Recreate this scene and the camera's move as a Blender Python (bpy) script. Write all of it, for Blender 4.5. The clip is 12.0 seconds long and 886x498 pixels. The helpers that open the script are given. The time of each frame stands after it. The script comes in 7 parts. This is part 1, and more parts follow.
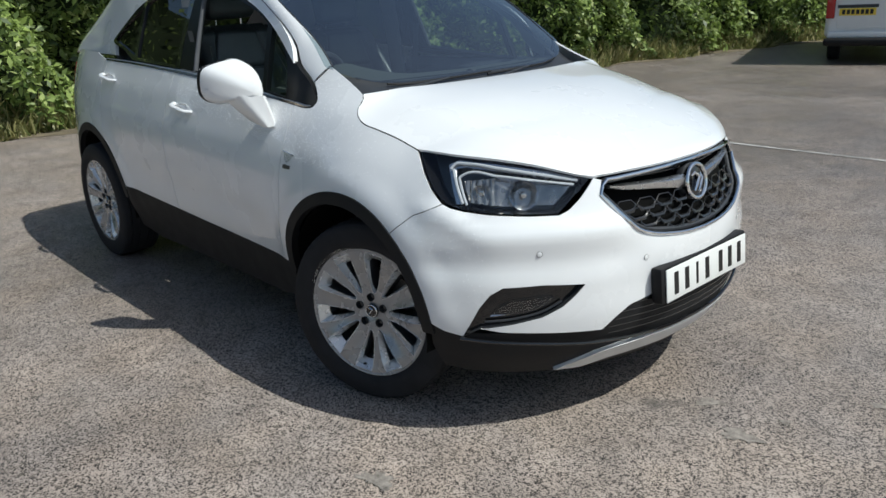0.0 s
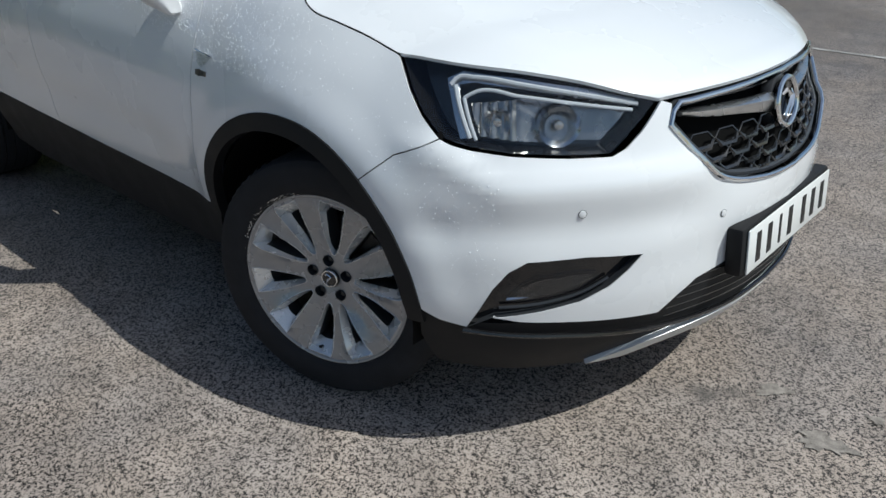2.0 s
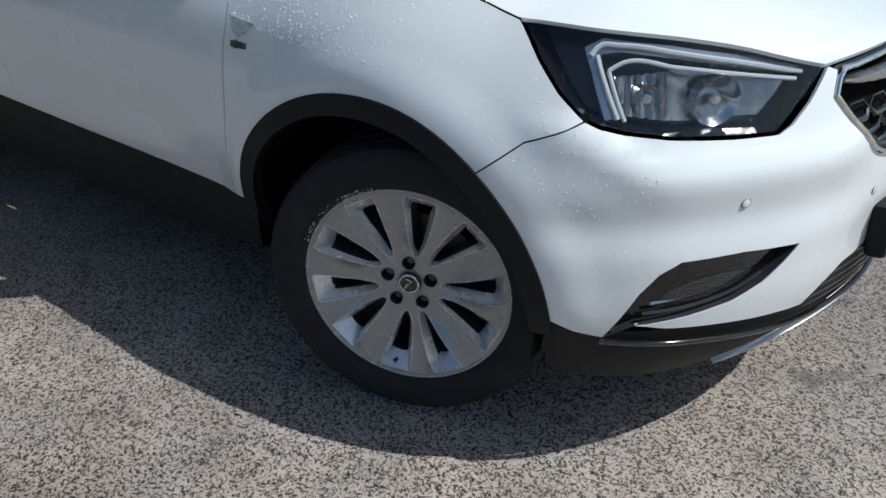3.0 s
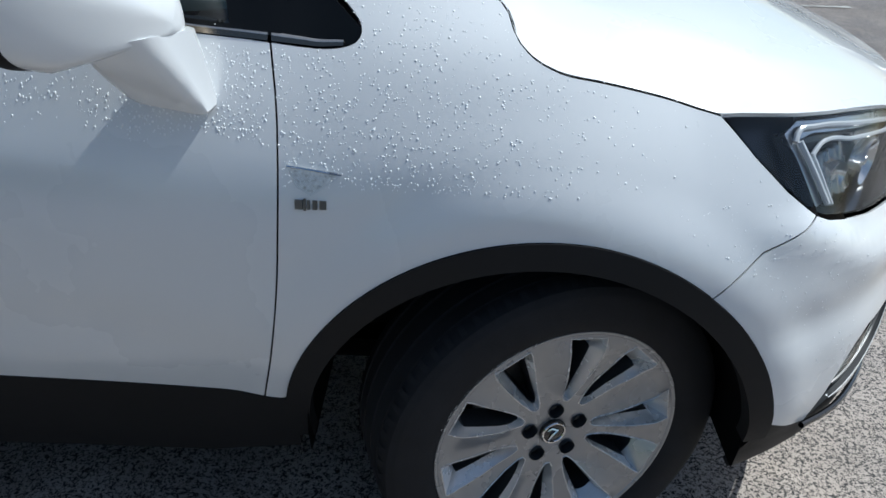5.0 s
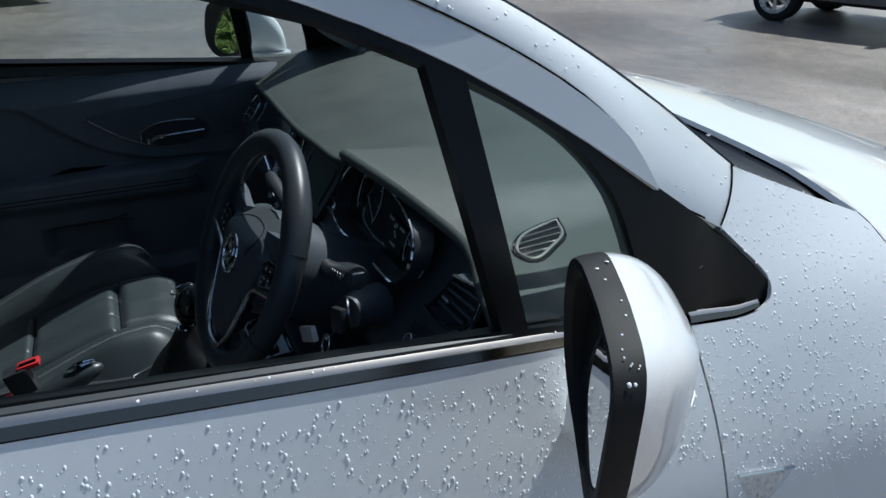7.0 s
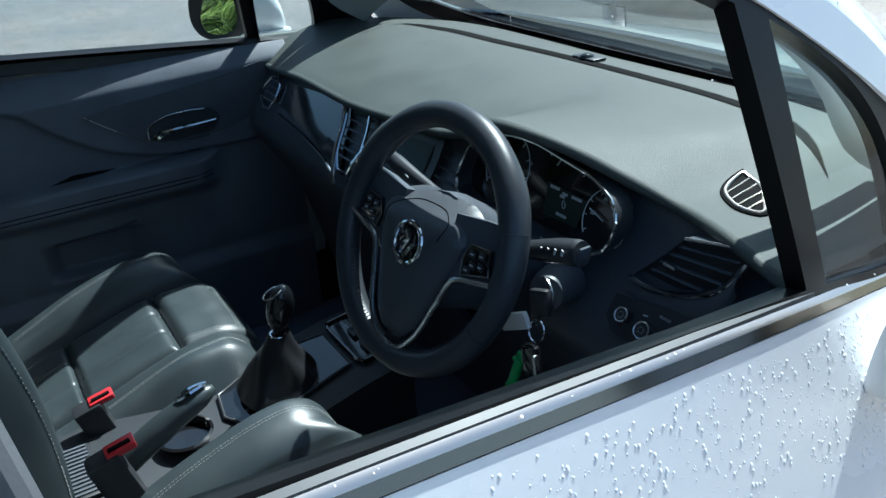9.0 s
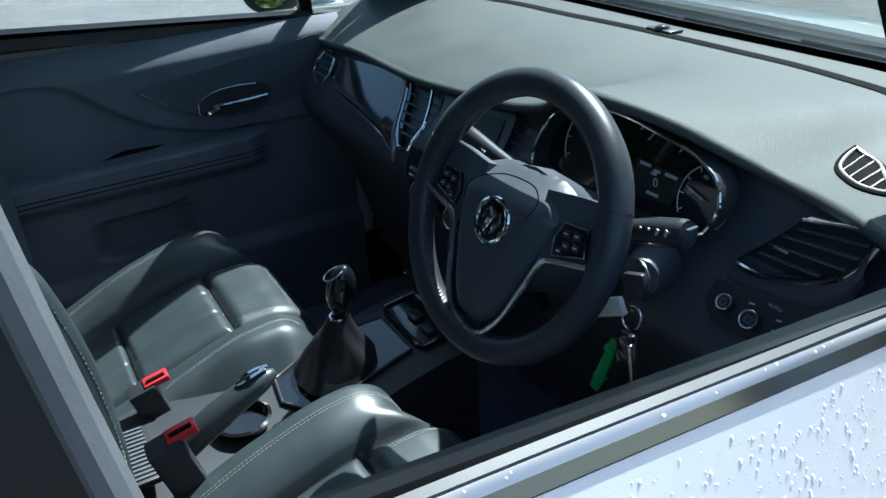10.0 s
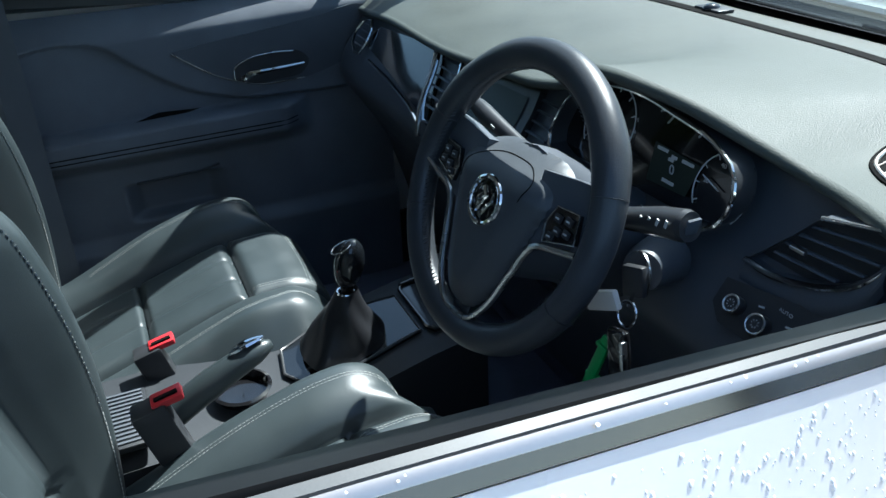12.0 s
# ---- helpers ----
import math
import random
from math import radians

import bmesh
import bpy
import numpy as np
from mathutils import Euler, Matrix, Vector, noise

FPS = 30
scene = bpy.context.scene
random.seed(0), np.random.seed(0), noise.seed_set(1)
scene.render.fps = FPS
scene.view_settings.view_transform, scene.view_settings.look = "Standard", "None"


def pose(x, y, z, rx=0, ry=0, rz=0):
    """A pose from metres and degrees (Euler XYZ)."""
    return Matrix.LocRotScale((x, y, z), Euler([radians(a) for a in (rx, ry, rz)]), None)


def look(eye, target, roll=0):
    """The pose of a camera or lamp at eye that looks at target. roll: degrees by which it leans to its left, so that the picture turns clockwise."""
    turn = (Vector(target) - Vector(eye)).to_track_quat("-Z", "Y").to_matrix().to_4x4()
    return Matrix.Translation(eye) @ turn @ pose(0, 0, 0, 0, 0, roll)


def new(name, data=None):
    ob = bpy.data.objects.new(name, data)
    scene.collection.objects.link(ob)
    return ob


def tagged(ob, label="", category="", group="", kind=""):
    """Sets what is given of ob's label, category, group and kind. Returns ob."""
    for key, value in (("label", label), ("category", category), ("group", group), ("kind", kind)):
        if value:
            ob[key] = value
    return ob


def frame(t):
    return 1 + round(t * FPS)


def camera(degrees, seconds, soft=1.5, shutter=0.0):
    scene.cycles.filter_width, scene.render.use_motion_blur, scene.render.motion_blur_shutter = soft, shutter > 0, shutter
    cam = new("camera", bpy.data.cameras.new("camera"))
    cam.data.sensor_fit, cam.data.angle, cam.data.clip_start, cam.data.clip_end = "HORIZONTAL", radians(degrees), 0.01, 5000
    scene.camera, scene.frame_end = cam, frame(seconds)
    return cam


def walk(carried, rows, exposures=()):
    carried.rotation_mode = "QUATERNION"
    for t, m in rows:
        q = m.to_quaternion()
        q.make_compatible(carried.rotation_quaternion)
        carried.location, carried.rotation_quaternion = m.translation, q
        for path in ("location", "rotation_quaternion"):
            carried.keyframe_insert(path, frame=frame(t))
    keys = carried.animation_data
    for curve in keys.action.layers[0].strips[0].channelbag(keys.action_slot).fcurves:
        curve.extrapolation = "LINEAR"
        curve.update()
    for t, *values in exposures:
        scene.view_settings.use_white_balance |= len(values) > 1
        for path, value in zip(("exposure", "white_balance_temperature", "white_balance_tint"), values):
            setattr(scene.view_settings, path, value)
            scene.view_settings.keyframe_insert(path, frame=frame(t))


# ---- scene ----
cam = camera(60.0, 12.0)

PATH = [
    (0, (2.142, -2.341, 1.452), (0.726, -1.082, 0.811), -2.7),
    (0.5, (2.0, -2.204, 1.427), (0.633, -0.931, 0.713), -2.7),
    (1, (1.836, -2.031, 1.388), (0.518, -0.75, 0.601), -2.5),
    (1.5, (1.683, -1.925, 1.372), (0.412, -0.643, 0.512), -2.1),
    (2, (1.458, -1.908, 1.342), (0.239, -0.611, 0.429), -1.0),
    (2.5, (1.192, -1.934, 1.334), (0.042, -0.616, 0.365), -0.5),
    (2.7, (1.089, -1.946, 1.312), (-0.013, -0.603, 0.32), -0.5),
    (4.5, (0.098, -1.985, 1.326), (-0.141, -0.358, 0.187), 1.3),
    (5, (-0.191, -1.888, 1.386), (-0.21, -0.175, 0.355), 1.8),
    (5.5, (-0.419, -1.796, 1.47), (-0.263, -0.034, 0.537), 1.4),
    (6, (-0.718, -1.657, 1.507), (-0.299, 0.095, 0.638), 1.4),
    (6.5, (-0.897, -1.508, 1.493), (-0.307, 0.217, 0.67), 0.5),
    (7, (-1.023, -1.338, 1.503), (-0.31, 0.325, 0.65), -0.0),
    (7.5, (-1.14, -1.227, 1.49), (-0.277, 0.348, 0.608), 0.3),
    (9.3, (-1.337, -1.068, 1.465), (-0.394, 0.438, 0.547), -2.2),
    (9.5, (-1.345, -1.048, 1.459), (-0.421, 0.463, 0.531), -2.1),
    (10, (-1.345, -1.013, 1.437), (-0.476, 0.521, 0.494), -2.6),
    (10.5, (-1.318, -0.994, 1.413), (-0.492, 0.555, 0.454), -2.6),
    (11, (-1.288, -0.989, 1.404), (-0.498, 0.571, 0.433), -2.1),
    (11.5, (-1.27, -1.0, 1.405), (-0.518, 0.575, 0.428), -1.7),
    (12, (-1.253, -1.016, 1.409), (-0.547, 0.578, 0.43), -1.8),
]
EXPOSURES = [(0, -.10, 6300, 3), (2.5, -.27, 6050, 3), (4.5, .25, 5880, 3), (5.5, -.34, 5850, 2), (6.5, -.28, 5900, 3),
             (7.5, .32, 5800, 2), (9.3, 1.12, 5600, -2), (12, 1.58, 5850, 1)]
walk(cam, [(t, look(eye, target, roll)) for t, eye, target, roll in PATH], EXPOSURES)
# ---- end of walk
from mathutils import geometry

# ---- world and light ----
SUN_TO = Vector((0.68, 0.30, 1.0)).normalized()
world = bpy.data.worlds.new("sky")
scene.world = world
world.use_nodes = True
wn = world.node_tree.nodes
sky = wn.new("ShaderNodeTexSky")
sky.sky_type = "NISHITA"
sky.sun_disc = False
sky.sun_elevation = math.asin(SUN_TO.z)
sky.sun_rotation = math.atan2(SUN_TO.x, SUN_TO.y)
sky.dust_density = 1.6
world.node_tree.links.new(sky.outputs[0], wn["Background"].inputs[0])
wn["Background"].inputs[1].default_value = 0.10
sun_data = bpy.data.lights.new("sun", "SUN")
sun_data.energy = 4.7
sun_data.angle = radians(0.53)
sun_data.color = (1.0, 0.97, 0.925)
sun = new("sun", sun_data)
sun.matrix_world = look(SUN_TO * 30, (0, 0, 0))


# ---- materials ----
def node_mat(name):
    m = bpy.data.materials.new(name)
    m.use_nodes = True
    nt = m.node_tree
    return m, nt, nt.nodes["Principled BSDF"]


def mat(name, col, rough=0.5, metal=0.0, coat=0.0, var=0.08, vscale=6.0, bump=0.0, bscale=300.0, rvar=0.06,
        trans=0.0, ior=1.45, spec=0.5, emit=None, estr=1.0, bdist=0.002, sheen=0.0, island=False):
    """Principled material with colour, roughness and relief varied at two scales."""
    m, nt, b = node_mat(name)
    N, Lk = nt.nodes, nt.links
    tc = N.new("ShaderNodeTexCoord")
    big = N.new("ShaderNodeTexNoise")
    big.inputs["Scale"].default_value = vscale
    big.inputs["Detail"].default_value = 5
    fine = N.new("ShaderNodeTexNoise")
    fine.inputs["Scale"].default_value = bscale
    fine.inputs["Detail"].default_value = 3
    for n in (big, fine):
        Lk.new(tc.outputs["Object"], n.inputs["Vector"])
    mix = N.new("ShaderNodeMath")
    mix.operation = "MULTIPLY_ADD"
    Lk.new(big.outputs["Fac"], mix.inputs[0])
    mix.inputs[1].default_value = 0.65
    half = N.new("ShaderNodeMath")
    half.operation = "MULTIPLY"
    half.inputs[1].default_value = 0.35
    Lk.new(fine.outputs["Fac"], half.inputs[0])
    Lk.new(half.outputs[0], mix.inputs[2])
    ramp = N.new("ShaderNodeValToRGB")
    ramp.color_ramp.elements[0].position = 0.3
    ramp.color_ramp.elements[1].position = 0.7
    ramp.color_ramp.elements[0].color = (*[c * (1 - var) for c in col], 1)
    ramp.color_ramp.elements[1].color = (*[min(1, c * (1 + var)) for c in col], 1)
    Lk.new(mix.outputs[0], ramp.inputs["Fac"])
    Lk.new(ramp.outputs["Color"], b.inputs["Base Color"])
    rr = N.new("ShaderNodeMapRange")
    rr.inputs["From Min"].default_value, rr.inputs["From Max"].default_value = 0.3, 0.7
    rr.inputs["To Min"].default_value, rr.inputs["To Max"].default_value = max(0, rough - rvar), min(1, rough + rvar)
    Lk.new(big.outputs["Fac"], rr.inputs["Value"])
    Lk.new(rr.outputs["Result"], b.inputs["Roughness"])
    b.inputs["Metallic"].default_value = metal
    b.inputs["Coat Weight"].default_value = coat
    b.inputs["Coat Roughness"].default_value = 0.03 if rough < 0.2 or coat > 0.7 else 0.2
    b.inputs["Transmission Weight"].default_value = trans
    b.inputs["IOR"].default_value = ior
    b.inputs["Specular IOR Level"].default_value = spec
    if sheen:
        b.inputs["Sheen Weight"].default_value = sheen
    if bump:
        bp = N.new("ShaderNodeBump")
        bp.inputs["Strength"].default_value = bump
        bp.inputs["Distance"].default_value = bdist
        Lk.new(fine.outputs["Fac"], bp.inputs["Height"])
        Lk.new(bp.outputs["Normal"], b.inputs["Normal"])
    if emit:
        b.inputs["Emission Color"].default_value = (*emit, 1)
        b.inputs["Emission Strength"].default_value = estr
    return m


PAINT = mat("white_paint", (0.78, 0.79, 0.80), 0.28, coat=1.0, var=0.015, vscale=3, bscale=900, rvar=0.03)
CLAD = mat("black_plastic_cladding", (0.011, 0.011, 0.012), 0.6, spec=0.3, var=0.25, vscale=12, bump=0.25, bscale=900, bdist=0.0006)
GLOSSBLACK = mat("gloss_black", (0.008, 0.008, 0.009), 0.08, coat=0.6, var=0.1)
FRAMEBLACK = mat("window_frame_black", (0.006, 0.006, 0.007), 0.34, spec=0.3, var=0.1)
SATINBLACK = mat("satin_black", (0.032, 0.034, 0.038), 0.35, var=0.15, bump=0.08, bscale=1200, bdist=0.0004)
SEAL = mat("window_seal_rubber", (0.050, 0.054, 0.058), 0.5, var=0.15, bump=0.1, bscale=600, bdist=0.0005)
RUBBER = mat("tyre_rubber", (0.020, 0.020, 0.022), 0.75, spec=0.25, var=0.35, vscale=18, bump=0.3, bscale=500, bdist=0.0008)
ALLOY = mat("silver_alloy", (0.70, 0.70, 0.70), 0.26, metal=0.55, var=0.08, vscale=20, rvar=0.06)
ALLOYDARK = mat("machined_alloy_face", (0.32, 0.325, 0.335), 0.27, metal=0.5, var=0.04, vscale=16, rvar=0.05, coat=0.4)
CHROME = mat("chrome", (0.75, 0.76, 0.77), 0.07, metal=1.0, var=0.03, rvar=0.03)
SATINCHROME = mat("satin_chrome", (0.60, 0.61, 0.62), 0.25, metal=1.0, var=0.04)
# brown and warm tints put the reflected ground and verge into the chrome's colour
STRIPREFLECT = mat("strip_reflection_tint", (0.25, 0.21, 0.165), 0.22, metal=1.0, var=0.05)
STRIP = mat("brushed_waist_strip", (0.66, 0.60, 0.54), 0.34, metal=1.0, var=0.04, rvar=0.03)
SILVERTRIM = mat("silver_skid", (0.62, 0.63, 0.64), 0.36, metal=0.4, var=0.08, vscale=20)
DARKMETAL = mat("brake_metal", (0.16, 0.15, 0.14), 0.45, metal=0.8, var=0.3, vscale=25)
UNDER = mat("underbody", (0.005, 0.005, 0.005), 0.9, spec=0.1, var=0.3)
PLATEWHITE = mat("plate_white", (0.75, 0.76, 0.74), 0.35, var=0.02, coat=0.4)
PLATEINK = mat("plate_ink", (0.01, 0.01, 0.01), 0.4, var=0.05)
LEATHER = mat("black_leather", (0.035, 0.046, 0.050), 0.40, spec=0.9, var=0.14, vscale=14, bump=0.22, bscale=750, bdist=0.0006, rvar=0.06)
LEATHERPERF = mat("leather_insert", (0.056, 0.066, 0.068), 0.46, var=0.15, vscale=16, bump=0.4, bscale=900, bdist=0.0008)
WHEELSKIN = mat("rim_leather", (0.040, 0.045, 0.052), 0.36, var=0.2, vscale=20, bump=0.3, bscale=700, bdist=0.0006)
DARKTHREAD = mat("dark_thread", (0.07, 0.075, 0.08), 0.7, var=0.1)
GRILLEGLOSS = mat("grille_gloss_black", (0.022, 0.023, 0.025), 0.18, metal=0.2, coat=0.7, var=0.1)
REPEATER = mat("repeater_lens", (0.78, 0.76, 0.74), 0.30, metal=0.2, var=0.35, vscale=130, coat=0.6)
FACET = mat("lamp_facets", (0.34, 0.335, 0.325), 0.24, metal=0.9, var=0.25, vscale=30, bump=0.15, bscale=28, bdist=0.012)
THREAD = mat("grey_thread", (0.34, 0.35, 0.34), 0.7, var=0.1)
DASHPAD = mat("dash_soft_plastic", (0.060, 0.070, 0.064), 0.58, spec=0.4, var=0.12, vscale=9, bump=0.45, bscale=520, bdist=0.0014)
CONSOLE = mat("console_plastic", (0.030, 0.033, 0.038), 0.55, var=0.2, bump=0.2, bscale=900, bdist=0.0006)
TRIM = mat("dark_trim_plastic", (0.074, 0.084, 0.100), 0.42, var=0.18, vscale=10, bump=0.25, bscale=900, bdist=0.0006)
TRIMSOFT = mat("soft_door_trim", (0.112, 0.127, 0.152), 0.46, var=0.2, vscale=9, bump=0.35, bscale=800, bdist=0.0008)
CHANNEL = mat("channel_rubber", (0.085, 0.090, 0.098), 0.6, var=0.15, vscale=25, bump=0.2, bscale=400, bdist=0.0008)
PADSKIN = mat("airbag_skin", (0.062, 0.069, 0.078), 0.42, var=0.12, vscale=14, bump=0.3, bscale=900, bdist=0.0006)
GAITER = mat("gaiter_leather", (0.016, 0.017, 0.020), 0.40, var=0.2, vscale=20, bump=0.3, bscale=700, bdist=0.0006)
PIANO = mat("piano_black", (0.010, 0.012, 0.015), 0.12, coat=0.5, var=0.1)
HEADLINER = mat("headliner_cloth", (0.50, 0.50, 0.48), 0.9, var=0.06, bump=0.3, bscale=900)
PILLARTRIM = mat("pillar_trim", (0.24, 0.255, 0.255), 0.7, var=0.08, bump=0.2, bscale=700)
CARPET = mat("dark_carpet", (0.16, 0.17, 0.22), 0.95, var=0.3, bump=0.6, bscale=900)
RED = mat("red_plastic", (0.55, 0.03, 0.04), 0.35, var=0.06)
GREEN = mat("green_plastic", (0.02, 0.36, 0.09), 0.35, var=0.06)
PAPER = mat("white_tag", (0.72, 0.70, 0.66), 0.5, var=0.05)
SCREEN = mat("screen_glass", (0.022, 0.032, 0.025), 0.42, spec=0.3, var=0.2)
INKLIGHT = mat("printed_marking", (0.55, 0.57, 0.58), 0.5, var=0.04)
LED = mat("drl_white", (0.52, 0.54, 0.57), 0.22, var=0.03, coat=0.6)
LAMPINNER = mat("lamp_inner", (0.03, 0.032, 0.036), 0.22, var=0.15, coat=0.5)
REFLECTOR = mat("lamp_reflector", (0.66, 0.67, 0.69), 0.16, metal=1.0, var=0.05)
AMBER = mat("amber_lens", (0.7, 0.22, 0.03), 0.15, var=0.05, coat=0.5)
TAILRED = mat("tail_lens", (0.35, 0.012, 0.012), 0.12, var=0.05, coat=0.6)


def glass_mat(name, tint, rough=0.0, gloss=0.9, rise=4.0):
    """Thin glass: clear straight on, glossier towards grazing."""
    m, nt, b = node_mat(name)
    N, Lk = nt.nodes, nt.links
    tr = N.new("ShaderNodeBsdfTransparent")
    tr.inputs[0].default_value = (*tint, 1)
    gl = N.new("ShaderNodeBsdfGlossy")
    gl.inputs["Roughness"].default_value = rough
    lw = N.new("ShaderNodeLayerWeight")
    lw.inputs["Blend"].default_value = 0.5
    pw = N.new("ShaderNodeMath")
    pw.operation = "POWER"
    pw.inputs[1].default_value = rise
    Lk.new(lw.outputs["Facing"], pw.inputs[0])
    ma = N.new("ShaderNodeMath")
    ma.operation = "MULTIPLY_ADD"
    ma.inputs[1].default_value = gloss
    ma.inputs[2].default_value = 0.05
    Lk.new(pw.outputs[0], ma.inputs[0])
    mx = N.new("ShaderNodeMixShader")
    Lk.new(ma.outputs[0], mx.inputs[0])
    Lk.new(tr.outputs[0], mx.inputs[1])
    Lk.new(gl.outputs[0], mx.inputs[2])
    Lk.new(mx.outputs[0], N["Material Output"].inputs[0])
    N.remove(b)
    return m


GLASS = glass_mat("car_glass", (0.80, 0.88, 0.86), 0.0, 0.75)
SCREENGLASS = glass_mat("windscreen_glass", (0.58, 0.68, 0.69), 0.0, 0.9, 1.4)
PRIVACY = glass_mat("privacy_glass", (0.06, 0.065, 0.065), 0.0, 0.8)
LENS = glass_mat("lamp_lens", (0.93, 0.94, 0.95), 0.02, 0.7)
MIRROR = mat("mirror_glass", (0.86, 0.87, 0.87), 0.015, metal=1.0, var=0.01, rvar=0.005)
# drops are nearly opaque white; the colour stands for the sparkle of focused light
m_water, nt_w, b_w = node_mat("water")
b_w.inputs["Base Color"].default_value = (.97, .98, .99, 1)
b_w.inputs["Transmission Weight"].default_value = 0.06
b_w.inputs["Specular IOR Level"].default_value = 1.0
b_w.inputs["IOR"].default_value = 1.33
b_w.inputs["Roughness"].default_value = 0.30
WHITEDROP = m_water


# ---- mesh helpers ----
def shade(me, angle=35):
    me.polygons.foreach_set("use_smooth", np.ones(len(me.polygons), dtype=bool))
    me.set_sharp_from_angle(angle=radians(angle))


def mesh_of(name, verts, faces, material, angle=35):
    me = bpy.data.meshes.new(name)
    me.from_pydata([tuple(map(float, v)) for v in verts], [], [tuple(map(int, f)) for f in faces])
    me.validate()
    me.materials.append(material)
    shade(me, angle)
    return me


def put(name, me, parent=None, label="", at=None):
    ob = new(name, me)
    if parent is not None:
        ob.parent = parent
    if at is not None:
        ob.matrix_basis = at
    if label:
        tagged(ob, label=label)
    return ob


def part(name, bm, material, parent, label="", at=None, angle=35):
    me = bpy.data.meshes.new(name)
    bmesh.ops.recalc_face_normals(bm, faces=bm.faces)
    bm.to_mesh(me)
    bm.free()
    me.materials.append(material)
    shade(me, angle)
    return put(name, me, parent, label, at)


def box(size, at=(0, 0, 0), rot=None, bevel=0.0, seg=2, bm=None):
    bm = bm or bmesh.new()
    m = Matrix.Translation(at) @ (rot or Matrix()) @ Matrix.Diagonal((*size, 1))
    r = bmesh.ops.create_cube(bm, size=1, matrix=m)
    if bevel:
        es = list({e for v in r["verts"] for e in v.link_edges})
        bmesh.ops.bevel(bm, geom=es, offset=bevel, segments=seg, profile=0.5, affect="EDGES")
    return bm


def cyl(r, h, seg=24, at=(0, 0, 0), rot=None, bevel=0.0, bm=None, r2=None):
    bm = bm or bmesh.new()
    m = Matrix.Translation(at) @ (rot or Matrix())
    res = bmesh.ops.create_cone(bm, cap_ends=True, segments=seg, radius1=r, radius2=r if r2 is None else r2, depth=h, matrix=m)
    if bevel:
        vs = set(res["verts"])
        es = [e for e in bm.edges if e.verts[0] in vs and e.verts[1] in vs and any(len(f.verts) > 4 for f in e.link_faces)]
        bmesh.ops.bevel(bm, geom=es, offset=bevel, segments=2, profile=0.5, affect="EDGES")
    return bm


def lathe(profile, seg=48):
    """Rings round the local Y axis: (radius, y) pairs; the outside of a wheel faces -Y."""
    n = len(profile)
    v, f = [], []
    for i in range(seg):
        a = 2 * math.pi * i / seg
        for r, y in profile:
            v.append((r * math.cos(a), y, r * math.sin(a)))
    for i in range(seg):
        j = (i + 1) % seg
        for k in range(n - 1):
            f.append((i * n + k, i * n + k + 1, j * n + k + 1, j * n + k))
    return v, f


def tube(points, r, seg=10, closed=False, flat=1.0):
    """A round bar along a line of points."""
    P = [Vector(p) for p in points]
    n = len(P)
    rad = r if hasattr(r, "__len__") else [r] * n
    v, f = [], []
    up = Vector((0, 0, 1))
    prev = None
    for i in range(n):
        t = (P[(i + 1) % n] - P[i - 1]) if closed else (P[min(i + 1, n - 1)] - P[max(i - 1, 0)])
        t.normalize()
        a = t.cross(up if prev is None else prev.cross(t))
        if prev is not None:
            a = (prev - t * prev.dot(t))
        if a.length < 1e-6:
            a = t.orthogonal()
        a.normalize()
        prev = a
        b = t.cross(a)
        for k in range(seg):
            w = 2 * math.pi * k / seg
            v.append(P[i] + (a * math.cos(w) + b * math.sin(w) * flat) * rad[i])
    for i in range(n if closed else n - 1):
        j = (i + 1) % n
        for k in range(seg):
            k2 = (k + 1) % seg
            f.append((i * seg + k, i * seg + k2, j * seg + k2, j * seg + k))
    if not closed:
        f.append(tuple(range(seg))[::-1])
        f.append(tuple(range((n - 1) * seg, n * seg)))
    return v, f


def crom(xs, ys, x):
    """Smooth interpolation through the rows ys at xs."""
    xs, ys, x = np.array(xs, float), np.array(ys, float), np.asarray(x, float)
    m = np.gradient(ys, xs, axis=0)
    i = np.clip(np.searchsorted(xs, x) - 1, 0, len(xs) - 2)
    h = xs[i + 1] - xs[i]
    s = np.clip((x - xs[i]) / h, -0.5, 1.5)
    if ys.ndim > 1:
        h, s = h[..., None], s[..., None]
    return (2 * s**3 - 3 * s**2 + 1) * ys[i] + (s**3 - 2 * s**2 + s) * h * m[i] + (3 * s**2 - 2 * s**3) * ys[i + 1] + (s**3 - s**2) * h * m[i + 1]


def smooth(a, b, x):
    s = np.clip((np.asarray(x, float) - a) / (b - a), 0, 1)
    return s * s * (3 - 2 * s)


def spline(pts, n=8):
    """A polyline rounded through its points."""
    P = np.array(pts, float)
    s = np.r_[0, np.cumsum(np.linalg.norm(np.diff(P, axis=0), axis=1))]
    return [tuple(q) for q in crom(s, P, np.linspace(0, s[-1], n * (len(P) - 1) + 1))]


def inside(poly, q):
    P = np.array(poly)
    x, y = q[:, 0], q[:, 1]
    r = np.zeros(len(q), bool)
    j = len(P) - 1
    for i in range(len(P)):
        xi, yi, xj, yj = *P[i], *P[j]
        if yi != yj:
            r ^= ((yi > y) != (yj > y)) & (x < (xj - xi) * (y - yi) / (yj - yi) + xi)
        j = i
    return r


def refine(poly, step):
    out = []
    for i, p in enumerate(poly):
        q = poly[(i + 1) % len(poly)]
        n = max(1, int(math.ceil(math.dist(p, q) / step)))
        out += [(p[0] + (q[0] - p[0]) * k / n, p[1] + (q[1] - p[1]) * k / n) for k in range(n)]
    return out


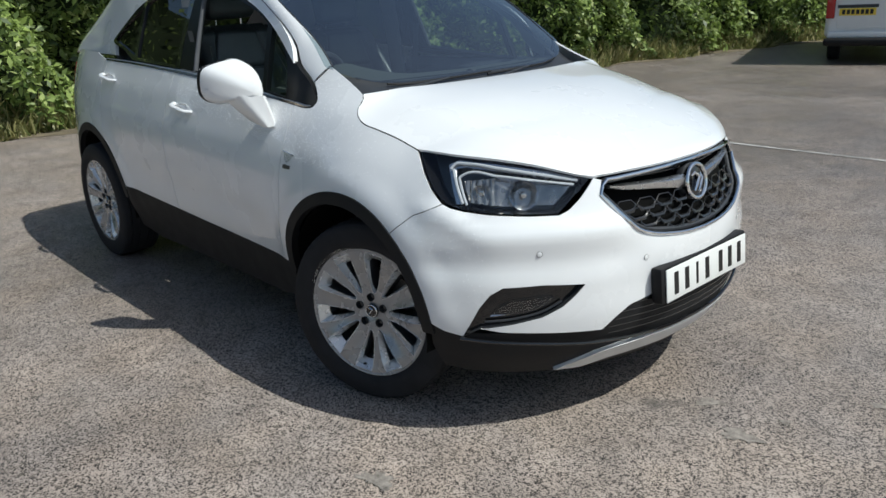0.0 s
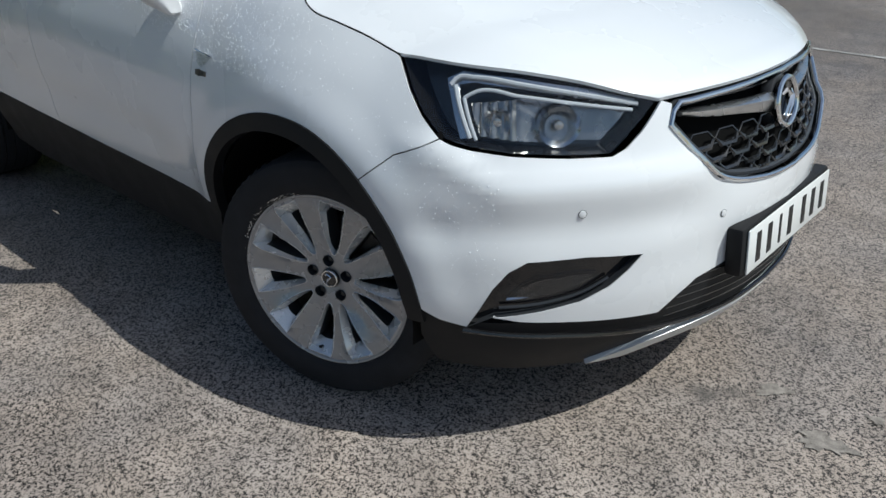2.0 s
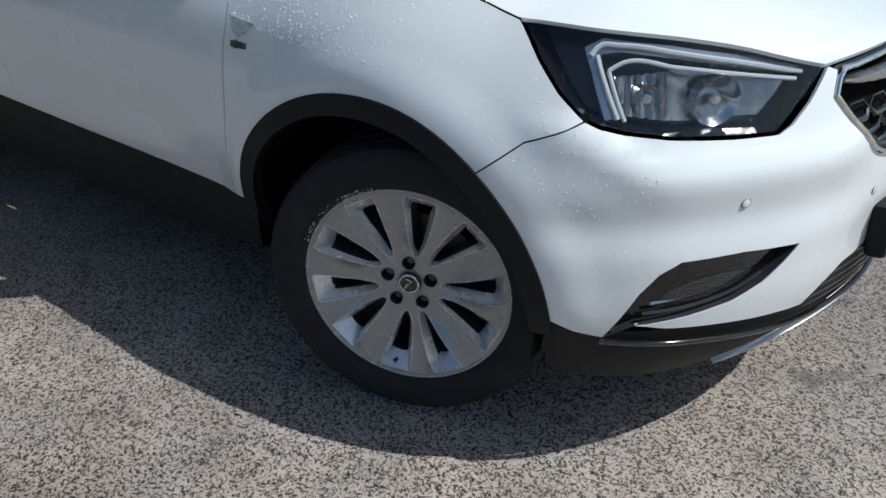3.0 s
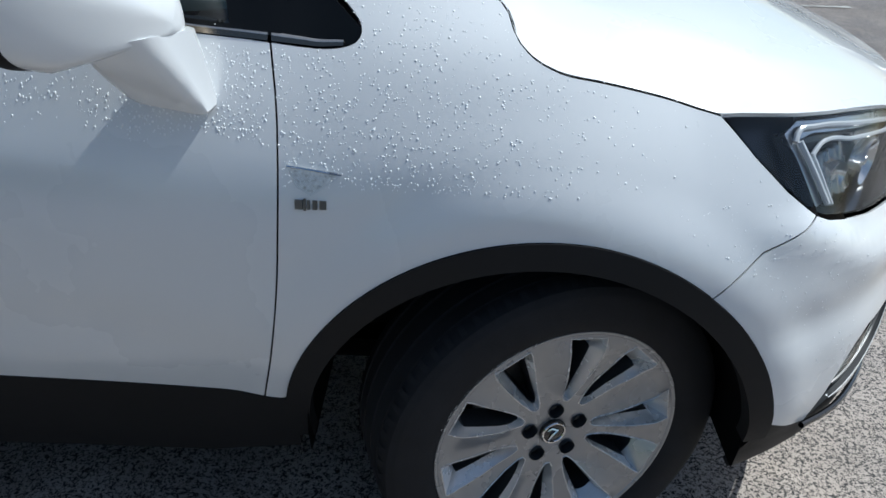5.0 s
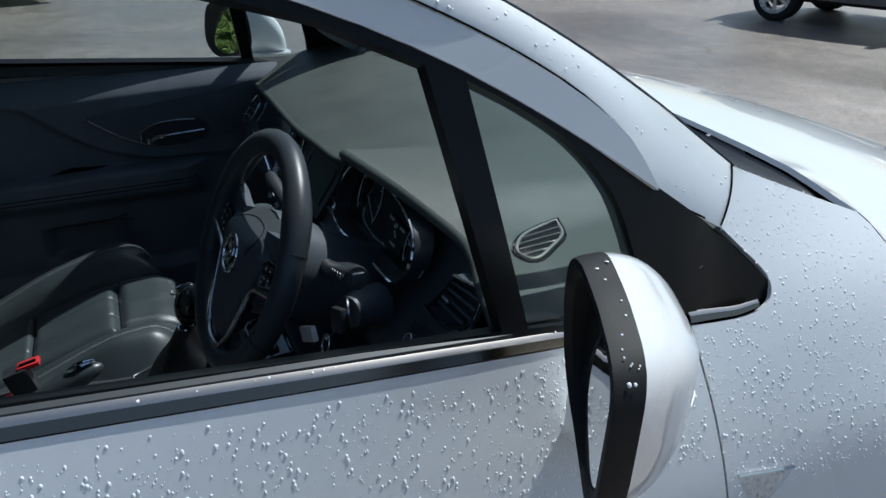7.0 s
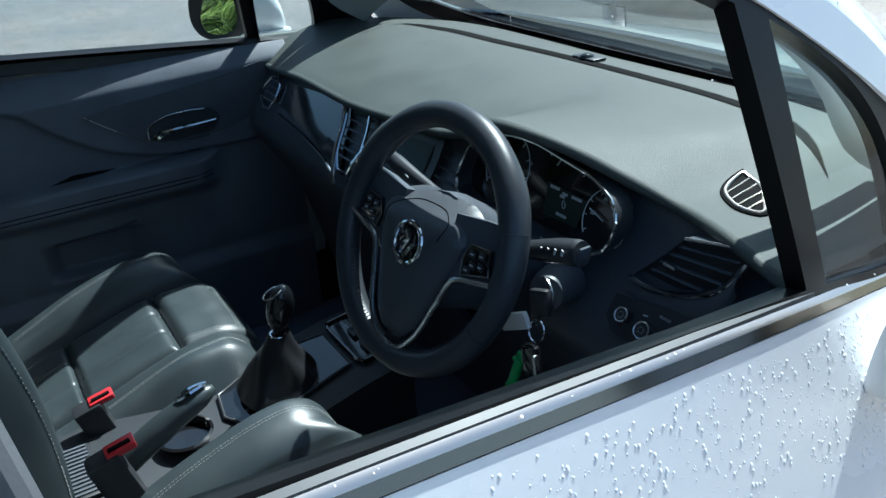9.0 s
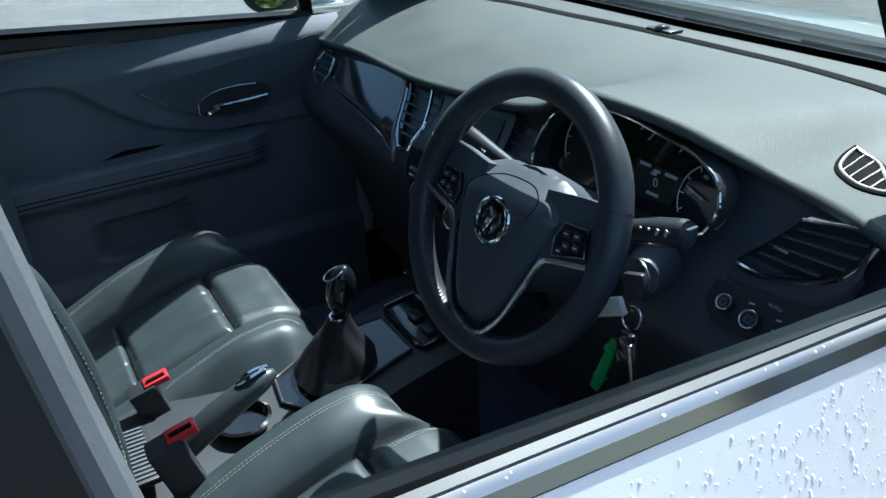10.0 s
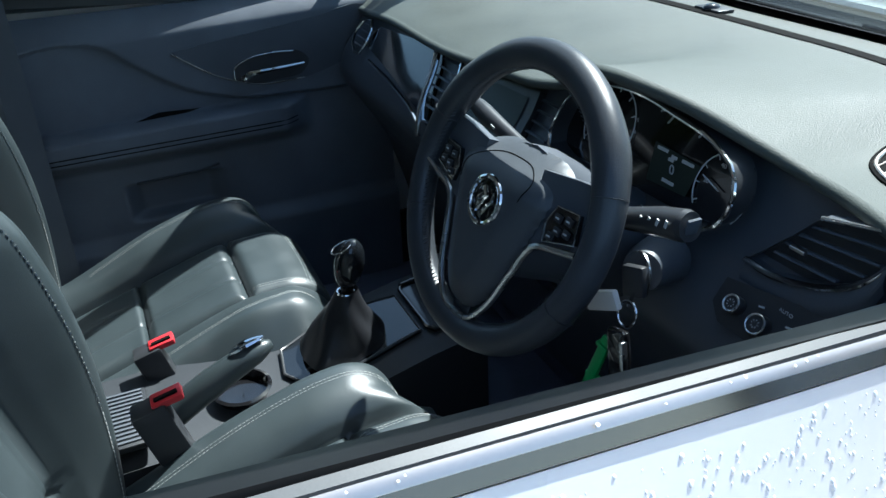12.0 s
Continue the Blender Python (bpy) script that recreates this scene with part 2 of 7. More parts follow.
def inset(poly, d):
    P = np.array(poly)
    if d == 0:
        return poly
    area = 0.5 * np.sum(P[:, 0] * np.roll(P[:, 1], -1) - np.roll(P[:, 0], -1) * P[:, 1])
    a, b = P - np.roll(P, 1, 0), np.roll(P, -1, 0) - P
    na, nb = np.stack([-a[:, 1], a[:, 0]], 1), np.stack([-b[:, 1], b[:, 0]], 1)
    na /= np.linalg.norm(na, axis=1, keepdims=True) + 1e-9
    nb /= np.linalg.norm(nb, axis=1, keepdims=True) + 1e-9
    m = na + nb
    l = np.maximum(np.sum(m * m, 1, keepdims=True), 0.8)
    return [tuple(p) for p in P + math.copysign(1, area) * 2 * d * m / l]


def panel(poly, surf, step=0.025, thick=0.006, holes=(), gap=0.0, flip=True):
    """Vertices and faces of a sheet: the outline poly on the surface surf(a, b), with returned edges."""
    from_holes = [refine(h, step) for h in holes]
    loop = refine(inset(refine(poly, step), gap) if gap else poly, step)
    pts, edges = [], []
    for lp in [loop] + from_holes:
        s = len(pts)
        pts += lp
        edges += [(s + i, s + (i + 1) % len(lp)) for i in range(len(lp))]
    P = np.array(pts)
    lo, hi = P.min(0), P.max(0)
    gx, gy = np.meshgrid(np.arange(lo[0], hi[0], step), np.arange(lo[1], hi[1], step), indexing="ij")
    q = np.stack([gx.ravel(), gy.ravel()], 1)
    ok = inside(loop, q)
    for h in from_holes:
        ok &= ~inside(h, q)
    q = q[ok]
    if len(q):
        near = np.array([np.min(np.sum((P - p) ** 2, 1)) for p in q])
        q = q[near > (0.45 * step) ** 2]
    allp = [Vector(p) for p in pts] + [Vector(p) for p in q]
    vs, _, fs, _, _, _ = geometry.delaunay_2d_cdt(allp, edges, [], 0, 1e-7)
    V2 = np.array([tuple(v) for v in vs])
    F = np.array([tuple(f) for f in fs])
    c = V2[F].mean(1)
    keep = inside(loop, c)
    for h in from_holes:
        keep &= ~inside(h, c)
    F = F[keep]
    a, b, cc = V2[F[:, 0]], V2[F[:, 1]], V2[F[:, 2]]
    ar = (b[:, 0] - a[:, 0]) * (cc[:, 1] - a[:, 1]) - (b[:, 1] - a[:, 1]) * (cc[:, 0] - a[:, 0])
    F = F[np.abs(ar) > 1e-10]
    ar = ar[np.abs(ar) > 1e-10]
    F[ar < 0] = F[ar < 0][:, ::-1]
    if flip:
        F = F[:, ::-1]
    V = np.asarray(surf(V2[:, 0], V2[:, 1]))
    n = np.zeros_like(V)
    fn = np.cross(V[F[:, 1]] - V[F[:, 0]], V[F[:, 2]] - V[F[:, 0]])
    for k in range(3):
        np.add.at(n, F[:, k], fn)
    n /= np.linalg.norm(n, axis=1, keepdims=True) + 1e-12
    faces = [tuple(f) for f in F]
    if thick:
        count = {}
        for f in F:
            for k in range(3):
                e = (f[k], f[(k + 1) % 3])
                count[e] = count.get(e, 0) + 1
        rim = [e for e in count if (e[1], e[0]) not in count]
        idx, extra = {}, []
        for e in rim:
            for w in e:
                if w not in idx:
                    idx[w] = len(V) + len(extra)
                    extra.append(V[w] - n[w] * thick)
        V = np.vstack([V, np.array(extra)]) if extra else V
        faces += [(e[1], e[0], idx[e[0]], idx[e[1]]) for e in rim]
    return V, faces


def mirrored(V, faces):
    W = np.array([tuple(v) for v in V]) * np.array([1, -1, 1])
    return W, [tuple(f)[::-1] for f in faces]


def both(name, VF, material, parent, label="", angle=35):
    """The same part on the right and on the left."""
    r = put(name, mesh_of(name, *VF, material, angle), parent, label)
    l = put(name, mesh_of(name, *mirrored(*VF), material, angle), parent, label)
    return r, l


def one(name, VF, material, parent, label="", angle=35):
    return put(name, mesh_of(name, *VF, material, angle), parent, label)


def grid(nu, nv, fn, closed_u=False):
    """A sheet of nu by nv cells from fn(s, t), s and t running from 0 to 1."""
    v = [fn(i / nu, j / nv) for i in range(nu + (0 if closed_u else 1)) for j in range(nv + 1)]
    f = []
    m = nu if closed_u else nu + 1
    for i in range(nu):
        for j in range(nv):
            a, b = i * (nv + 1) + j, ((i + 1) % m) * (nv + 1) + j
            f.append((a, b, b + 1, a + 1))
    return v, f


def join(*vfs):
    V, F = [], []
    for v, f in vfs:
        s = len(V)
        V += [tuple(p) for p in v]
        F += [tuple(k + s for k in q) for q in f]
    return V, F

LEDGE = mat("window_ledge_plastic", (0.042, 0.050, 0.054), 0.55, var=0.12, bump=0.3, bscale=800, bdist=0.0008)

# ---- surroundings ----
def asphalt():
    m, nt, b = node_mat("worn_asphalt")
    N, Lk = nt.nodes, nt.links
    tc = N.new("ShaderNodeTexCoord")

    def tex(kind, scale, detail=3):
        n = N.new(kind)
        n.inputs["Scale"].default_value = scale
        if "Detail" in n.inputs:
            n.inputs["Detail"].default_value = detail
        Lk.new(tc.outputs["Object"], n.inputs["Vector"])
        return n
    stones = tex("ShaderNodeTexVoronoi", 165)
    small = tex("ShaderNodeTexVoronoi", 410)
    sep, sep2 = N.new("ShaderNodeSeparateColor"), N.new("ShaderNodeSeparateColor")
    Lk.new(stones.outputs["Color"], sep.inputs[0])
    Lk.new(small.outputs["Color"], sep2.inputs[0])
    both_sizes = N.new("ShaderNodeMix")
    both_sizes.inputs["Factor"].default_value = .42
    Lk.new(sep.outputs[0], both_sizes.inputs["A"])
    Lk.new(sep2.outputs[1], both_sizes.inputs["B"])
    cellr = N.new("ShaderNodeValToRGB")
    cr = cellr.color_ramp
    cr.elements[0].position, cr.elements[0].color = 0.15, (.0120, .0104, .0096, 1)
    cr.elements[1].position, cr.elements[1].color = 0.92, (.92, .80, .72, 1)
    for p, c in ((.54, (.0180, .0157, .0144, 1)), (.74, (.028, .0244, .0224, 1)), (.83, (.12, .104, .095, 1))):
        e = cr.elements.new(p)
        e.color = c
    Lk.new(both_sizes.outputs["Result"], cellr.inputs["Fac"])
    patch = tex("ShaderNodeTexNoise", .55, 6)
    mid = tex("ShaderNodeTexNoise", 5.0, 6)
    pr = N.new("ShaderNodeMapRange")
    pr.inputs["From Min"].default_value, pr.inputs["From Max"].default_value = .32, .68
    pr.inputs["To Min"].default_value, pr.inputs["To Max"].default_value = .33, .50
    Lk.new(patch.outputs["Fac"], pr.inputs["Value"])
    mr = N.new("ShaderNodeMapRange")
    mr.inputs["From Min"].default_value, mr.inputs["From Max"].default_value = .3, .7
    mr.inputs["To Min"].default_value, mr.inputs["To Max"].default_value = .80, 1.16
    Lk.new(mid.outputs["Fac"], mr.inputs["Value"])
    mul = N.new("ShaderNodeMath")
    mul.operation = "MULTIPLY"
    Lk.new(pr.outputs[0], mul.inputs[0])
    Lk.new(mr.outputs[0], mul.inputs[1])
    vm = N.new("ShaderNodeVectorMath")
    vm.operation = "SCALE"
    hue = N.new("ShaderNodeMix")
    hue.data_type = "RGBA"
    hue.blend_type = "MULTIPLY"
    hue.inputs["Factor"].default_value = 1.0
    tint = N.new("ShaderNodeValToRGB")
    tint.color_ramp.elements[0].position, tint.color_ramp.elements[0].color = .38, (1.0, .99, .985, 1)
    tint.color_ramp.elements[1].position, tint.color_ramp.elements[1].color = .62, (1.0, .955, .90, 1)
    Lk.new(tex("ShaderNodeTexNoise", 2.3, 5).outputs["Fac"], tint.inputs["Fac"])
    Lk.new(cellr.outputs["Color"], hue.inputs["A"])
    Lk.new(tint.outputs["Color"], hue.inputs["B"])
    Lk.new(hue.outputs["Result"], vm.inputs[0])
    # a damp, darker and glossier stretch
    pos = N.new("ShaderNodeSeparateXYZ")
    Lk.new(tc.outputs["Object"], pos.inputs[0])
    wob = N.new("ShaderNodeMath")
    wob.operation = "MULTIPLY_ADD"
    Lk.new(tex("ShaderNodeTexNoise", .35, 5).outputs["Fac"], wob.inputs[0])
    wob.inputs[1].default_value = 5.0
    Lk.new(pos.outputs["Y"], wob.inputs[2])
    damp = N.new("ShaderNodeMapRange")
    damp.interpolation_type = "SMOOTHSTEP"
    damp.inputs["From Min"].default_value, damp.inputs["From Max"].default_value = 3.2, 6.2
    Lk.new(wob.outputs[0], damp.inputs["Value"])
    wet = N.new("ShaderNodeMath")
    wet.operation = "MULTIPLY_ADD"
    wet.inputs[1].default_value, wet.inputs[2].default_value = -.22, 1.0
    Lk.new(damp.outputs[0], wet.inputs[0])
    mul2 = N.new("ShaderNodeMath")
    mul2.operation = "MULTIPLY"
    Lk.new(mul.outputs[0], mul2.inputs[0])
    Lk.new(wet.outputs[0], mul2.inputs[1])
    Lk.new(mul2.outputs[0], vm.inputs["Scale"])
    # pale worn spots
    spot = tex("ShaderNodeTexNoise", 1.7, 4)
    sr = N.new("ShaderNodeMapRange")
    sr.inputs["From Min"].default_value, sr.inputs["From Max"].default_value = .70, .76
    Lk.new(spot.outputs["Fac"], sr.inputs["Value"])
    mix = N.new("ShaderNodeMix")
    mix.data_type = "RGBA"
    Lk.new(sr.outputs[0], mix.inputs["Factor"])
    Lk.new(vm.outputs[0], mix.inputs["A"])
    mix.inputs["B"].default_value = (.085, .077, .071, 1)
    Lk.new(mix.outputs["Result"], b.inputs["Base Color"])
    rg = N.new("ShaderNodeMapRange")
    rg.inputs["From Min"].default_value, rg.inputs["From Max"].default_value = .35, .65
    rg.inputs["To Min"].default_value, rg.inputs["To Max"].default_value = .46, .66
    Lk.new(patch.outputs["Fac"], rg.inputs["Value"])
    rw = N.new("ShaderNodeMath")
    rw.operation = "MULTIPLY_ADD"
    rw.inputs[1].default_value = -.16
    Lk.new(damp.outputs[0], rw.inputs[0])
    Lk.new(rg.outputs[0], rw.inputs[2])
    Lk.new(rw.outputs[0], b.inputs["Roughness"])
    b.inputs["Specular IOR Level"].default_value = .45
    bp = N.new("ShaderNodeBump")
    bp.inputs["Strength"].default_value = 1.0
    bp.inputs["Distance"].default_value = 0.0008
    inv = N.new("ShaderNodeMath")
    inv.operation = "SUBTRACT"
    inv.inputs[0].default_value = 1.0
    Lk.new(stones.outputs["Distance"], inv.inputs[1])
    Lk.new(inv.outputs[0], bp.inputs["Height"])
    Lk.new(bp.outputs["Normal"], b.inputs["Normal"])
    return m


ASPHALT = asphalt()
V, F = grid(8, 8, lambda s, t: (-1200 + 2400 * s, -1200 + 2400 * t, 0))
ground = one("ground", (V, [f for f in F]), ASPHALT, None)
tagged(ground, "grey-brown worn tarmac of a car park, drying after rain", "ground", kind="structure")

# ---- the car's outer skin: a plan curve swept with changing upright sections ----
PLAN = np.array([(.872, 0), (.862, .16), (.822, .33), (.757, .49), (.66, .635), (.545, .755), (.40, .838), (.2, .868), (0, .874),
                 (-.45, .872), (-1.3, .872), (-2.0, .870), (-2.55, .862), (-2.95, .815), (-3.2, .73), (-3.33, .58), (-3.38, .3), (-3.4, 0)])
PLAN_LEN = np.r_[0, np.cumsum(np.linalg.norm(np.diff(PLAN, axis=0), axis=1))]
HEIGHTS = [.2, .3, .42, .52, .62, .72, .80, .88, .96, 1.05, 1.12, 1.22]
SECTION = {
    0: [-.10, -.03, 0, 0, 0, -.02, -.045, -.08, -.13, -.22, -.35, -.5],
    3: [-.10, -.03, 0, 0, 0, -.025, -.055, -.085, -.14, -.23, -.35, -.5],
    5: [-.08, -.02, .004, .004, 0, -.025, -.06, -.095, -.15, -.23, -.33, -.45],
    7: [-.07, -.03, 0, .003, .003, -.006, -.03, -.075, -.135, -.22, -.30, -.42],
    8: [-.07, -.03, 0, .003, .003, .002, -.012, -.035, -.085, -.16, -.25, -.37],
    9: [-.09, -.065, -.038, -.015, 0, 0, -.008, -.03, -.065, -.112, -.15, -.205],
    10: [-.09, -.065, -.035, -.012, 0, 0, 0, -.012, -.04, -.075, -.11, -.15],
    12: [-.07, -.03, 0, .003, .003, .002, 0, -.008, -.03, -.06, -.09, -.13],
    15: [-.10, -.03, 0, 0, 0, 0, -.01, -.02, -.03, -.05, -.07, -.12],
    17: [-.10, -.03, 0, 0, 0, 0, -.01, -.02, -.03, -.05, -.07, -.12]}
ARCH_F, ARCH_R = (-.043, .354, .440), (-2.54, .362, .45)
NAMED = sorted(SECTION)
U_AT = PLAN_LEN[NAMED]
SECT = np.array([SECTION[k] for k in NAMED])


def skin(u, z, out=0.0):
    """Body surface; u runs along the plan from the nose (0) to the right (plus) or left (minus)."""
    u, z = np.asarray(u, float), np.asarray(z, float)
    side = np.where(u < 0, 1.0, -1.0)
    w = np.abs(u)
    p = crom(PLAN_LEN, PLAN, w)
    tg = crom(PLAN_LEN, PLAN, w + 1e-3) - crom(PLAN_LEN, PLAN, np.maximum(w - 1e-3, 0))
    tg /= np.linalg.norm(tg, axis=-1, keepdims=True)
    tg[w < 1e-3] = (0, 1)
    n = np.stack([tg[..., 1], -tg[..., 0]], -1)
    rows = np.stack([crom(HEIGHTS, r, z) for r in SECT], 0)
    slope = np.gradient(rows, U_AT, axis=0)
    i = np.clip(np.searchsorted(U_AT, w) - 1, 0, len(U_AT) - 2)
    h = U_AT[i + 1] - U_AT[i]
    s = np.clip((w - U_AT[i]) / h, 0, 1)

    def at(a, k):
        return np.take_along_axis(a, k[None], 0)[0]
    d = (2 * s**3 - 3 * s**2 + 1) * at(rows, i) + (s**3 - 2 * s**2 + s) * h * at(slope, i) \
        + (3 * s**2 - 2 * s**3) * at(rows, i + 1) + (s**3 - s**2) * h * at(slope, i + 1)
    for ax, az, ar in (ARCH_F, ARCH_R):
        r = np.hypot(p[..., 0] - ax, z - az)
        d = d + 0.011 * (1 - smooth(ar + .020, ar + .110, r)) * smooth(.3, .45, z)
    # shoulder of the bumper below each lamp
    zr = .722 + .07 * smooth(.82, 1.04, w)
    ledge = np.where(z > zr, 1 - smooth(zr, zr + .040, z), np.exp(-((z - zr) / .045) ** 2))
    d = d + (0.016 * ledge - .012 * np.exp(-((z - .618) / .045) ** 2)) * smooth(.22, .46, w) * (1 - smooth(.98, 1.16, w))
    # soft scoop in the doors above the sill
    xs = p[..., 0]
    d = d - 0.010 * smooth(-.55, -.8, xs) * (1 - smooth(-1.8, -2.05, xs)) * np.exp(-((z - .60) / .07) ** 2)
    q = p + n * (d + out)[..., None]
    return np.stack([q[..., 0], side * q[..., 1], z], -1)


def skin_at(out):
    return lambda u, z: skin(u, z, out)


def ux(x):
    return 1.418 - x


def arc(c, r, a0, a1, n=24):
    """Points round a wheel arch in (u, z); degrees, 0 to the front, 90 up."""
    return [(ux(c[0] + r * math.cos(radians(a0 + (a1 - a0) * k / n))), c[1] + r * math.sin(radians(a0 + (a1 - a0) * k / n))) for k in range(n + 1)]


def sill_z(x):
    return 0.431 + 0.045 * (-.517 - x)


def belt_z(x):
    d = -.47 - x
    return 1.056 + .096 * d - .022 * d * d


def side_y(x, z):
    """Half-width of the glasshouse."""
    x, z = np.asarray(x, float), np.asarray(z, float)
    h = z - 1.05
    return .765 - .30 * h - .12 * h * h - .035 * smooth(-1.9, -3.3, x) * (1 + h) - 0.004 * smooth(-.60, -.33, x)


def house(x, z, out=0.0):
    x, z = np.asarray(x, float), np.asarray(z, float)
    return np.stack([x, -side_y(x, z) - out, z], -1)


car = new("car")
tagged(car, "white crossover car, wet with rain, driver's window open, on asphalt", "car")

# bonnet
SEAM_B = spline([(1.545, 1.106), (1.534, 1.095), (1.52, 1.065), (1.496, 1.042), (1.456, 1.023), (1.384, 1.007), (1.279, .982), (1.18, .955)], 4)
LAMP_TOP = spline([(1.18, .955), (1.05, .951), (.92, .945), (.78, .934), (.66, .915), (.55, .889), (.469, .871)], 4)
B_EDGE = [tuple(skin(np.array([u]), np.array([z]))[0] * np.array((1, -1, 1)) + np.array((0, -.0012, .0006))) for u, z in SEAM_B]
B_EDGE += [tuple(skin(np.array([u]), np.array([z]))[0] * np.array((1, -1, 1)) + np.array((-.002, -.002, .002))) for u, z in LAMP_TOP[1:]]
B_MID = [(-.125, 1.118), (-.045, 1.1125), (.03, 1.105), (.2, 1.080), (.4, 1.032), (.6, .966), (.72, .918), (.775, .893), (.79, .882)]


def bonnet_pt(s, v):
    e = np.array(B_EDGE)
    k = np.linspace(0, 1, len(e))
    E = np.array([np.interp(s, k, e[:, c]) for c in range(3)])
    mx = -.045 + .835 * (s ** 0.85)
    mz = float(crom([m[0] for m in B_MID], [m[1] for m in B_MID], mx))
    a = abs(v)
    x = mx + (E[0] - mx) * a ** 2.2
    z = mz + (E[2] - mz) * (.22 * a ** 2 + .78 * a ** 4.5)
    y = E[1] * a
    # two ridges, steeper on their outer sides
    ridge = max(0, (a - .35) / .425) ** 2 if a < .775 else max(0, 1 - (a - .775) / .16)
    z += .011 * ridge * (.35 + .65 * smooth(0, .10, s)) * (1 - smooth(.45, .90, s))
    return (x, -math.copysign(y, v), z)


def bonnet_vf():
    nu, nv = 64, 72
    V, F = grid(nu, nv, lambda s, t: bonnet_pt(s, 2 * t - 1))
    V = [Vector(p) for p in V]
    rim = [i * (nv + 1) for i in range(nu + 1)] + [nu * (nv + 1) + j for j in range(1, nv + 1)] \
        + [i * (nv + 1) + nv for i in range(nu - 1, -1, -1)] + [j for j in range(nv - 1, 0, -1)]
    s = len(V)
    V += [V[i] - Vector((0.0, 0.0, 0.008)) + Vector((-.003, -.003 * (1 if V[i].y > 0 else -1), 0)) for i in rim]
    n = len(rim)
    F += [(rim[k], s + k, s + (k + 1) % n, rim[(k + 1) % n]) for k in range(n)]
    return V, F


bm = bmesh.new()
V, F = bonnet_vf()
bv = [bm.verts.new(p) for p in V]
for f in F:
    bm.faces.new([bv[i] for i in f])
bonnet = part("bonnet", bm, PAINT, car, "glossy white bonnet", angle=50)

# front bumper, with openings for grille, fog lamps and lower intake
GRILLE_TOP = [(0, .874), (.12, .873), (.26, .869), (.375, .864), (.425, .860)]
GRILLE_LOW = [(.448, .816), (.40, .765), (.323, .691), (.26, .668), (.184, .655), (.09, .645), (0, .642)]
FOG = [(.922, .383), (.895, .43), (.864, .488), (.83, .530), (.79, .553), (.66, .556), (.527, .546), (.560, .512), (.60, .480), (.667, .449), (.76, .430), (.864, .415)]
LOW_IN = [(.459, .375), (.41, .415), (.36, .447), (.269, .466), (.13, .474), (0, .476)]
half = [(0, .642), (.09, .645), (.184, .655), (.26, .668), (.323, .691), (.40, .765), (.448, .816), (.432, .860), (.462, .870),
        (.52, .815), (.565, .783), (.60, .770), (.70, .772), (.83, .780), (.92, .790), (.965, .800), (.996, .811)]
half += [(1.109, .767), (1.19, .70)] + [p for p in arc(ARCH_F, .440, 51, 8.5, 14)][1:] + [(.98, .398)] + FOG + [(.80, .402), (.6, .385)] + LOW_IN
BUMPER = half + [(-u, z) for u, z in half[::-1] if u > 1e-6]
bumper = one("front_bumper", panel(BUMPER, skin, 0.022, .007, gap=0.0015), PAINT, car, "white front bumper")
# soft ledge under each lamp: a shallow return behind the edge
low = [(-1.03, .415)] + [(-.98, .40), (-.90, .395), (-.6, .40), (-.459, .40), (-.36, .455), (0, .482), (.36, .455), (.459, .40), (.6, .40), (.9, .395), (.98, .40), (1.03, .415)]
clad_front = low + [(1.045, .33), (1.02, .24), (.6, .205), (.3, .20), (-.3, .20), (-.6, .205), (-1.02, .24), (-1.045, .33)]
lower = one("lower_bumper", panel(clad_front, skin_at(-.006), 0.03, 0.02), CLAD, car, "black textured lower bumper")


def lip_line(out, z_of, n=60, um=.93):
    return [tuple(skin(np.array([u]), np.array([z_of(abs(u))]), out)[0]) for u in np.linspace(-um, um, n)]


one("bumper_lip", tube(lip_line(.004, lambda u: float(crom([0, .3, .5, .7, .93], [.318, .322, .335, .358, .378], u)), 70), .0065, 8), GLOSSBLACK, car, "thin glossy lip")
skid = [(0, .305), (.25, .302), (.38, .293), (.46, .280), (.55, .245), (.61, .217), (.50, .212), (.40, .235), (.25, .243), (0, .245)]
one("skid_plate", panel(skid + [(-u, z) for u, z in skid[::-1] if u > 1e-6], skin_at(.010), 0.025, 0.02), SILVERTRIM, car, "silver skid strip")

# grille
GR_FULL = GRILLE_TOP + GRILLE_LOW + [(-u, z) for u, z in GRILLE_LOW[::-1] if u > 1e-6] + [(-u, z) for u, z in GRILLE_TOP[::-1] if u > 1e-6]
grille = one("grille", panel(GR_FULL, skin_at(-.055), 0.03, 0.0), UNDER, car, "black honeycomb radiator grille")
ring = [(u, z) for u, z in spline(GRILLE_TOP + GRILLE_LOW[:1], 3)] + spline(GRILLE_LOW, 3)[1:]
ring3 = [tuple(skin(np.array([u]), np.array([z]), .001)[0]) for u, z in inset(ring + [(-u, z) for u, z in ring[::-1] if u > 1e-6], .004)]
one("grille_surround", tube(ring3, .0062, 8, closed=True), CHROME, grille, "chrome surround")
ring4 = [tuple(skin(np.array([u]), np.array([z]), -.022)[0]) for u, z in inset(ring + [(-u, z) for u, z in ring[::-1] if u > 1e-6], .012)]
one("grille_frame", tube(ring4, .010, 8, closed=True), SATINBLACK, grille)
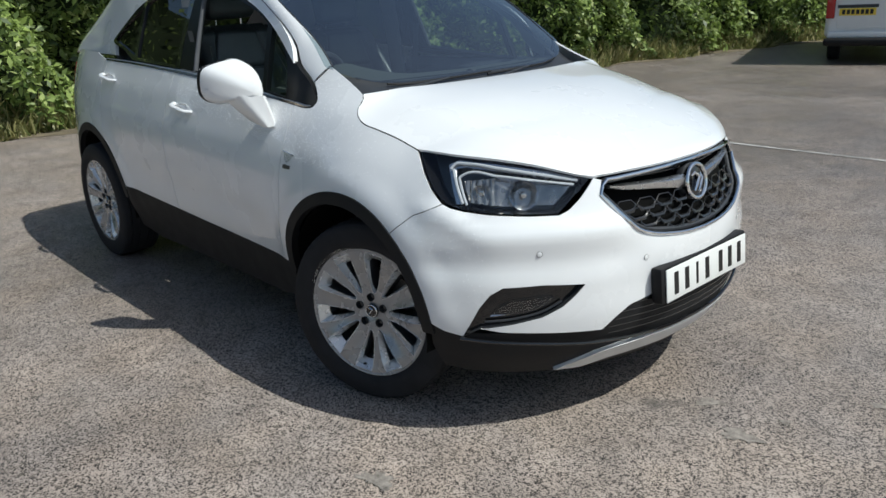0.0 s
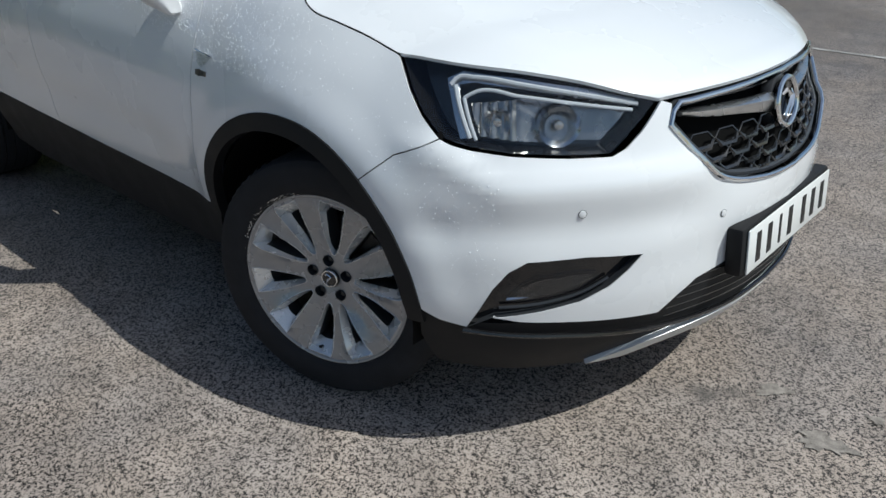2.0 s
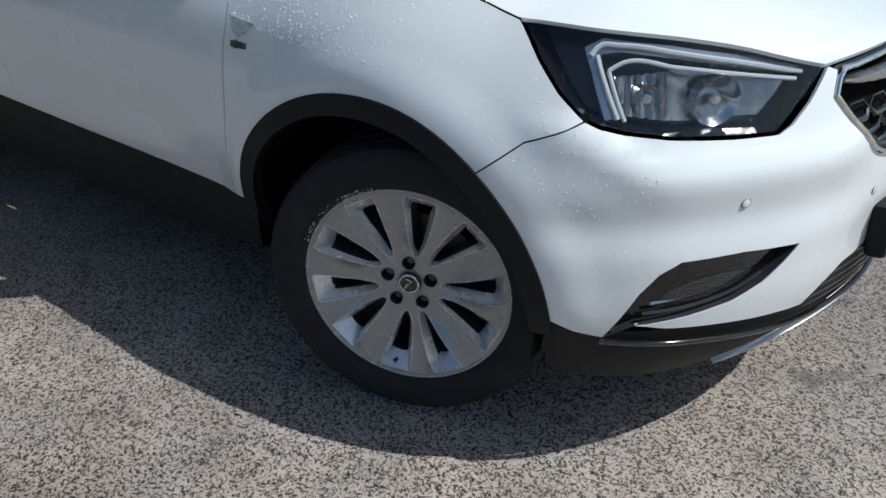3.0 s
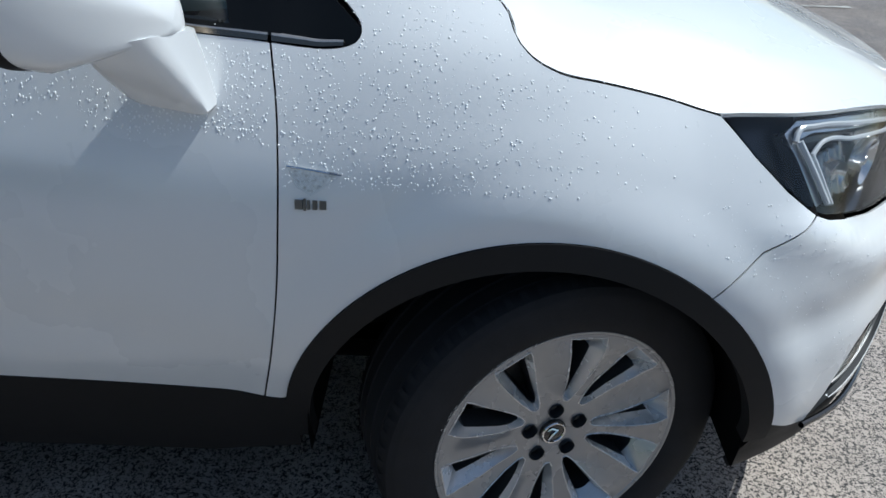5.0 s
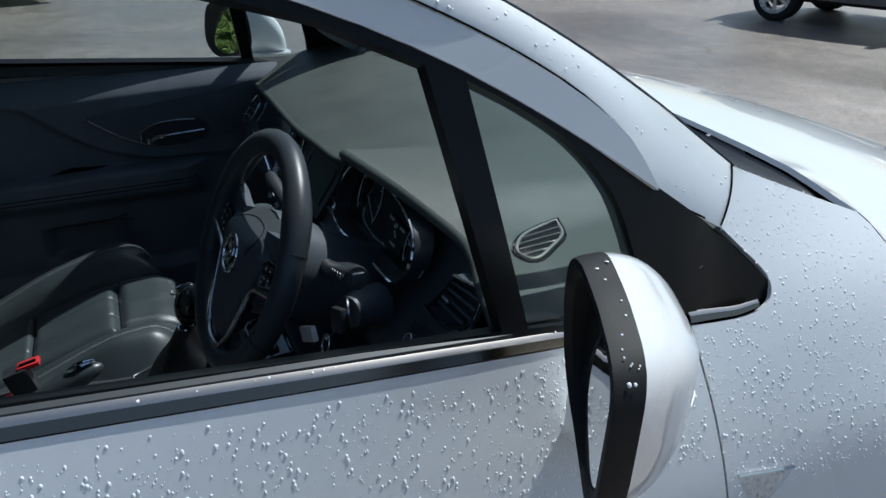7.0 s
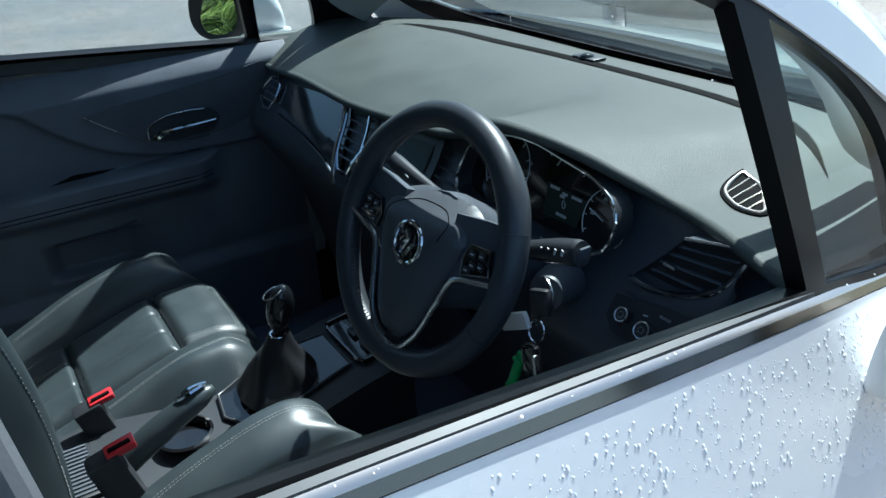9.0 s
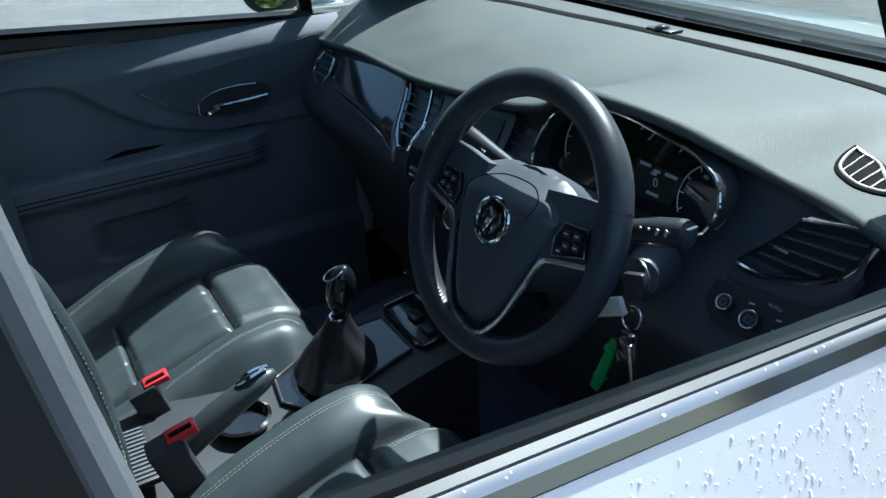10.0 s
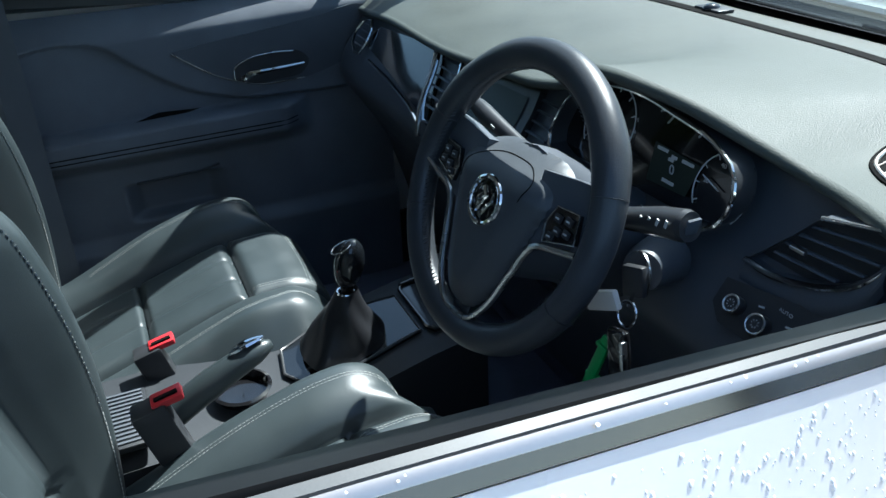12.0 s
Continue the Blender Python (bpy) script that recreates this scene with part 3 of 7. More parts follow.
# honeycomb cells
V, F = [], []
cell_w, cell_h = .086, .035
poly_in = inset(GR_FULL, .016)
for r in range(9):
    for c in range(-8, 9):
        cu, cz = (c + (.5 if r % 2 else 0)) * cell_w, .655 + r * cell_h * .78
        if cz > .785 or abs(cu) < .055 and cz > .715:
            continue
        if not inside(poly_in, np.array([[cu, cz]]))[0]:
            continue
        hexa = [(cu + cell_w * .5 * k, cz + cell_h * .5 * m) for k, m in ((-.95, 0), (-.55, .95), (.55, .95), (.95, 0), (.55, -.95), (-.55, -.95))]
        pts = [tuple(skin(np.array([u]), np.array([z]), -.020)[0]) for u, z in hexa]
        v, f = tube(pts, [.0036, .0024, .0024, .0036, .0072, .0072], 6, closed=True)
        f = [tuple(k + len(V) for k in q) for q in f]
        V += v
        F += f
one("honeycomb_mesh", (V, F), GRILLEGLOSS, grille)


def bar(us, zs, out, w, h):
    """A bar of changing height along the nose."""
    pts = [skin(np.array([u]), np.array([z]), out)[0] for u, z in zip(us, zs)]
    hs = h if hasattr(h, "__len__") else [h] * len(pts)
    V, F = [], []
    for p, q in zip(pts, hs):
        n = Vector((1, -.35 * p[1] / .4 * -1 * 0, 0))
        for dx, dz in ((0, -.5), (w * .8, -.42), (w, -.1), (w, .25), (w * .4, .5), (0, .5)):
            V.append((p[0] + dx, p[1], p[2] + dz * q))
    for i in range(len(pts) - 1):
        for k in range(6):
            F.append((i * 6 + k, i * 6 + (k + 1) % 6, i * 6 + 6 + (k + 1) % 6, i * 6 + 6 + k))
    F += [tuple(range(5, -1, -1)), tuple(range(len(pts) * 6 - 6, len(pts) * 6))]
    return V, F


for sgn in (1, -1):
    us = [sgn * u for u in (.045, .12, .20, .28, .36, .41)]
    one("grille_wing", bar(us, [.800, .808, .815, .820, .826, .832], -.030, .024, [.050, .040, .032, .026, .02, .014]), SATINCHROME, grille, "satin chrome wing bar")
    one("grille_slat", bar(us, [.846, .847, .848, .849, .850, .850], -.040, .018, [.012] * 6), GRILLEGLOSS, grille)


def round_badge(parent, c, nrm, up, r, back=GLOSSBLACK):
    """A round chrome emblem: ring, dark dish and plain raised shapes."""
    n, w = Vector(nrm).normalized(), Vector(up)
    a = w.cross(n).normalized()
    w = n.cross(a)
    m = Matrix((( *a, 0), (*w, 0), (*n, 0), (0, 0, 0, 1))).transposed()
    m.translation = c
    em = part("emblem", cyl(r * .96, r * .18, 32, bevel=r * .04), back, parent, "round chrome emblem", m)
    one("emblem_ring", tube([(r * math.cos(k * math.pi / 20), r * math.sin(k * math.pi / 20), r * .12) for k in range(40)], r * .12, 8, closed=True), CHROME, em)
    one("emblem_shape", join(tube([(-.35 * r, -.55 * r, .14 * r), (-.1 * r, -.1 * r, .2 * r), (.15 * r, .25 * r, .2 * r), (-.2 * r, .5 * r, .16 * r), (-.5 * r, .35 * r, .12 * r)], [r * .10, r * .15, r * .15, r * .12, r * .06], 7),
                             tube([(.1 * r, -.6 * r, .14 * r), (.3 * r, -.2 * r, .18 * r), (.55 * r, .1 * r, .16 * r), (.45 * r, .45 * r, .12 * r)], [r * .06, r * .12, r * .10, r * .05], 7)), CHROME, em)
    return em


part("emblem_mount", cyl(.064, .03, 32, (.795, 0, .792), Matrix.Rotation(radians(78), 4, "Y"), .006), SATINBLACK, grille)
round_badge(grille, (.818, 0, .795), (1, 0, .2), (0, 0, 1), .058)

# lower intake with slats, number plate on its plinth
intake = one("lower_intake", panel([(u, z - .004) for u, z in LOW_IN] + [(-u, z - .004) for u, z in LOW_IN[::-1] if u > 1e-6] + [(-.45, .33), (.45, .33)], skin_at(-.05), .03, 0), SATINBLACK, car, "black lower air intake")
for z in (.352, .376, .400, .424, .448):
    um = .44 - max(0, z - .375) * 1.05
    one("intake_slat", bar(np.linspace(-um, um, 22), [z] * 22, -.028, .024, .010), GRILLEGLOSS, intake)
plinth = part("plate_plinth", box((.045, .56, .125), (.862, 0, .50), Matrix.Rotation(radians(-5), 4, "Y"), .012), CLAD, car, "black plate plinth")
plate_m = pose(.889, 0, .500, 0, -5, 0)
plate = part("number_plate", box((.005, .522, .112), (0, 0, 0), None, .002), PLATEWHITE, car, "white number plate with black bars", plate_m)
for k, y in enumerate((-.205, -.140, -.075, -.010, .080, .145, .210)):
    part("plate_bar", box((.002, .024 if k != 2 else .012, .076), (.0032, y, 0)), PLATEINK, plate)

# headlamps
LAMP = [(.469, .869), (.60, .771), (.70, .773), (.83, .781), (.92, .791), (.965, .801), (.996, .811), (1.06, .850), (1.119, .897), (1.168, .944), (1.18, .955),
        (1.05, .951), (.92, .945), (.78, .934), (.66, .915), (.55, .889)]
DRL_A = [(1.0, .905), (.985, .918), (.93, .921), (.80, .909), (.65, .886), (.515, .862)]
DRL_B = [(.985, .905), (.955, .85), (.93, .806)]


def skin_line(pts, out, n=6):
    return [tuple(skin(np.array([u]), np.array([z]), out)[0]) for u, z in spline(pts, n)]


def headlamp(flip):
    fl = (lambda vf: mirrored(*vf)) if flip else (lambda vf: vf)
    lamp = one("headlamp", fl(panel(inset(LAMP, -.004), skin_at(-.075), .03, 0)), LAMPINNER, car, "clear headlamp with black housing")
    rim_pts = [tuple(skin(np.array([u]), np.array([z]), -.012)[0]) for u, z in refine(inset(LAMP, .001), .03)]
    deep = [tuple(skin(np.array([u]), np.array([z]), -.078)[0]) for u, z in refine(inset(LAMP, .001), .03)]
    n = len(rim_pts)
    one("housing_wall", fl((rim_pts + deep, [(i, (i + 1) % n, n + (i + 1) % n, n + i) for i in range(n)])), GLOSSBLACK, lamp)
    wing = [(.995, .880), (1.02, .915), (.97, .930), (.80, .918), (.62, .893), (.51, .868), (.53, .858), (.65, .879), (.80, .899), (.93, .910), (.975, .905), (.965, .875), (.935, .805), (.955, .802)]
    one("drl_backing", fl(panel(wing, skin_at(-.030), .02, .03)), SATINCHROME, lamp, "silver light blade")
    one("daytime_light", fl(tube(skin_line(DRL_A, -.022), .0052, 7)), LED, lamp, "white daytime light strip")
    one("daytime_light", fl(tube(skin_line(DRL_B, -.022), .0052, 7)), LED, lamp, "white daytime light strip")
    DA2 = [(.955, .882), (.93, .893), (.80, .886), (.66, .868), (.53, .850)]
    DB2 = [(.955, .882), (.935, .84), (.915, .802)]
    one("daytime_light", fl(tube(skin_line(DA2, -.024), .0042, 7)), LED, lamp, "white daytime light strip")
    one("daytime_light", fl(tube(skin_line(DB2, -.024), .0042, 7)), LED, lamp, "white daytime light strip")
    one("bezel", fl(panel([(.91, .805), (.94, .868), (.80, .876), (.60, .850), (.53, .845), (.60, .785), (.75, .787)], lambda u, z: skin(u, z, -.050 + .008 * np.abs(np.sin(u * 120)) * smooth(.80, .83, u) - .016 * np.sin(np.clip((.80 - u) / .24, 0, 1) * math.pi)), .006, .02)), FACET, lamp, "faceted lamp reflector")
    for uc, zc, r in ((.865, .832, .026), (.705, .822, .043)):
        c = Vector(skin(np.array([uc]), np.array([zc]), -.062)[0])
        ax = (Vector(skin(np.array([uc]), np.array([zc]), .0)[0]) - c).normalized()
        prof = [(r * k / 8, -.85 * r * (1 - (k / 8) ** 2)) for k in range(9)] + [(r * 1.08, .004), (r * 1.1, -.02)]
        v, f = lathe(prof, 28)
        rot = Vector((0, 1, 0)).rotation_difference(ax).to_matrix().to_4x4()
        v = [c + ax * .022 + (rot @ Vector(p)) for p in v]
        one("reflector", fl((v, f)), REFLECTOR, lamp, "chrome reflector bowl")
        rb = Vector((0, 0, 1)).rotation_difference(ax).to_matrix().to_4x4()
        b2 = cyl(.010, .02, 14, c + ax * .012, rb, .003)
        if flip:
            for vv in b2.verts:
                vv.co.y *= -1
        part("bulb", b2, SATINCHROME, lamp)
    lens = one("lamp_lens", fl(panel(LAMP, skin_at(-.004), .022, .004, gap=.003)), LENS, lamp, "clear lens")
    lens.visible_shadow = False


headlamp(False)
headlamp(True)

# fog lamps
for flip in (False, True):
    fl = (lambda vf: mirrored(*vf)) if flip else (lambda vf: vf)
    fog = one("fog_lamp", fl(panel(FOG + [(.90, .385)], skin_at(-.022), .02, .0)), GLOSSBLACK, car, "fog lamp in gloss black surround")
    wall0 = [tuple(skin(np.array([u]), np.array([z]), -.001)[0]) for u, z in refine(FOG, .03)]
    wall1 = [tuple(skin(np.array([u]), np.array([z]), -.024)[0]) for u, z in refine(FOG, .03)]
    n = len(wall0)
    one("fog_surround", fl((wall0 + wall1, [(i, (i + 1) % n, n + (i + 1) % n, n + i) for i in range(n)])), SATINBLACK, fog)
    FL = [(.835, .452), (.80, .488), (.76, .505), (.67, .512), (.625, .508), (.66, .482), (.72, .462)]
    one("fog_reflector", fl(panel(FL, lambda u, z: skin(u, z, -.016 - .02 * np.sin(np.clip((z - .45) / .07, 0, 1) * math.pi)), .012, .0)), REFLECTOR, fog)
    fl_lens = one("fog_lens", fl(panel(FL, skin_at(-.010), .02, .01)), LENS, fog, "clear fog lens")
    fl_lens.visible_shadow = False
    one("fog_blade", fl(tube(skin_line([(.85, .436), (.74, .447), (.66, .466), (.60, .495)], -.012), .004, 7)), SATINBLACK, fog)
    # parking sensors
    for u, z in ((.672, .657), (.30, .60)):
        p = Vector(skin(np.array([u]), np.array([z]), .001)[0])
        q = Vector(skin(np.array([u]), np.array([z]), .01)[0])
        if flip:
            p.y, q.y = -p.y, -q.y
        rot = Vector((0, 0, 1)).rotation_difference(q - p).to_matrix().to_4x4()
        part("parking_sensor", cyl(.0085, .0024, 18, p, rot, .001), PAINT, bumper, "round parking sensor")
        one("sensor_ring", tube([p + rot @ Vector((.0093 * math.cos(a), .0093 * math.sin(a), 0)) for a in np.linspace(0, 2 * math.pi, 18, endpoint=False)], .0005, 5, closed=True), SATINBLACK, bumper)

# fenders
FENDER = [(1.19, .70), (1.109, .767), (.996, .811), (1.06, .850), (1.119, .897), (1.168, .944), (1.18, .955)] \
    + spline([(1.18, .955), (1.279, .982), (1.384, 1.007), (1.456, 1.023), (1.496, 1.042), (1.52, 1.065), (1.534, 1.095), (1.545, 1.106)], 3)[1:] \
    + [(1.62, 1.135), (1.70, 1.168), (1.764, 1.195)] + spline([(1.812, 1.138), (1.782, 1.107), (1.765, 1.089), (1.757, 1.077), (1.7565, 1.066), (1.763, 1.057), (1.776, 1.0515), (1.800, 1.048), (1.84, 1.0497), (1.888, 1.0555)], 5) \
    + spline([(1.888, 1.0555), (1.877, .97), (1.874, .905), (1.876, .80), (1.884, .70), (1.905, .56), (1.935, .431)], 3)[1:] \
    + [(1.91, .429)] + arc(ARCH_F, .440, 169.5, 53, 34)
both("fender", panel(FENDER, skin, .013, .007, gap=.0016), PAINT, car, "white front wing")

# doors, rear quarters
FRONT_DOOR = spline([(1.888, 1.055), (1.877, .97), (1.874, .905), (1.876, .80), (1.884, .70), (1.905, .56), (1.935, .431)], 3) \
    + [(ux(x), sill_z(x)) for x in np.linspace(-.52, -1.48, 6)] + [(2.93, .70), (2.935, .9), (2.925, belt_z(-1.50))] + [(ux(x), belt_z(x)) for x in np.linspace(-1.5, -.5, 10)][1:]
REAR_DOOR = [(2.925, belt_z(-1.50)), (2.935, .9), (2.93, .70)] + [(ux(x), sill_z(x)) for x in np.linspace(-1.48, -2.06, 4)] \
    + arc(ARCH_R, .45, 14, 52, 10) + [(3.74, .85), (3.82, 1.0), (3.80, belt_z(-2.38))] + [(ux(x), belt_z(x)) for x in np.linspace(-2.38, -1.5, 8)][1:]
QUARTER = [(3.80, belt_z(-2.38)), (3.82, 1.0), (3.74, .85)] + arc(ARCH_R, .45, 52, 160, 30) + [(4.45, .52), (4.70, .70), (4.75, .74), (4.80, 1.10), (4.70, 1.20), (4.4, 1.205), (4.0, 1.20)]
doors = both("front_door", panel(FRONT_DOOR, skin, .018, .007, gap=.0016), PAINT, car, "white front door")
rear_doors = both("rear_door", panel(REAR_DOOR, skin, .03, .007, gap=.0016), PAINT, car, "white rear door")
both("rear_quarter", panel(QUARTER, skin, .03, .007, gap=.0016), PAINT, car, "white rear quarter panel")
umax = float(PLAN_LEN[-1])
REARB = [(4.45, .52), (4.70, .70), (4.75, .74), (umax, .74), (umax, .30), (4.5, .30), (4.32, .38)]
both("rear_bumper", panel(REARB, skin, .04, .02), PAINT, car)
both("tailgate", panel([(4.75, .745), (4.80, 1.10), (umax, 1.10), (umax, .745)], skin, .04, .02), PAINT, car)
both("tail_lamp", panel([(4.62, .90), (4.60, 1.12), (4.86, 1.12), (4.88, .93)], skin_at(.008), .03, .02), TAILRED, car, "red tail lamp")

# dark rubber behind the panel joints
def ribbon(pts, w, out):
    P = np.array(spline(pts, 4))
    t = np.gradient(P, axis=0)
    t /= np.linalg.norm(t, axis=1, keepdims=True)
    n = np.stack([-t[:, 1], t[:, 0]], 1) * w
    A, C = P + n, P - n
    V = np.vstack([skin(A[:, 0], A[:, 1], out), skin(C[:, 0], C[:, 1], out)])
    k = len(P)
    return V, [(i, i + 1, k + i + 1, k + i) for i in range(k - 1)]


for pts in ([(1.888, 1.052), (1.877, .97), (1.874, .905), (1.876, .80), (1.884, .70), (1.905, .56), (1.935, .425)],
            [(2.925, belt_z(-1.50)), (2.935, .9), (2.93, .70), (2.90, .46)],
            [(.99, .812), (1.109, .767), (1.20, .695)],
            [(3.80, belt_z(-2.38)), (3.82, 1.0), (3.74, .85), (3.68, .74)],
            [(1.764, 1.197), (1.812, 1.136)]):
    both("joint_seal", ribbon(pts, .012, -.0032), UNDER, car)
both("joint_seal", tube([(x, -y, z - .0052) for x, y, z in B_EDGE[:29]], .0042, 6), UNDER, car)
# wheel-arch and sill cladding
for c, a0, a1 in ((ARCH_F, 3.5, 186), (ARCH_R, 10, 168)):
    ro, ri = c[2] + .001, c[2] - .043
    both("arch_cladding", panel(arc(c, ro, a0, a1, 40) + arc(c, ri, a1, a0, 40), skin_at(.004), .018, .03), CLAD, car, "black wheel-arch cladding")

    def liner(s, t, c=c):
        a = radians(-8 + 196 * s)
        r = (c[2] - .040) * (1 - .97 * max(0, 3 * t - 2))
        return (c[0] + r * math.cos(a), -(.845 - .40 * min(1, 1.5 * t)), c[1] + r * math.sin(a))
    both("wheel_well", grid(28, 6, liner), UNDER, car)
SILL = [(ux(x), sill_z(x) + .002) for x in np.linspace(-.46, -2.10, 12)] + [(ux(-2.1), .27), (ux(-1.9), .235), (ux(-.65), .235), (ux(-.47), .27)]
both("sill_cladding", panel(SILL, skin_at(.002), .03, .03), CLAD, car, "black sill cladding")
for x0, x1, w in ((.58, -3.25, .48), (.60, .50, .60), (.50, .38, .64), (-.50, -2.08, .74), (-2.98, -3.25, .68)):
    part("floor_pan", box((x0 - x1, 2 * w, .05), ((x0 + x1) / 2, 0, .262 + .002 * w)), UNDER, car)

part("undertray", box((.26, 1.10, .02), (.49, 0, .44)), UNDER, car)

# glasshouse: black window frames, glass, white rails and pillars
DLO = [(-.335, 1.066), (-.40, 1.128), (-.503, 1.206), (-.62, 1.287), (-.75, 1.362), (-.9, 1.424), (-1.1, 1.478), (-1.46, 1.515)]
SEAM = [(-.394, 1.138), (-.503, 1.211), (-.53, 1.262), (-.57, 1.300), (-.64, 1.347), (-.70, 1.380), (-.82, 1.435), (-.95, 1.485), (-1.15, 1.528), (-1.4, 1.555)]


def top_z(x):
    return belt_z(x) + float(np.interp(x, [-2.4, -1.65, -1.52, -1.48, -1.0, -.8, -.47, -.40, -.36], [.012, .013, .015, .016, .016, .015, .012, .010, .008]))


FRAME_F = spline(DLO, 4) + [(-1.495, 1.30), (-1.50, top_z(-1.50))] + [(x, top_z(x)) for x in np.linspace(-1.4, -.40, 8)] + [(-.365, 1.052), (-.342, 1.056)]
QHOLE = spline([(-.530, 1.078), (-.540, 1.15), (-.562, 1.215), (-.60, 1.262), (-.655, 1.303), (-.712, 1.335)], 4) + [(-.677, 1.095)]
WHOLE = [(-.707, 1.098), (-.753, 1.352), (-.85, 1.396), (-1.0, 1.438), (-1.15, 1.468), (-1.388, 1.492), (-1.347, 1.146)]
frames = both("window_frame", panel(inset(FRAME_F, -.004), lambda x, z: house(x, z, .001 - .007 * smooth(-.62, -.46, x) - .014 * smooth(-.47, -.40, x)), .03, .022, holes=[QHOLE, WHOLE], flip=False), FRAMEBLACK, car, "gloss black front window frame")
for sgn in (0, 1):
    vf = panel(inset(QHOLE, -.004), lambda x, z: house(x, z, -.008), .05, .004, flip=False)
    if sgn:
        vf = mirrored(*vf)
    g = one("quarter_glass", vf, GLASS, car, "small fixed quarter window")
    g.visible_shadow = False
vf = panel(inset(WHOLE, -.004), lambda x, z: house(x, z, -.012), .06, .004, flip=False)
g = one("door_glass", mirrored(*vf), GLASS, car, "closed passenger window")
g.visible_shadow = False
FRAME_R = [(-1.506, top_z(-1.506)), (-1.50, 1.30), (-1.466, 1.515), (-1.7, 1.525), (-1.95, 1.50), (-2.15, 1.43), (-2.30, 1.35), (-2.45, 1.262), (-2.42, 1.245), (-2.25, 1.215), (-2.1, top_z(-2.1)), (-1.8, top_z(-1.8))]
RHOLE = [(-1.55, top_z(-1.55) + .012), (-1.52, 1.495), (-1.7, 1.505), (-1.93, 1.475), (-2.04, 1.445), (-2.04, top_z(-2.04) + .018)]
RHOLE2 = [(-2.08, top_z(-2.08) + .025), (-2.08, 1.43), (-2.27, 1.345), (-2.41, 1.264), (-2.25, 1.232)]
both("rear_window_frame", panel(FRAME_R, lambda x, z: house(x, z, .001), .04, .022, holes=[RHOLE, RHOLE2], flip=False), GLOSSBLACK, car, "gloss black rear window frame")
for hole in (RHOLE, RHOLE2):
    for g in both("rear_glass", panel(inset(hole, -.004), lambda x, z: house(x, z, -.008), .08, .004, flip=False), PRIVACY, car, "dark privacy glass"):
        g.visible_shadow = False
both("window_channel", tube([tuple(house(x, z, -.006)) for x, z in spline([(-1.345, 1.135), (-1.362, 1.25), (-1.377, 1.37), (-1.392, 1.485)], 5)], .011, 10), CHANNEL, car, "grey rubber window channel")
# painted door-frame band
BAND = spline(DLO[2:], 4) + [(-1.40, 1.553)] + spline(SEAM[1:], 4)[::-1]
both("door_frame", panel(BAND, lambda x, z: house(x, z, .004), .03, .02, gap=.001, flip=False), PAINT, car)
# bright waist strip in two facets
strip_x = np.linspace(-.362, -.4685, 12)


def strip_vf(xs):
    V, F = [], []
    for x in xs:
        zb, zt = belt_z(x) + .001 + .0055 * smooth(-.405, -.355, x), top_z(x) + .0055 * smooth(-.405, -.355, x)
        yb = -float(skin(np.array([ux(x)]), np.array([zb]))[0][1])
        w = (zt - zb) / .016
        o = yb + .002 * min(1, w)
        V += [(x, -yb + .006, zb - .003), (x, -o, zb - .0005), (x, -o + .006 * w, zb + .0095 * w), (x, -o + .0065 * w, zb + .0105 * w), (x, -o + .0135 * w, zb + .0150 * w), (x, -o + .016 * w, zb + .006 * w)]
    for i in range(len(xs) - 1):
        for k in range(5):
            a = i * 6 + k
            F.append((a, a + 6, a + 7, a + 1))
    return V, F


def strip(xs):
    """Bright upper facet; the lower one, its own piece, has a painted brown reflection."""
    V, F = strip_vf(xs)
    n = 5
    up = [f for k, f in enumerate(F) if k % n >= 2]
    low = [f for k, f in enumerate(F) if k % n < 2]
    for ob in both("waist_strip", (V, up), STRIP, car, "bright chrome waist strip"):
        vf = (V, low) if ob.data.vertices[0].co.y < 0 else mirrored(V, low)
        one("strip_facet", vf, STRIPREFLECT, ob, "lower chrome facet tinted brown as a reflection")


strip(strip_x)
strip(np.linspace(-.474, -1.50, 40))
strip(np.linspace(-1.506, -2.4, 24))
# door inner sill: rubber seal and padded ledge
V, F = [], []
for x in np.linspace(-.55, -1.47, 30):
    zb = belt_z(x)
    y = -float(skin(np.array([ux(x)]), np.array([zb]))[0][1])
    V += [(x, -y + .0105, zb + .010), (x, -y + .0125, zb + .0165), (x, -y + .019, zb + .0185), (x, -y + .023, zb + .014), (x, -y + .025, zb - .02)]
for i in range(29):
    F += [(i * 5 + k, i * 5 + 5 + k, i * 5 + 6 + k, i * 5 + 1 + k) for k in range(4)]
both("window_seal", (V, F), SEAL, car, "black rubber window seal")

# windscreen, A-pillars, roof
P2 = spline([(-.346, .687, 1.195), (-.45, .662, 1.275), (-.62, .637, 1.382), (-.80, .610, 1.470), (-1.08, .565, 1.568)], 6)


def screen(s, t):
    v = 2 * t - 1
    a = abs(v)
    k = np.linspace(0, 1, len(P2))
    e = np.array(P2)
    E = [np.interp(s, k, e[:, c]) for c in range(3)]
    mx = -.205 + (-1.0 + .205) * s
    w = a ** (7 - 4.7 * min(1, s / .4))
    mz = 1.113 + (1.612 - 1.113) * s + .055 * math.sin(math.pi * s)
    return (mx + (E[0] - .004 - mx) * w, -v * (E[1] - .010), mz + (E[2] - mz) * w)


ws = one("windscreen", grid(24, 40, screen), SCREENGLASS, car, "clear raked windscreen", angle=60)
ws.visible_shadow = False


def frit(s, t):
    p = Vector(screen(.014 * s, .06 + .88 * t))
    return (p.x - .003, p.y, p.z - .004)


one("screen_border", grid(4, 60, frit), FRAMEBLACK, ws, "black printed lower border", angle=60)


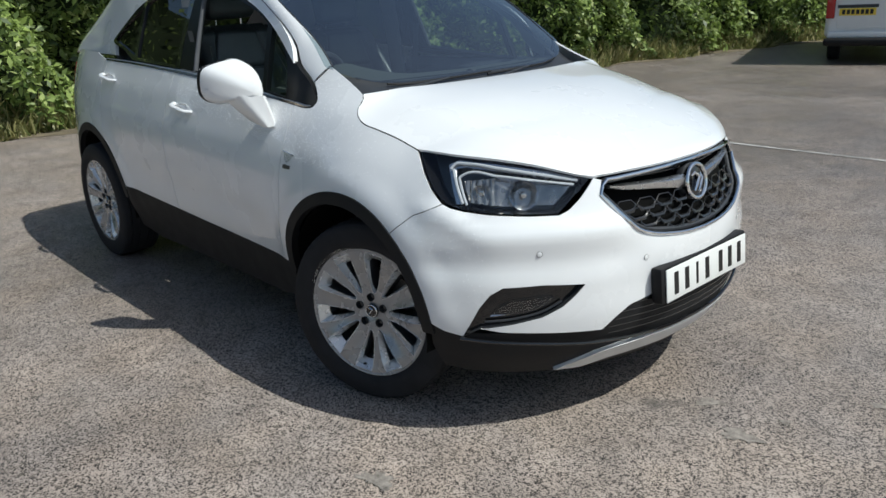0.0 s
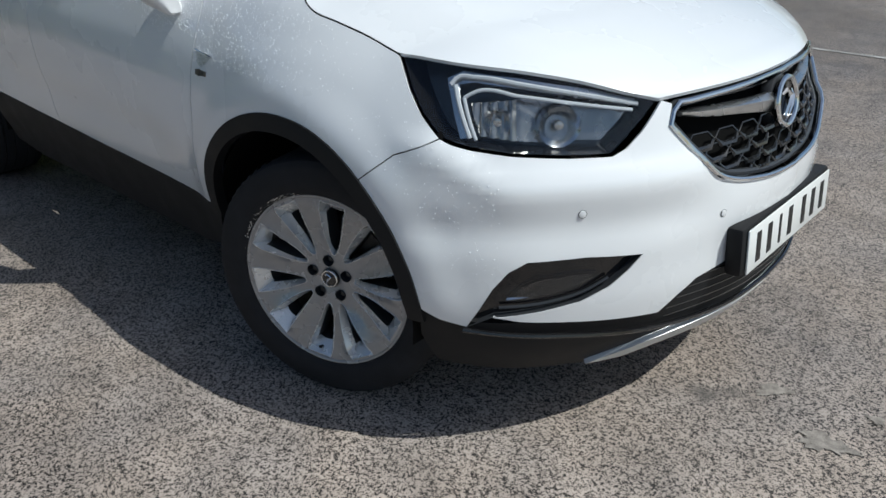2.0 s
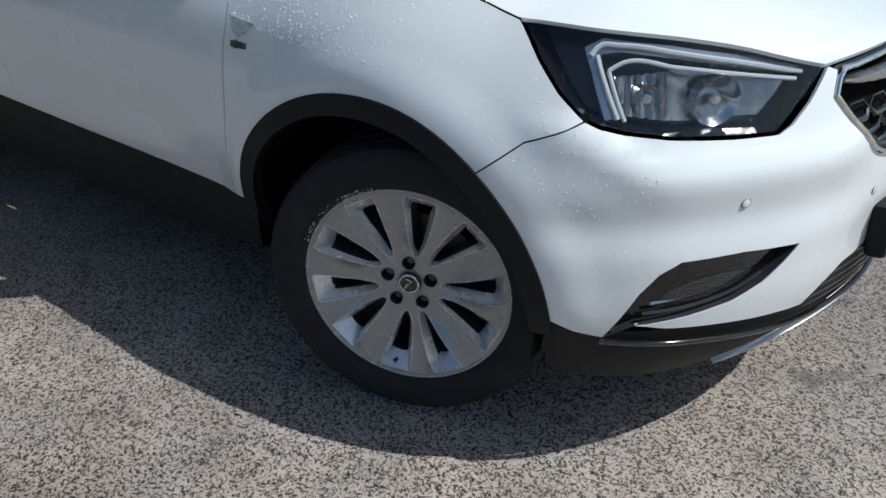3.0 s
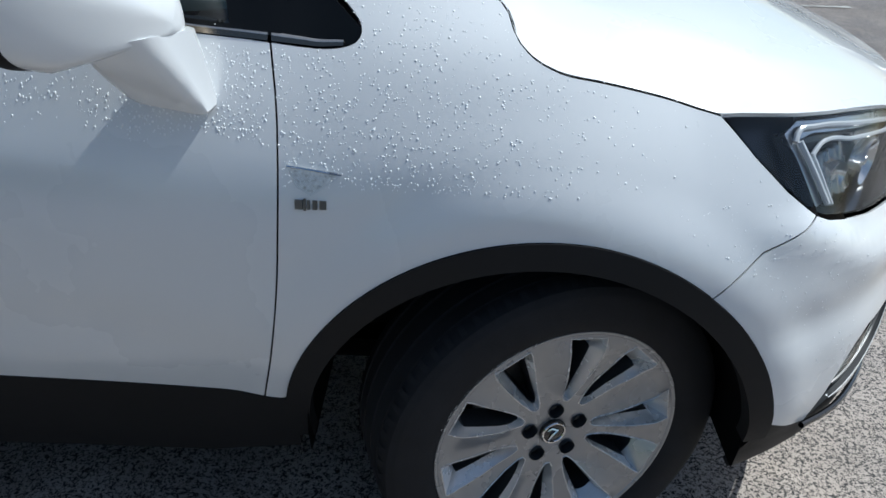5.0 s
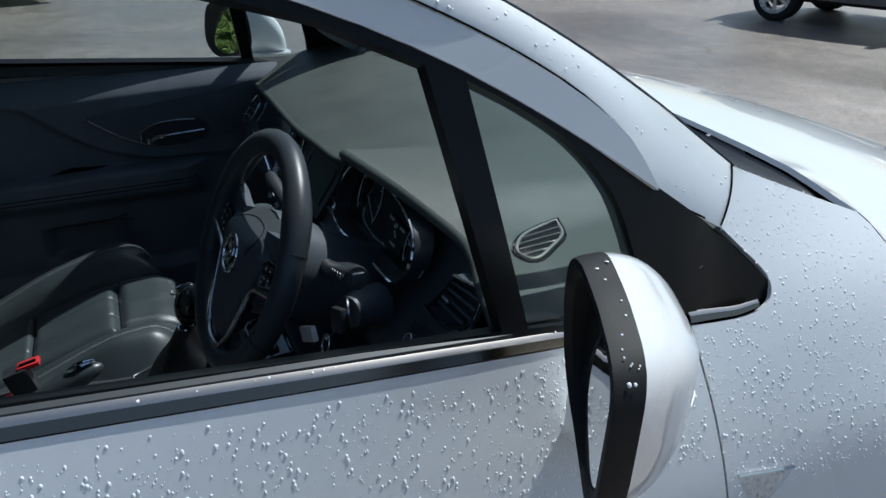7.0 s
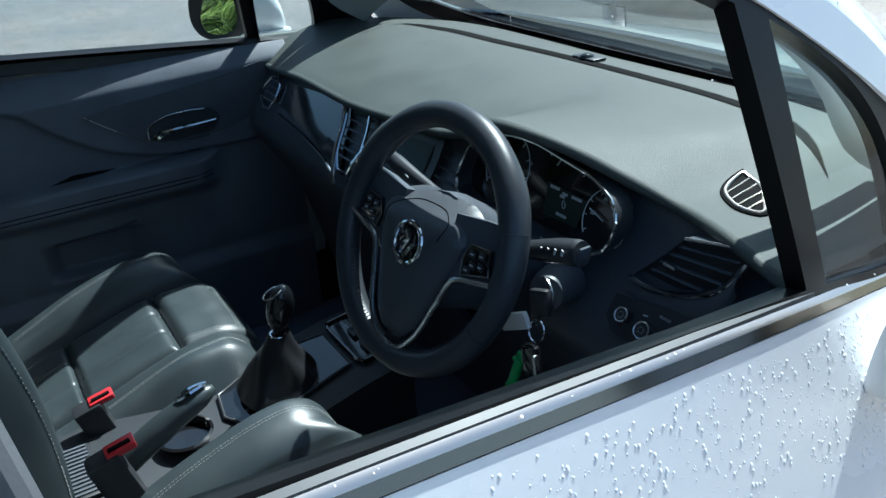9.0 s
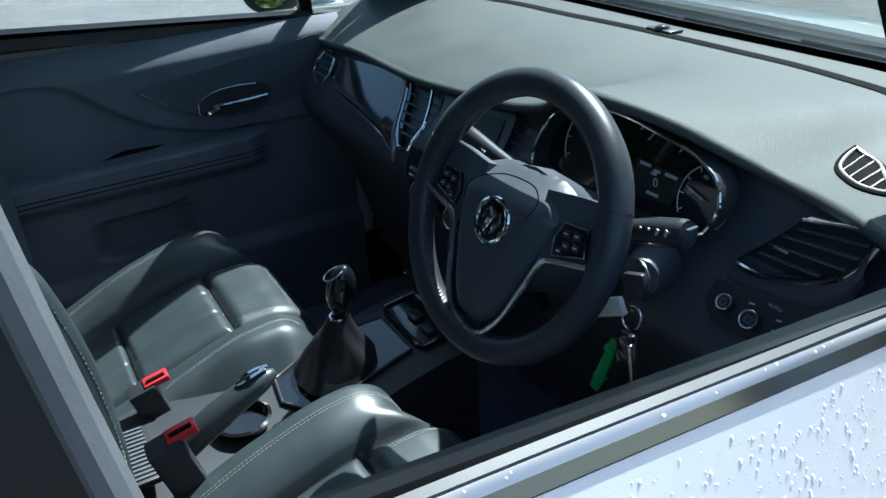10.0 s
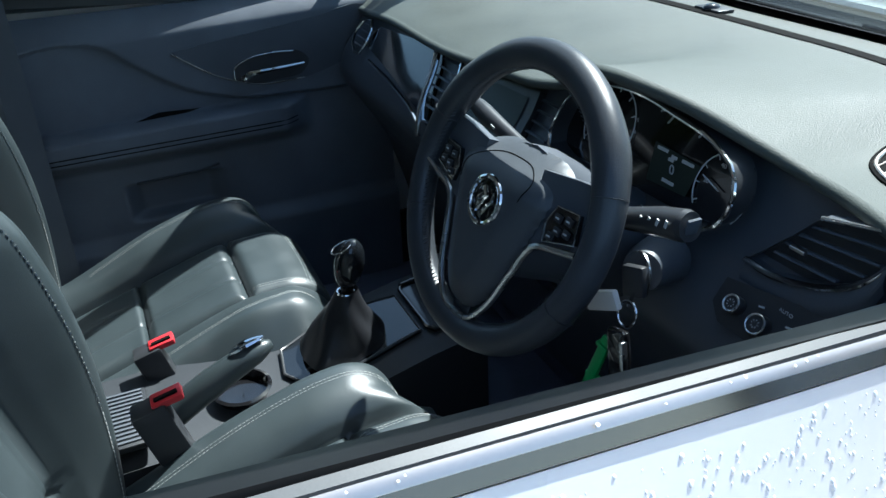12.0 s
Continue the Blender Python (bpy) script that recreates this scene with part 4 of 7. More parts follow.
def resample(P, n):
    P = np.array(P, float)
    s = np.r_[0, np.cumsum(np.linalg.norm(np.diff(P, axis=0), axis=1))]
    return np.stack([np.interp(np.linspace(0, s[-1], n), s, P[:, c]) for c in range(P.shape[1])], 1)


seam3 = resample([tuple(house(x, z, .004)) for x, z in spline(SEAM, 5)], 40)
scr3 = resample([(x, -y, z) for x, y, z in P2] + [(-1.30, -.545, 1.60), ], 40)


def pillar(s, t):
    i = s * 39
    k = min(38, int(i))
    a = seam3[k] + (seam3[k + 1] - seam3[k]) * (i - k)
    b = scr3[k] + (scr3[k + 1] - scr3[k]) * (i - k)
    p = a + (b - a) * t
    foot = skin(np.array([1.812 - .048 * t]), np.array([1.138 + .057 * t]), .0)[0]
    p = p + (foot - (seam3[0] + (scr3[0] - seam3[0]) * t)) * (1 - float(smooth(0, .42, s)))
    bulge = .005 * math.sin(math.pi * t) ** 0.8
    return (p[0] + bulge * .5, p[1] - bulge * .75, p[2] + bulge * .45)


both("a_pillar", grid(40, 8, pillar), PAINT, car, "white windscreen pillar", angle=60)
both("pillar_joint", tube([tuple(Vector(pillar(k / 39, 0)) + Vector((.0014, -.0012, .0010))) for k in range(1, 39)], .0013, 6), UNDER, car)
both("wing_joint", tube([tuple(Vector(pillar(0.002, t)) + Vector((.001, -.0012, .0008))) for t in np.linspace(.02, .98, 12)], .0012, 5), UNDER, car)
both("pillar_gutter", tube([tuple(Vector(pillar(k / 39, 1)) + Vector((.002, .003, -.002))) for k in range(38)], .004, 6), SATINBLACK, car)


def pillar_in(s, t):
    p = Vector(pillar(s, t))
    return (p.x - .03, p.y + .035, p.z - .03)


def roof(s, t):
    v = 2 * t - 1
    a = abs(v)
    x = -1.0 - 1.65 * s
    if s < .2:
        x -= .10 * a ** 2 * (1 - s / .2)
    ye = .560 - .02 * s - .10 * max(0, s - .7) ** 2
    ze = 1.560 + .035 * math.sin(math.pi * min(1, .2 + s * .8)) - .10 * max(0, s - .6) ** 2 * 4
    zc = ze + .052 + .02 * math.sin(math.pi * s)
    return (x, -v * ye, ze + (zc - ze) * (1 - a ** 2.6))


one("roof", grid(30, 30, roof), PAINT, car, "white roof", angle=60)
REAR_EDGE = [(-2.35, 1.56), (-2.55, 1.46), (-2.78, 1.35), (-3.02, 1.24), (-3.08, 1.19)]
RAIL = [(-1.46, 1.515), (-1.40, 1.553), (-1.40, 1.575), (-2.0, 1.585)] + REAR_EDGE + [(-2.38, 1.185), (-2.42, 1.245), (-2.45, 1.262), (-2.30, 1.35), (-2.15, 1.43), (-1.95, 1.50), (-1.7, 1.525)]
both("roof_side", panel(RAIL, lambda x, z: house(x, z, .0), .04, .02, flip=False), PAINT, car)
BACK = [(-2.62, .515, 1.555), (-2.82, .52, 1.47), (-3.02, .535, 1.36), (-3.22, .56, 1.24), (-3.31, .575, 1.16)]


def d_pillar(a, b):
    p = Vector(house(*[float(v) for v in crom(np.linspace(0, 1, 5), np.array(REAR_EDGE), a)]))
    x, y, z = [float(v) for v in crom(np.linspace(0, 1, 5), np.array(BACK), a)]
    q = p.lerp(Vector((x, -y, z)), b)
    return (q.x - .02 * math.sin(math.pi * b), q.y - .018 * math.sin(math.pi * b), q.z)


both("d_pillar", grid(12, 8, d_pillar), PAINT, car, angle=60)


def rear_glass_pt(a, b):
    x, y, z = [float(v) for v in crom(np.linspace(0, 1, 5), np.array(BACK), a)]
    v = 2 * b - 1
    return (x - .05 * (1 - v * v), y * v, z + .012 * (1 - v * v))


g = one("rear_screen", grid(10, 14, rear_glass_pt), PRIVACY, car, "dark rear window")
both("roof_rail", tube(spline([(-1.25, -.575, 1.60), (-1.6, -.585, 1.655), (-2.2, -.565, 1.655), (-2.5, -.55, 1.60)], 6), .012, 8), SATINCHROME, car, "silver roof rail")
# black cowl and wipers below the screen
def cowl(s, t):
    v = 2 * t - 1
    a = abs(v)
    p, q = Vector(bonnet_pt(0.0, v)), Vector(screen(0.004, t))
    p = Vector((p.x - .004, p.y, p.z - .012))
    q = Vector((q.x, q.y, q.z - .004))
    r = p.lerp(q, s)
    r.y *= 1 - .03 * a ** 8
    r.z -= .020 * math.sin(math.pi * s) ** .7 + .022 * float(smooth(.88, 1.0, a))
    return tuple(r)


one("cowl", grid(10, 40, cowl), SATINBLACK, car, "black plastic scuttle panel", angle=50)
for y0, y1, z in ((-.50, .05, 1.0), (.02, .50, 1.0)):
    pts = []
    for k in range(12):
        s = k / 11
        y = y0 + (y1 - y0) * s
        tt = (y / -.64 + 1) / 2
        p = Vector(screen(.002 + .014 * s, 1 - tt))
        pts.append((p.x + .030, y, p.z - .010))
    wp = one("wiper", tube(pts, [.0045] * 12, 7), CLAD, car, "black wiper blade")
    one("wiper_arm", tube([(pts[0][0] + .04, pts[0][1] - .03, pts[0][2] - .020), (pts[3][0] + .024, pts[3][1], pts[3][2] - .004), (pts[6][0] + .006, pts[6][1], pts[6][2] + .004)], [.008, .006, .004], 7), SATINBLACK, wp)

# door handles
for xh, zh in ((-1.33, .985), (-2.28, 1.075)):
    p = skin(np.array([ux(xh)]), np.array([zh]))[0]
    y = p[1]
    hv = tube(spline([(xh + .085, y + .004, zh - .014), (xh + .065, y - .022, zh - .010), (xh, y - .030, zh), (xh - .065, y - .026, zh + .010), (xh - .09, y - .002, zh + .014)], 5), [.013] * 21, 10, flat=.62)
    both("door_handle", hv, PAINT, car, "white pull handle")
    cup = grid(12, 16, lambda s, t: (xh + .062 * s * math.cos(2 * math.pi * t), y - .002 + .012 * (1 - s ** 2), zh - .004 + .024 * s * math.sin(2 * math.pi * t)))
    both("handle_cup", cup, PAINT, car)

# side lamp chevron and trim badge on each front wing
for flip in (False, True):
    fl = (lambda vf: mirrored(*vf)) if flip else (lambda vf: vf)
    SL = [(ux(-.442), .892), (ux(-.358), .882), (ux(-.385), .862), (ux(-.405), .850), (ux(-.428), .862)]
    lamp = one("side_repeater", fl(panel(SL, skin_at(.004), .012, .004)), LENS, car, "clear chevron side lamp with chrome edge")
    one("repeater_inner", fl(panel(inset(SL, .003), skin_at(.002), .012, .0)), REPEATER, lamp)
    one("repeater_edge", fl(tube([tuple(skin(np.array([u]), np.array([z]), .005)[0]) for u, z in refine(SL[:2], .01) ][:12], .0022, 6)), CHROME, lamp)
    bv_, bf_ = [], []
    for k, (w, h, dx) in enumerate(((.012, .014, 0), (.004, .018, .013), (.004, .014, .019), (.007, .014, .027), (.010, .013, .038))):
        u0, z0 = ux(-.430) - dx, .836
        r = panel([(u0, z0 - h / 2), (u0 - w, z0 - h / 2), (u0 - w, z0 + h / 2), (u0, z0 + h / 2)], skin_at(.004), .01, .004)
        bv_, bf_ = join((bv_, bf_), r)
    one("trim_badge", fl((bv_, bf_)), DARKMETAL, car, "small chrome trim badge")

# door mirrors
RIM = [(-.694, -.848, 1.222), (-.700, -.872, 1.234), (-.720, -.930, 1.224), (-.740, -.980, 1.210), (-.749, -.998, 1.195), (-.757, -1.004, 1.150), (-.759, -1.003, 1.108),
       (-.752, -.990, 1.080), (-.738, -.963, 1.066), (-.718, -.925, 1.064), (-.702, -.890, 1.072), (-.690, -.858, 1.088), (-.682, -.833, 1.118), (-.686, -.832, 1.175)]


def mirror_parts(flip):
    fl = (lambda vf: mirrored(*vf)) if flip else (lambda vf: vf)
    P = np.array(RIM + RIM[:1], float)
    s = np.r_[0, np.cumsum(np.linalg.norm(np.diff(P, axis=0), axis=1))]
    loop = np.stack([np.interp(np.linspace(0, s[-1], 49)[:-1], s, P[:, c]) for c in range(3)], 1)
    for _ in range(1):
        loop = (loop + np.roll(loop, 1, 0) + np.roll(loop, -1, 0)) / 3
    c0 = loop.mean(0)

    def ringat(k, dx, dy, dz, base=loop):
        q = (base - c0) * k + c0
        return q + np.array((dx, dy, dz))
    n = len(loop)

    def loft(rings, cap=False):
        V = np.vstack(rings)
        F = [(r * n + i, r * n + (i + 1) % n, (r + 1) * n + (i + 1) % n, (r + 1) * n + i) for r in range(len(rings) - 1) for i in range(n)]
        if cap:
            F.append(tuple(range((len(rings) - 1) * n, len(rings) * n)))
        return V, F
    nose = np.array((.126, .050, -.042))
    shell = [ringat(1.0, .022, 0, 0)]
    for k in range(1, 13):
        w = math.pi / 2 * k / 12
        q = (loop - c0) * (max(math.cos(w), .02) ** .95 * (1 + .03 * math.sin(2 * w))) + c0 + np.array((.022, 0, 0)) + nose * math.sin(w)
        under = 1.056 + .38 * (q[:, 0] + .69) - .20 * (q[:, 1] + .905)
        q[:, 2] = np.where(q[:, 2] < under, under + .15 * (q[:, 2] - under), q[:, 2])
        shell.append(q)
    mir = one("door_mirror", fl(loft(shell, True)), PAINT, car, "white door mirror with black rim", angle=40)
    one("mirror_rim", fl(loft([ringat(.80, .036, .010, -.008), ringat(.825, .010, 0, 0), ringat(.845, .002, 0, 0), ringat(.94, -.005, 0, 0), ringat(1.0, -.004, 0, 0), ringat(1.012, .004, 0, 0), ringat(1.008, .023, 0, 0)])), CLAD, mir, "black mirror rim", angle=50)
    gl = ringat(.825, .018, .004, -.003)
    gl[:, 0] += .20 * (gl[:, 2] - c0[2])
    V = np.vstack([gl, gl.mean(0)[None]])
    one("mirror_glass", fl((V, [((i + 1) % n, i, n) for i in range(n)])), MIRROR, mir, "mirror glass", angle=60)
    # foot that carries the housing on the door
    TOPR = [(-.672, -.950, 1.088), (-.598, -.915, 1.098), (-.552, -.825, 1.090), (-.655, -.800, 1.090)]
    LOWR = [(-.655, -.868, 1.000), (-.556, -.840, .970), (-.548, -.795, .972), (-.660, -.795, .995)]
    ring_f = []
    for k in np.linspace(0, 1, 6):
        q = np.array(TOPR) * (1 - k) + np.array(LOWR) * k
        c = q.mean(0)
        ring = np.array([q[m] * (1 - e) + q[(m + 1) % 4] * e for m in range(4) for e in np.linspace(0, 1, 7)[:-1]])
        for _ in range(1):
            ring = (ring + np.roll(ring, 1, 0) + np.roll(ring, -1, 0)) / 3
        ring_f.append(c + (ring - c) * (1.04 + .05 * math.sin(math.pi * k)))
    c = ring_f[-1].mean(0)
    ring_f += [c + (ring_f[-1] - c) * .93 + np.array((0, .004, -.006)), c + (ring_f[-1] - c) * .6 + np.array((0, .008, -.009))]
    Vf = np.vstack(ring_f)
    Ff = [(r * 24 + i, r * 24 + (i + 1) % 24, (r + 1) * 24 + (i + 1) % 24, (r + 1) * 24 + i) for r in range(len(ring_f) - 1) for i in range(24)]
    Ff += [tuple(range(24)), tuple(range((len(ring_f) - 1) * 24, len(ring_f) * 24))]
    one("mirror_foot", fl((Vf, Ff)), PAINT, mir, angle=32)
    return mir


mirror_parts(False)
mirror_parts(True)

# ---- wheels ----
def wheel_thing(steer, pos, left, lean=0.0, scuffed=False):
    """A wheel with its outside towards local -Y."""
    root = new("wheel")
    root.parent = car
    tagged(root, label="ten-spoke silver alloy wheel with black tyre")
    root.matrix_basis = pose(*pos, 0, 0, steer + (180 if left else 0)) @ pose(0, 0, 0, -lean)
    R = .241
    ty = [(R - .006, .098), (R + .012, .104), (.285, .112), (.315, .110), (.333, .100), (.3385, .088), (.3405, .070), (.334, .066), (.3405, .062), (.3425, .03), (.336, .026), (.3425, .022),
          (.3425, -.022), (.336, -.026), (.3425, -.03), (.3405, -.062), (.334, -.066), (.3405, -.070), (.3385, -.088), (.333, -.100), (.322, -.107), (.319, -.108), (.312, -.1095), (.285, -.113), (.262, -.111), (R + .010, -.106), (R + .003, -.101), (R - .004, -.096)]
    one("tyre", lathe(ty, 96), RUBBER, root, "black road tyre", angle=28)
    # shallow tread blocks on the shoulders
    V, F = [], []
    for i in range(72):
        a = 2 * math.pi * i / 72
        for sy in (-1, 1):
            p = [(.3388, .0865), (.3418, .072), (.3300, .0995)]
            q = []
            for da in (-.017, .017):
                for r, y in p:
                    q.append(((r + .0022) * math.cos(a + da), sy * y, (r + .0022) * math.sin(a + da)))
            s = len(V)
            V += q
            F += [(s, s + 1, s + 4, s + 3), (s, s + 3, s + 5, s + 2)]
    tagged(one("tread_block", (V, F), RUBBER, root), kind="stuff")
    rim = [(R + .005, -.092), (R + .005, -.100), (R + .003, -.1025), (R - .001, -.1025), (R - .004, -.100), (R - .008, -.094), (R - .0125, -.088)]
    one("rim", lathe(rim, 72), ALLOYDARK, root, "silver alloy rim", angle=40)

    one("barrel", lathe([(R - .010, -.088), (R - .020, -.07), (.205, -.03), (.198, .03), (.215, .09), (R, .10)], 60), DARKMETAL, root, "dark inner barrel", angle=40)

    def face(a, b):
        r = np.hypot(a, b)
        y = -.076 - .024 * smooth(.06, .225, r) + .012 * (1 - smooth(.0, .06, r))
        # spokes lean to and fro by turns
        y = y + .0075 * smooth(.075, .14, r) * (1 - smooth(.200, .229, r)) * np.sin(5 * (np.arctan2(b, a) - radians(27)))
        # and are hollowed along their middle
        y = y + .0035 * smooth(.08, .13, r) * (1 - smooth(.20, .232, r)) * np.cos(10 * (np.arctan2(b, a) - radians(27)))
        return np.stack([a, y, b], -1)

    def pol(r, w):
        return (r * math.cos(w), r * math.sin(w))
    disc = [pol(R - .003, 2 * math.pi * k / 96) for k in range(96)]
    ROWS = ((.076, 3.2), (.086, 6.6), (.115, 9.0), (.15, 9.6), (.19, 9.8), (.218, 9.6), (.2315, 8.8))
    holes = []
    for k in range(10):
        w = 2 * math.pi * k / 10 + radians(9)
        tw = radians(3.2 if k % 2 else -3.2)
        h = [pol(r, w + tw * (.25 - r) * 8 + radians(hw)) for r, hw in ROWS]
        h2 = [pol(r, w + tw * (.25 - r) * 8 - radians(hw)) for r, hw in ROWS]
        holes.append(h + h2[::-1])
    bolts = []
    for k in range(5):
        w = 2 * math.pi * k / 5 + radians(90)
        bolts.append([(.0535 * math.cos(w) + .0155 * math.cos(q), .0535 * math.sin(w) + .0155 * math.sin(q)) for q in np.linspace(0, 2 * math.pi, 16, endpoint=False)])
    one("wheel_face", panel(disc, face, .012, .0, holes=holes + bolts, flip=False), ALLOYDARK, root, "machined ten-spoke face", angle=30)
    # sloped sides and bright outer pads of the openings, dark walls behind them
    V, F, V2, F2 = [], [], [], []
    for k, h in enumerate(holes):
        hh = np.array(refine(h, .010))
        n = len(hh)
        outer = face(hh[:, 0], hh[:, 1])
        c = np.array(h).mean(0)
        rad = np.hypot(hh[:, 0], hh[:, 1])
        ch = np.hypot(*c)
        er, et = c / ch, np.array((-c[1], c[0])) / ch
        tang = (hh - c) @ et
        wide = np.where(tang * (1 if k % 2 else -1) > 0, .52, .26)
        sh = -tang[:, None] * et * wide[:, None] - er * (np.clip((rad - .200) / .031, 0, 1) * .030)[:, None] + er * (np.clip((.10 - rad) / .022, 0, 1) * .006)[:, None]
        mid = outer + np.stack([sh[:, 0], .008 + .030 * np.linalg.norm(sh, axis=1) / .03, sh[:, 1]], -1)
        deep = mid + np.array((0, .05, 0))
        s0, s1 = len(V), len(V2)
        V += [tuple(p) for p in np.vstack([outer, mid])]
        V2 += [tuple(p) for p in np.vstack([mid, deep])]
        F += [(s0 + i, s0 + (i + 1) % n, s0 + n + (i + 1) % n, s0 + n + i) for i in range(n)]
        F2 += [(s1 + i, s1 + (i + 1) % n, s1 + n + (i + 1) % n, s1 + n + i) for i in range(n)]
    # thin lines of brighter alloy stand for highlights along the spoke creases
    for h in holes:
        hh = np.array(refine(inset(h, -.0004), .008))
        one("spoke_highlight", tube([tuple(p + np.array((0, -.0002, 0))) for p in face(hh[:, 0], hh[:, 1])], .0013, 5, closed=True), ALLOY, root)
    one("spoke_flank", (V, F), ALLOY, root, "bright silver spoke sides", angle=50)
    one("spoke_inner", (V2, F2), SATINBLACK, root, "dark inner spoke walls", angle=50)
    for h in bolts:
        c = np.array(h).mean(0)
        v, f = lathe([(.0155, -.078), (.0145, -.050), (.0, -.050)], 16)
        one("bolt_hole", ([(p[0] + c[0], p[1] - .0015, p[2] + c[1]) for p in v], f), SATINBLACK, root)
        part("wheel_bolt", cyl(.0095, .014, 6, (c[0], -.057, c[1]), Matrix.Rotation(radians(90), 4, "X"), .001), DARKMETAL, root)
    cap = part("hub_cap", cyl(.027, .012, 32, (0, -.071, 0), Matrix.Rotation(radians(90), 4, "X"), .003), GLOSSBLACK, root, "black hub cap with chrome emblem")
    one("cap_ring", tube([(.0225 * math.cos(w), -.0775, .0225 * math.sin(w)) for w in np.linspace(0, 2 * math.pi, 28, endpoint=False)], .0022, 6, closed=True), CHROME, cap)
    one("cap_shape", tube([(-.010, -.078, -.014), (-.002, -.079, -.002), (.006, -.079, .007), (-.006, -.079, .013), (-.013, -.078, .008)], [.002, .0035, .0035, .003, .0015], 6), CHROME, cap)
    one("brake_disc", lathe([(.07, .0), (.145, .0), (.145, .022), (.07, .022), (.07, 0)], 48), DARKMETAL, root, "dull steel brake disc")
    one("hub", lathe([(.0, -.05), (.07, -.045), (.075, .02), (.06, .04)], 24), DARKMETAL, root)
    part("caliper", box((.05, .06, .13), (-.125, .0, .02), None, .012), DARKMETAL, root)
    part("valve", cyl(.004, .02, 8, (.215 * math.cos(radians(-99)), -.088, .215 * math.sin(radians(-99)) + .0), Matrix.Rotation(radians(70), 4, "X"), .001), RUBBER, root)
    if scuffed:
        r_ = np.random.default_rng(11)
        V, F = [], []
        for _ in range(70):
            a = radians(r_.choice((118, 148)) + r_.normal(0, 7))
            r0 = R + .004 + .009 * r_.random()
            da, dr = .008 + .020 * r_.random(), .0006 + .0012 * r_.random()
            k = len(V)
            for aa, rr in ((a, r0), (a + da, r0 + .002 * r_.random()), (a + da, r0 + dr), (a, r0 + dr + .001 * r_.random())):
                V += [(rr * math.cos(aa), -.1030 - .45 * (rr - R) - .0012, rr * math.sin(aa))]
            F.append((k, k + 1, k + 2, k + 3))
        tagged(one("kerb_scuffs", (V, F), ALLOY, root, "pale kerb scuffs"), kind="stuff")
    return root


wheel_thing(19.3, (-.008, -.745, .3425), False, 2.2, True)
wheel_thing(0, (-2.555, -.772, .3425), False)
wheel_thing(19.3, (.008, .745, .3425), True)
wheel_thing(0, (-2.555, .772, .3425), True)

# ---- cabin ----
EDGE_Y = [-.74, -.65, -.60, -.54, -.48, -.42, -.36, -.30, -.24, -.18, -.10, .025, .21, .485, .65, .74]
EDGE_Z = [1.092, 1.106, 1.104, 1.104, 1.124, 1.148, 1.159, 1.158, 1.138, 1.106, 1.085, 1.073, 1.058, 1.060, 1.045, 1.040]
EDGE_X = [-.700, -.680, -.662, -.650, -.672, -.703, -.724, -.730, -.715, -.694, -.690, -.690, -.690, -.690, -.682, -.674]


def edge_z(y):
    return float(crom(EDGE_Y, EDGE_Z, y))


def edge_x(y):
    return float(crom(EDGE_Y, EDGE_X, y))


def dash_pt(s, t):
    """Pad from the driver's edge (s = 0) to the foot of the screen (s = 1)."""
    y = -.735 + 1.47 * t
    x0, x1 = edge_x(y), -.222 - .20 * (abs(y) / .72) ** 5
    z1 = 1.107 + .004 * (abs(y) / .7)
    k = s ** .9
    z = edge_z(y) + (z1 - edge_z(y)) * (1 - (1 - k) ** 2) + .006 * math.sin(math.pi * k)
    z -= .022 * float(smooth(-.44, -.55, y)) * math.sin(math.pi * k)
    return (x0 + (x1 - x0) * s, y, z)


def roll_pt(s, t):
    """Rolled front edge of the pad, down to the fascia."""
    y = -.735 + 1.47 * t
    a = s * math.pi
    return (edge_x(y) - .010 * math.sin(a), y, edge_z(y) - .008 * (1 - math.cos(a)))


dash = one("dashboard", grid(44, 130, dash_pt), DASHPAD, car, "dark soft-grain dashboard", angle=60)
one("dash_roll", grid(8, 120, roll_pt), DASHPAD, dash, angle=60)
FAS_Z = [.45, .60, .74, .84, .90, .95, 1.02, 1.12]
FAS_X = [-.56, -.60, -.655, -.72, -.755, -.742, -.690, -.640]


def fascia_x(z):
    return float(crom(FAS_Z, FAS_X, z))


def fascia_pt(s, t):
    y = -.735 + 1.47 * t
    z = .45 + (min(edge_z(y) - .016, 1.100) - .45) * s
    return (fascia_x(z) + .012, y, z)


def hood_pt(s, t):
    """Underside from the rolled edge back to the fascia."""
    p, q = Vector(roll_pt(1, t)), Vector(fascia_pt(1, t))
    return tuple(p.lerp(q, s) + Vector((0, 0, .004 * math.sin(math.pi * s))))


one("dash_hood", grid(6, 90, hood_pt), SATINBLACK, dash, "dark underside of the hood", angle=60)
one("fascia", grid(40, 60, fascia_pt), TRIM, dash, "dark moulded fascia", angle=60)


def on_fascia(y, z, out=0.0):
    return (fascia_x(z) + .012 - out, y, z)


def fas(out):
    return lambda y, z: np.stack([np.array([fascia_x(k) for k in np.atleast_1d(z)]) + .012 - out, np.atleast_1d(y), np.atleast_1d(z)], -1)


# glossy passenger panel with bright edge line
PASS = [(.60, .985), (.56, 1.022), (.40, 1.032), (.26, 1.036), (.225, 1.00), (.195, .955), (.185, .93), (.25, .945), (.36, .962), (.48, .975)]
one("decor_panel", panel(PASS, fas(.008), .025, .01), PIANO, dash, "glossy dark passenger panel")
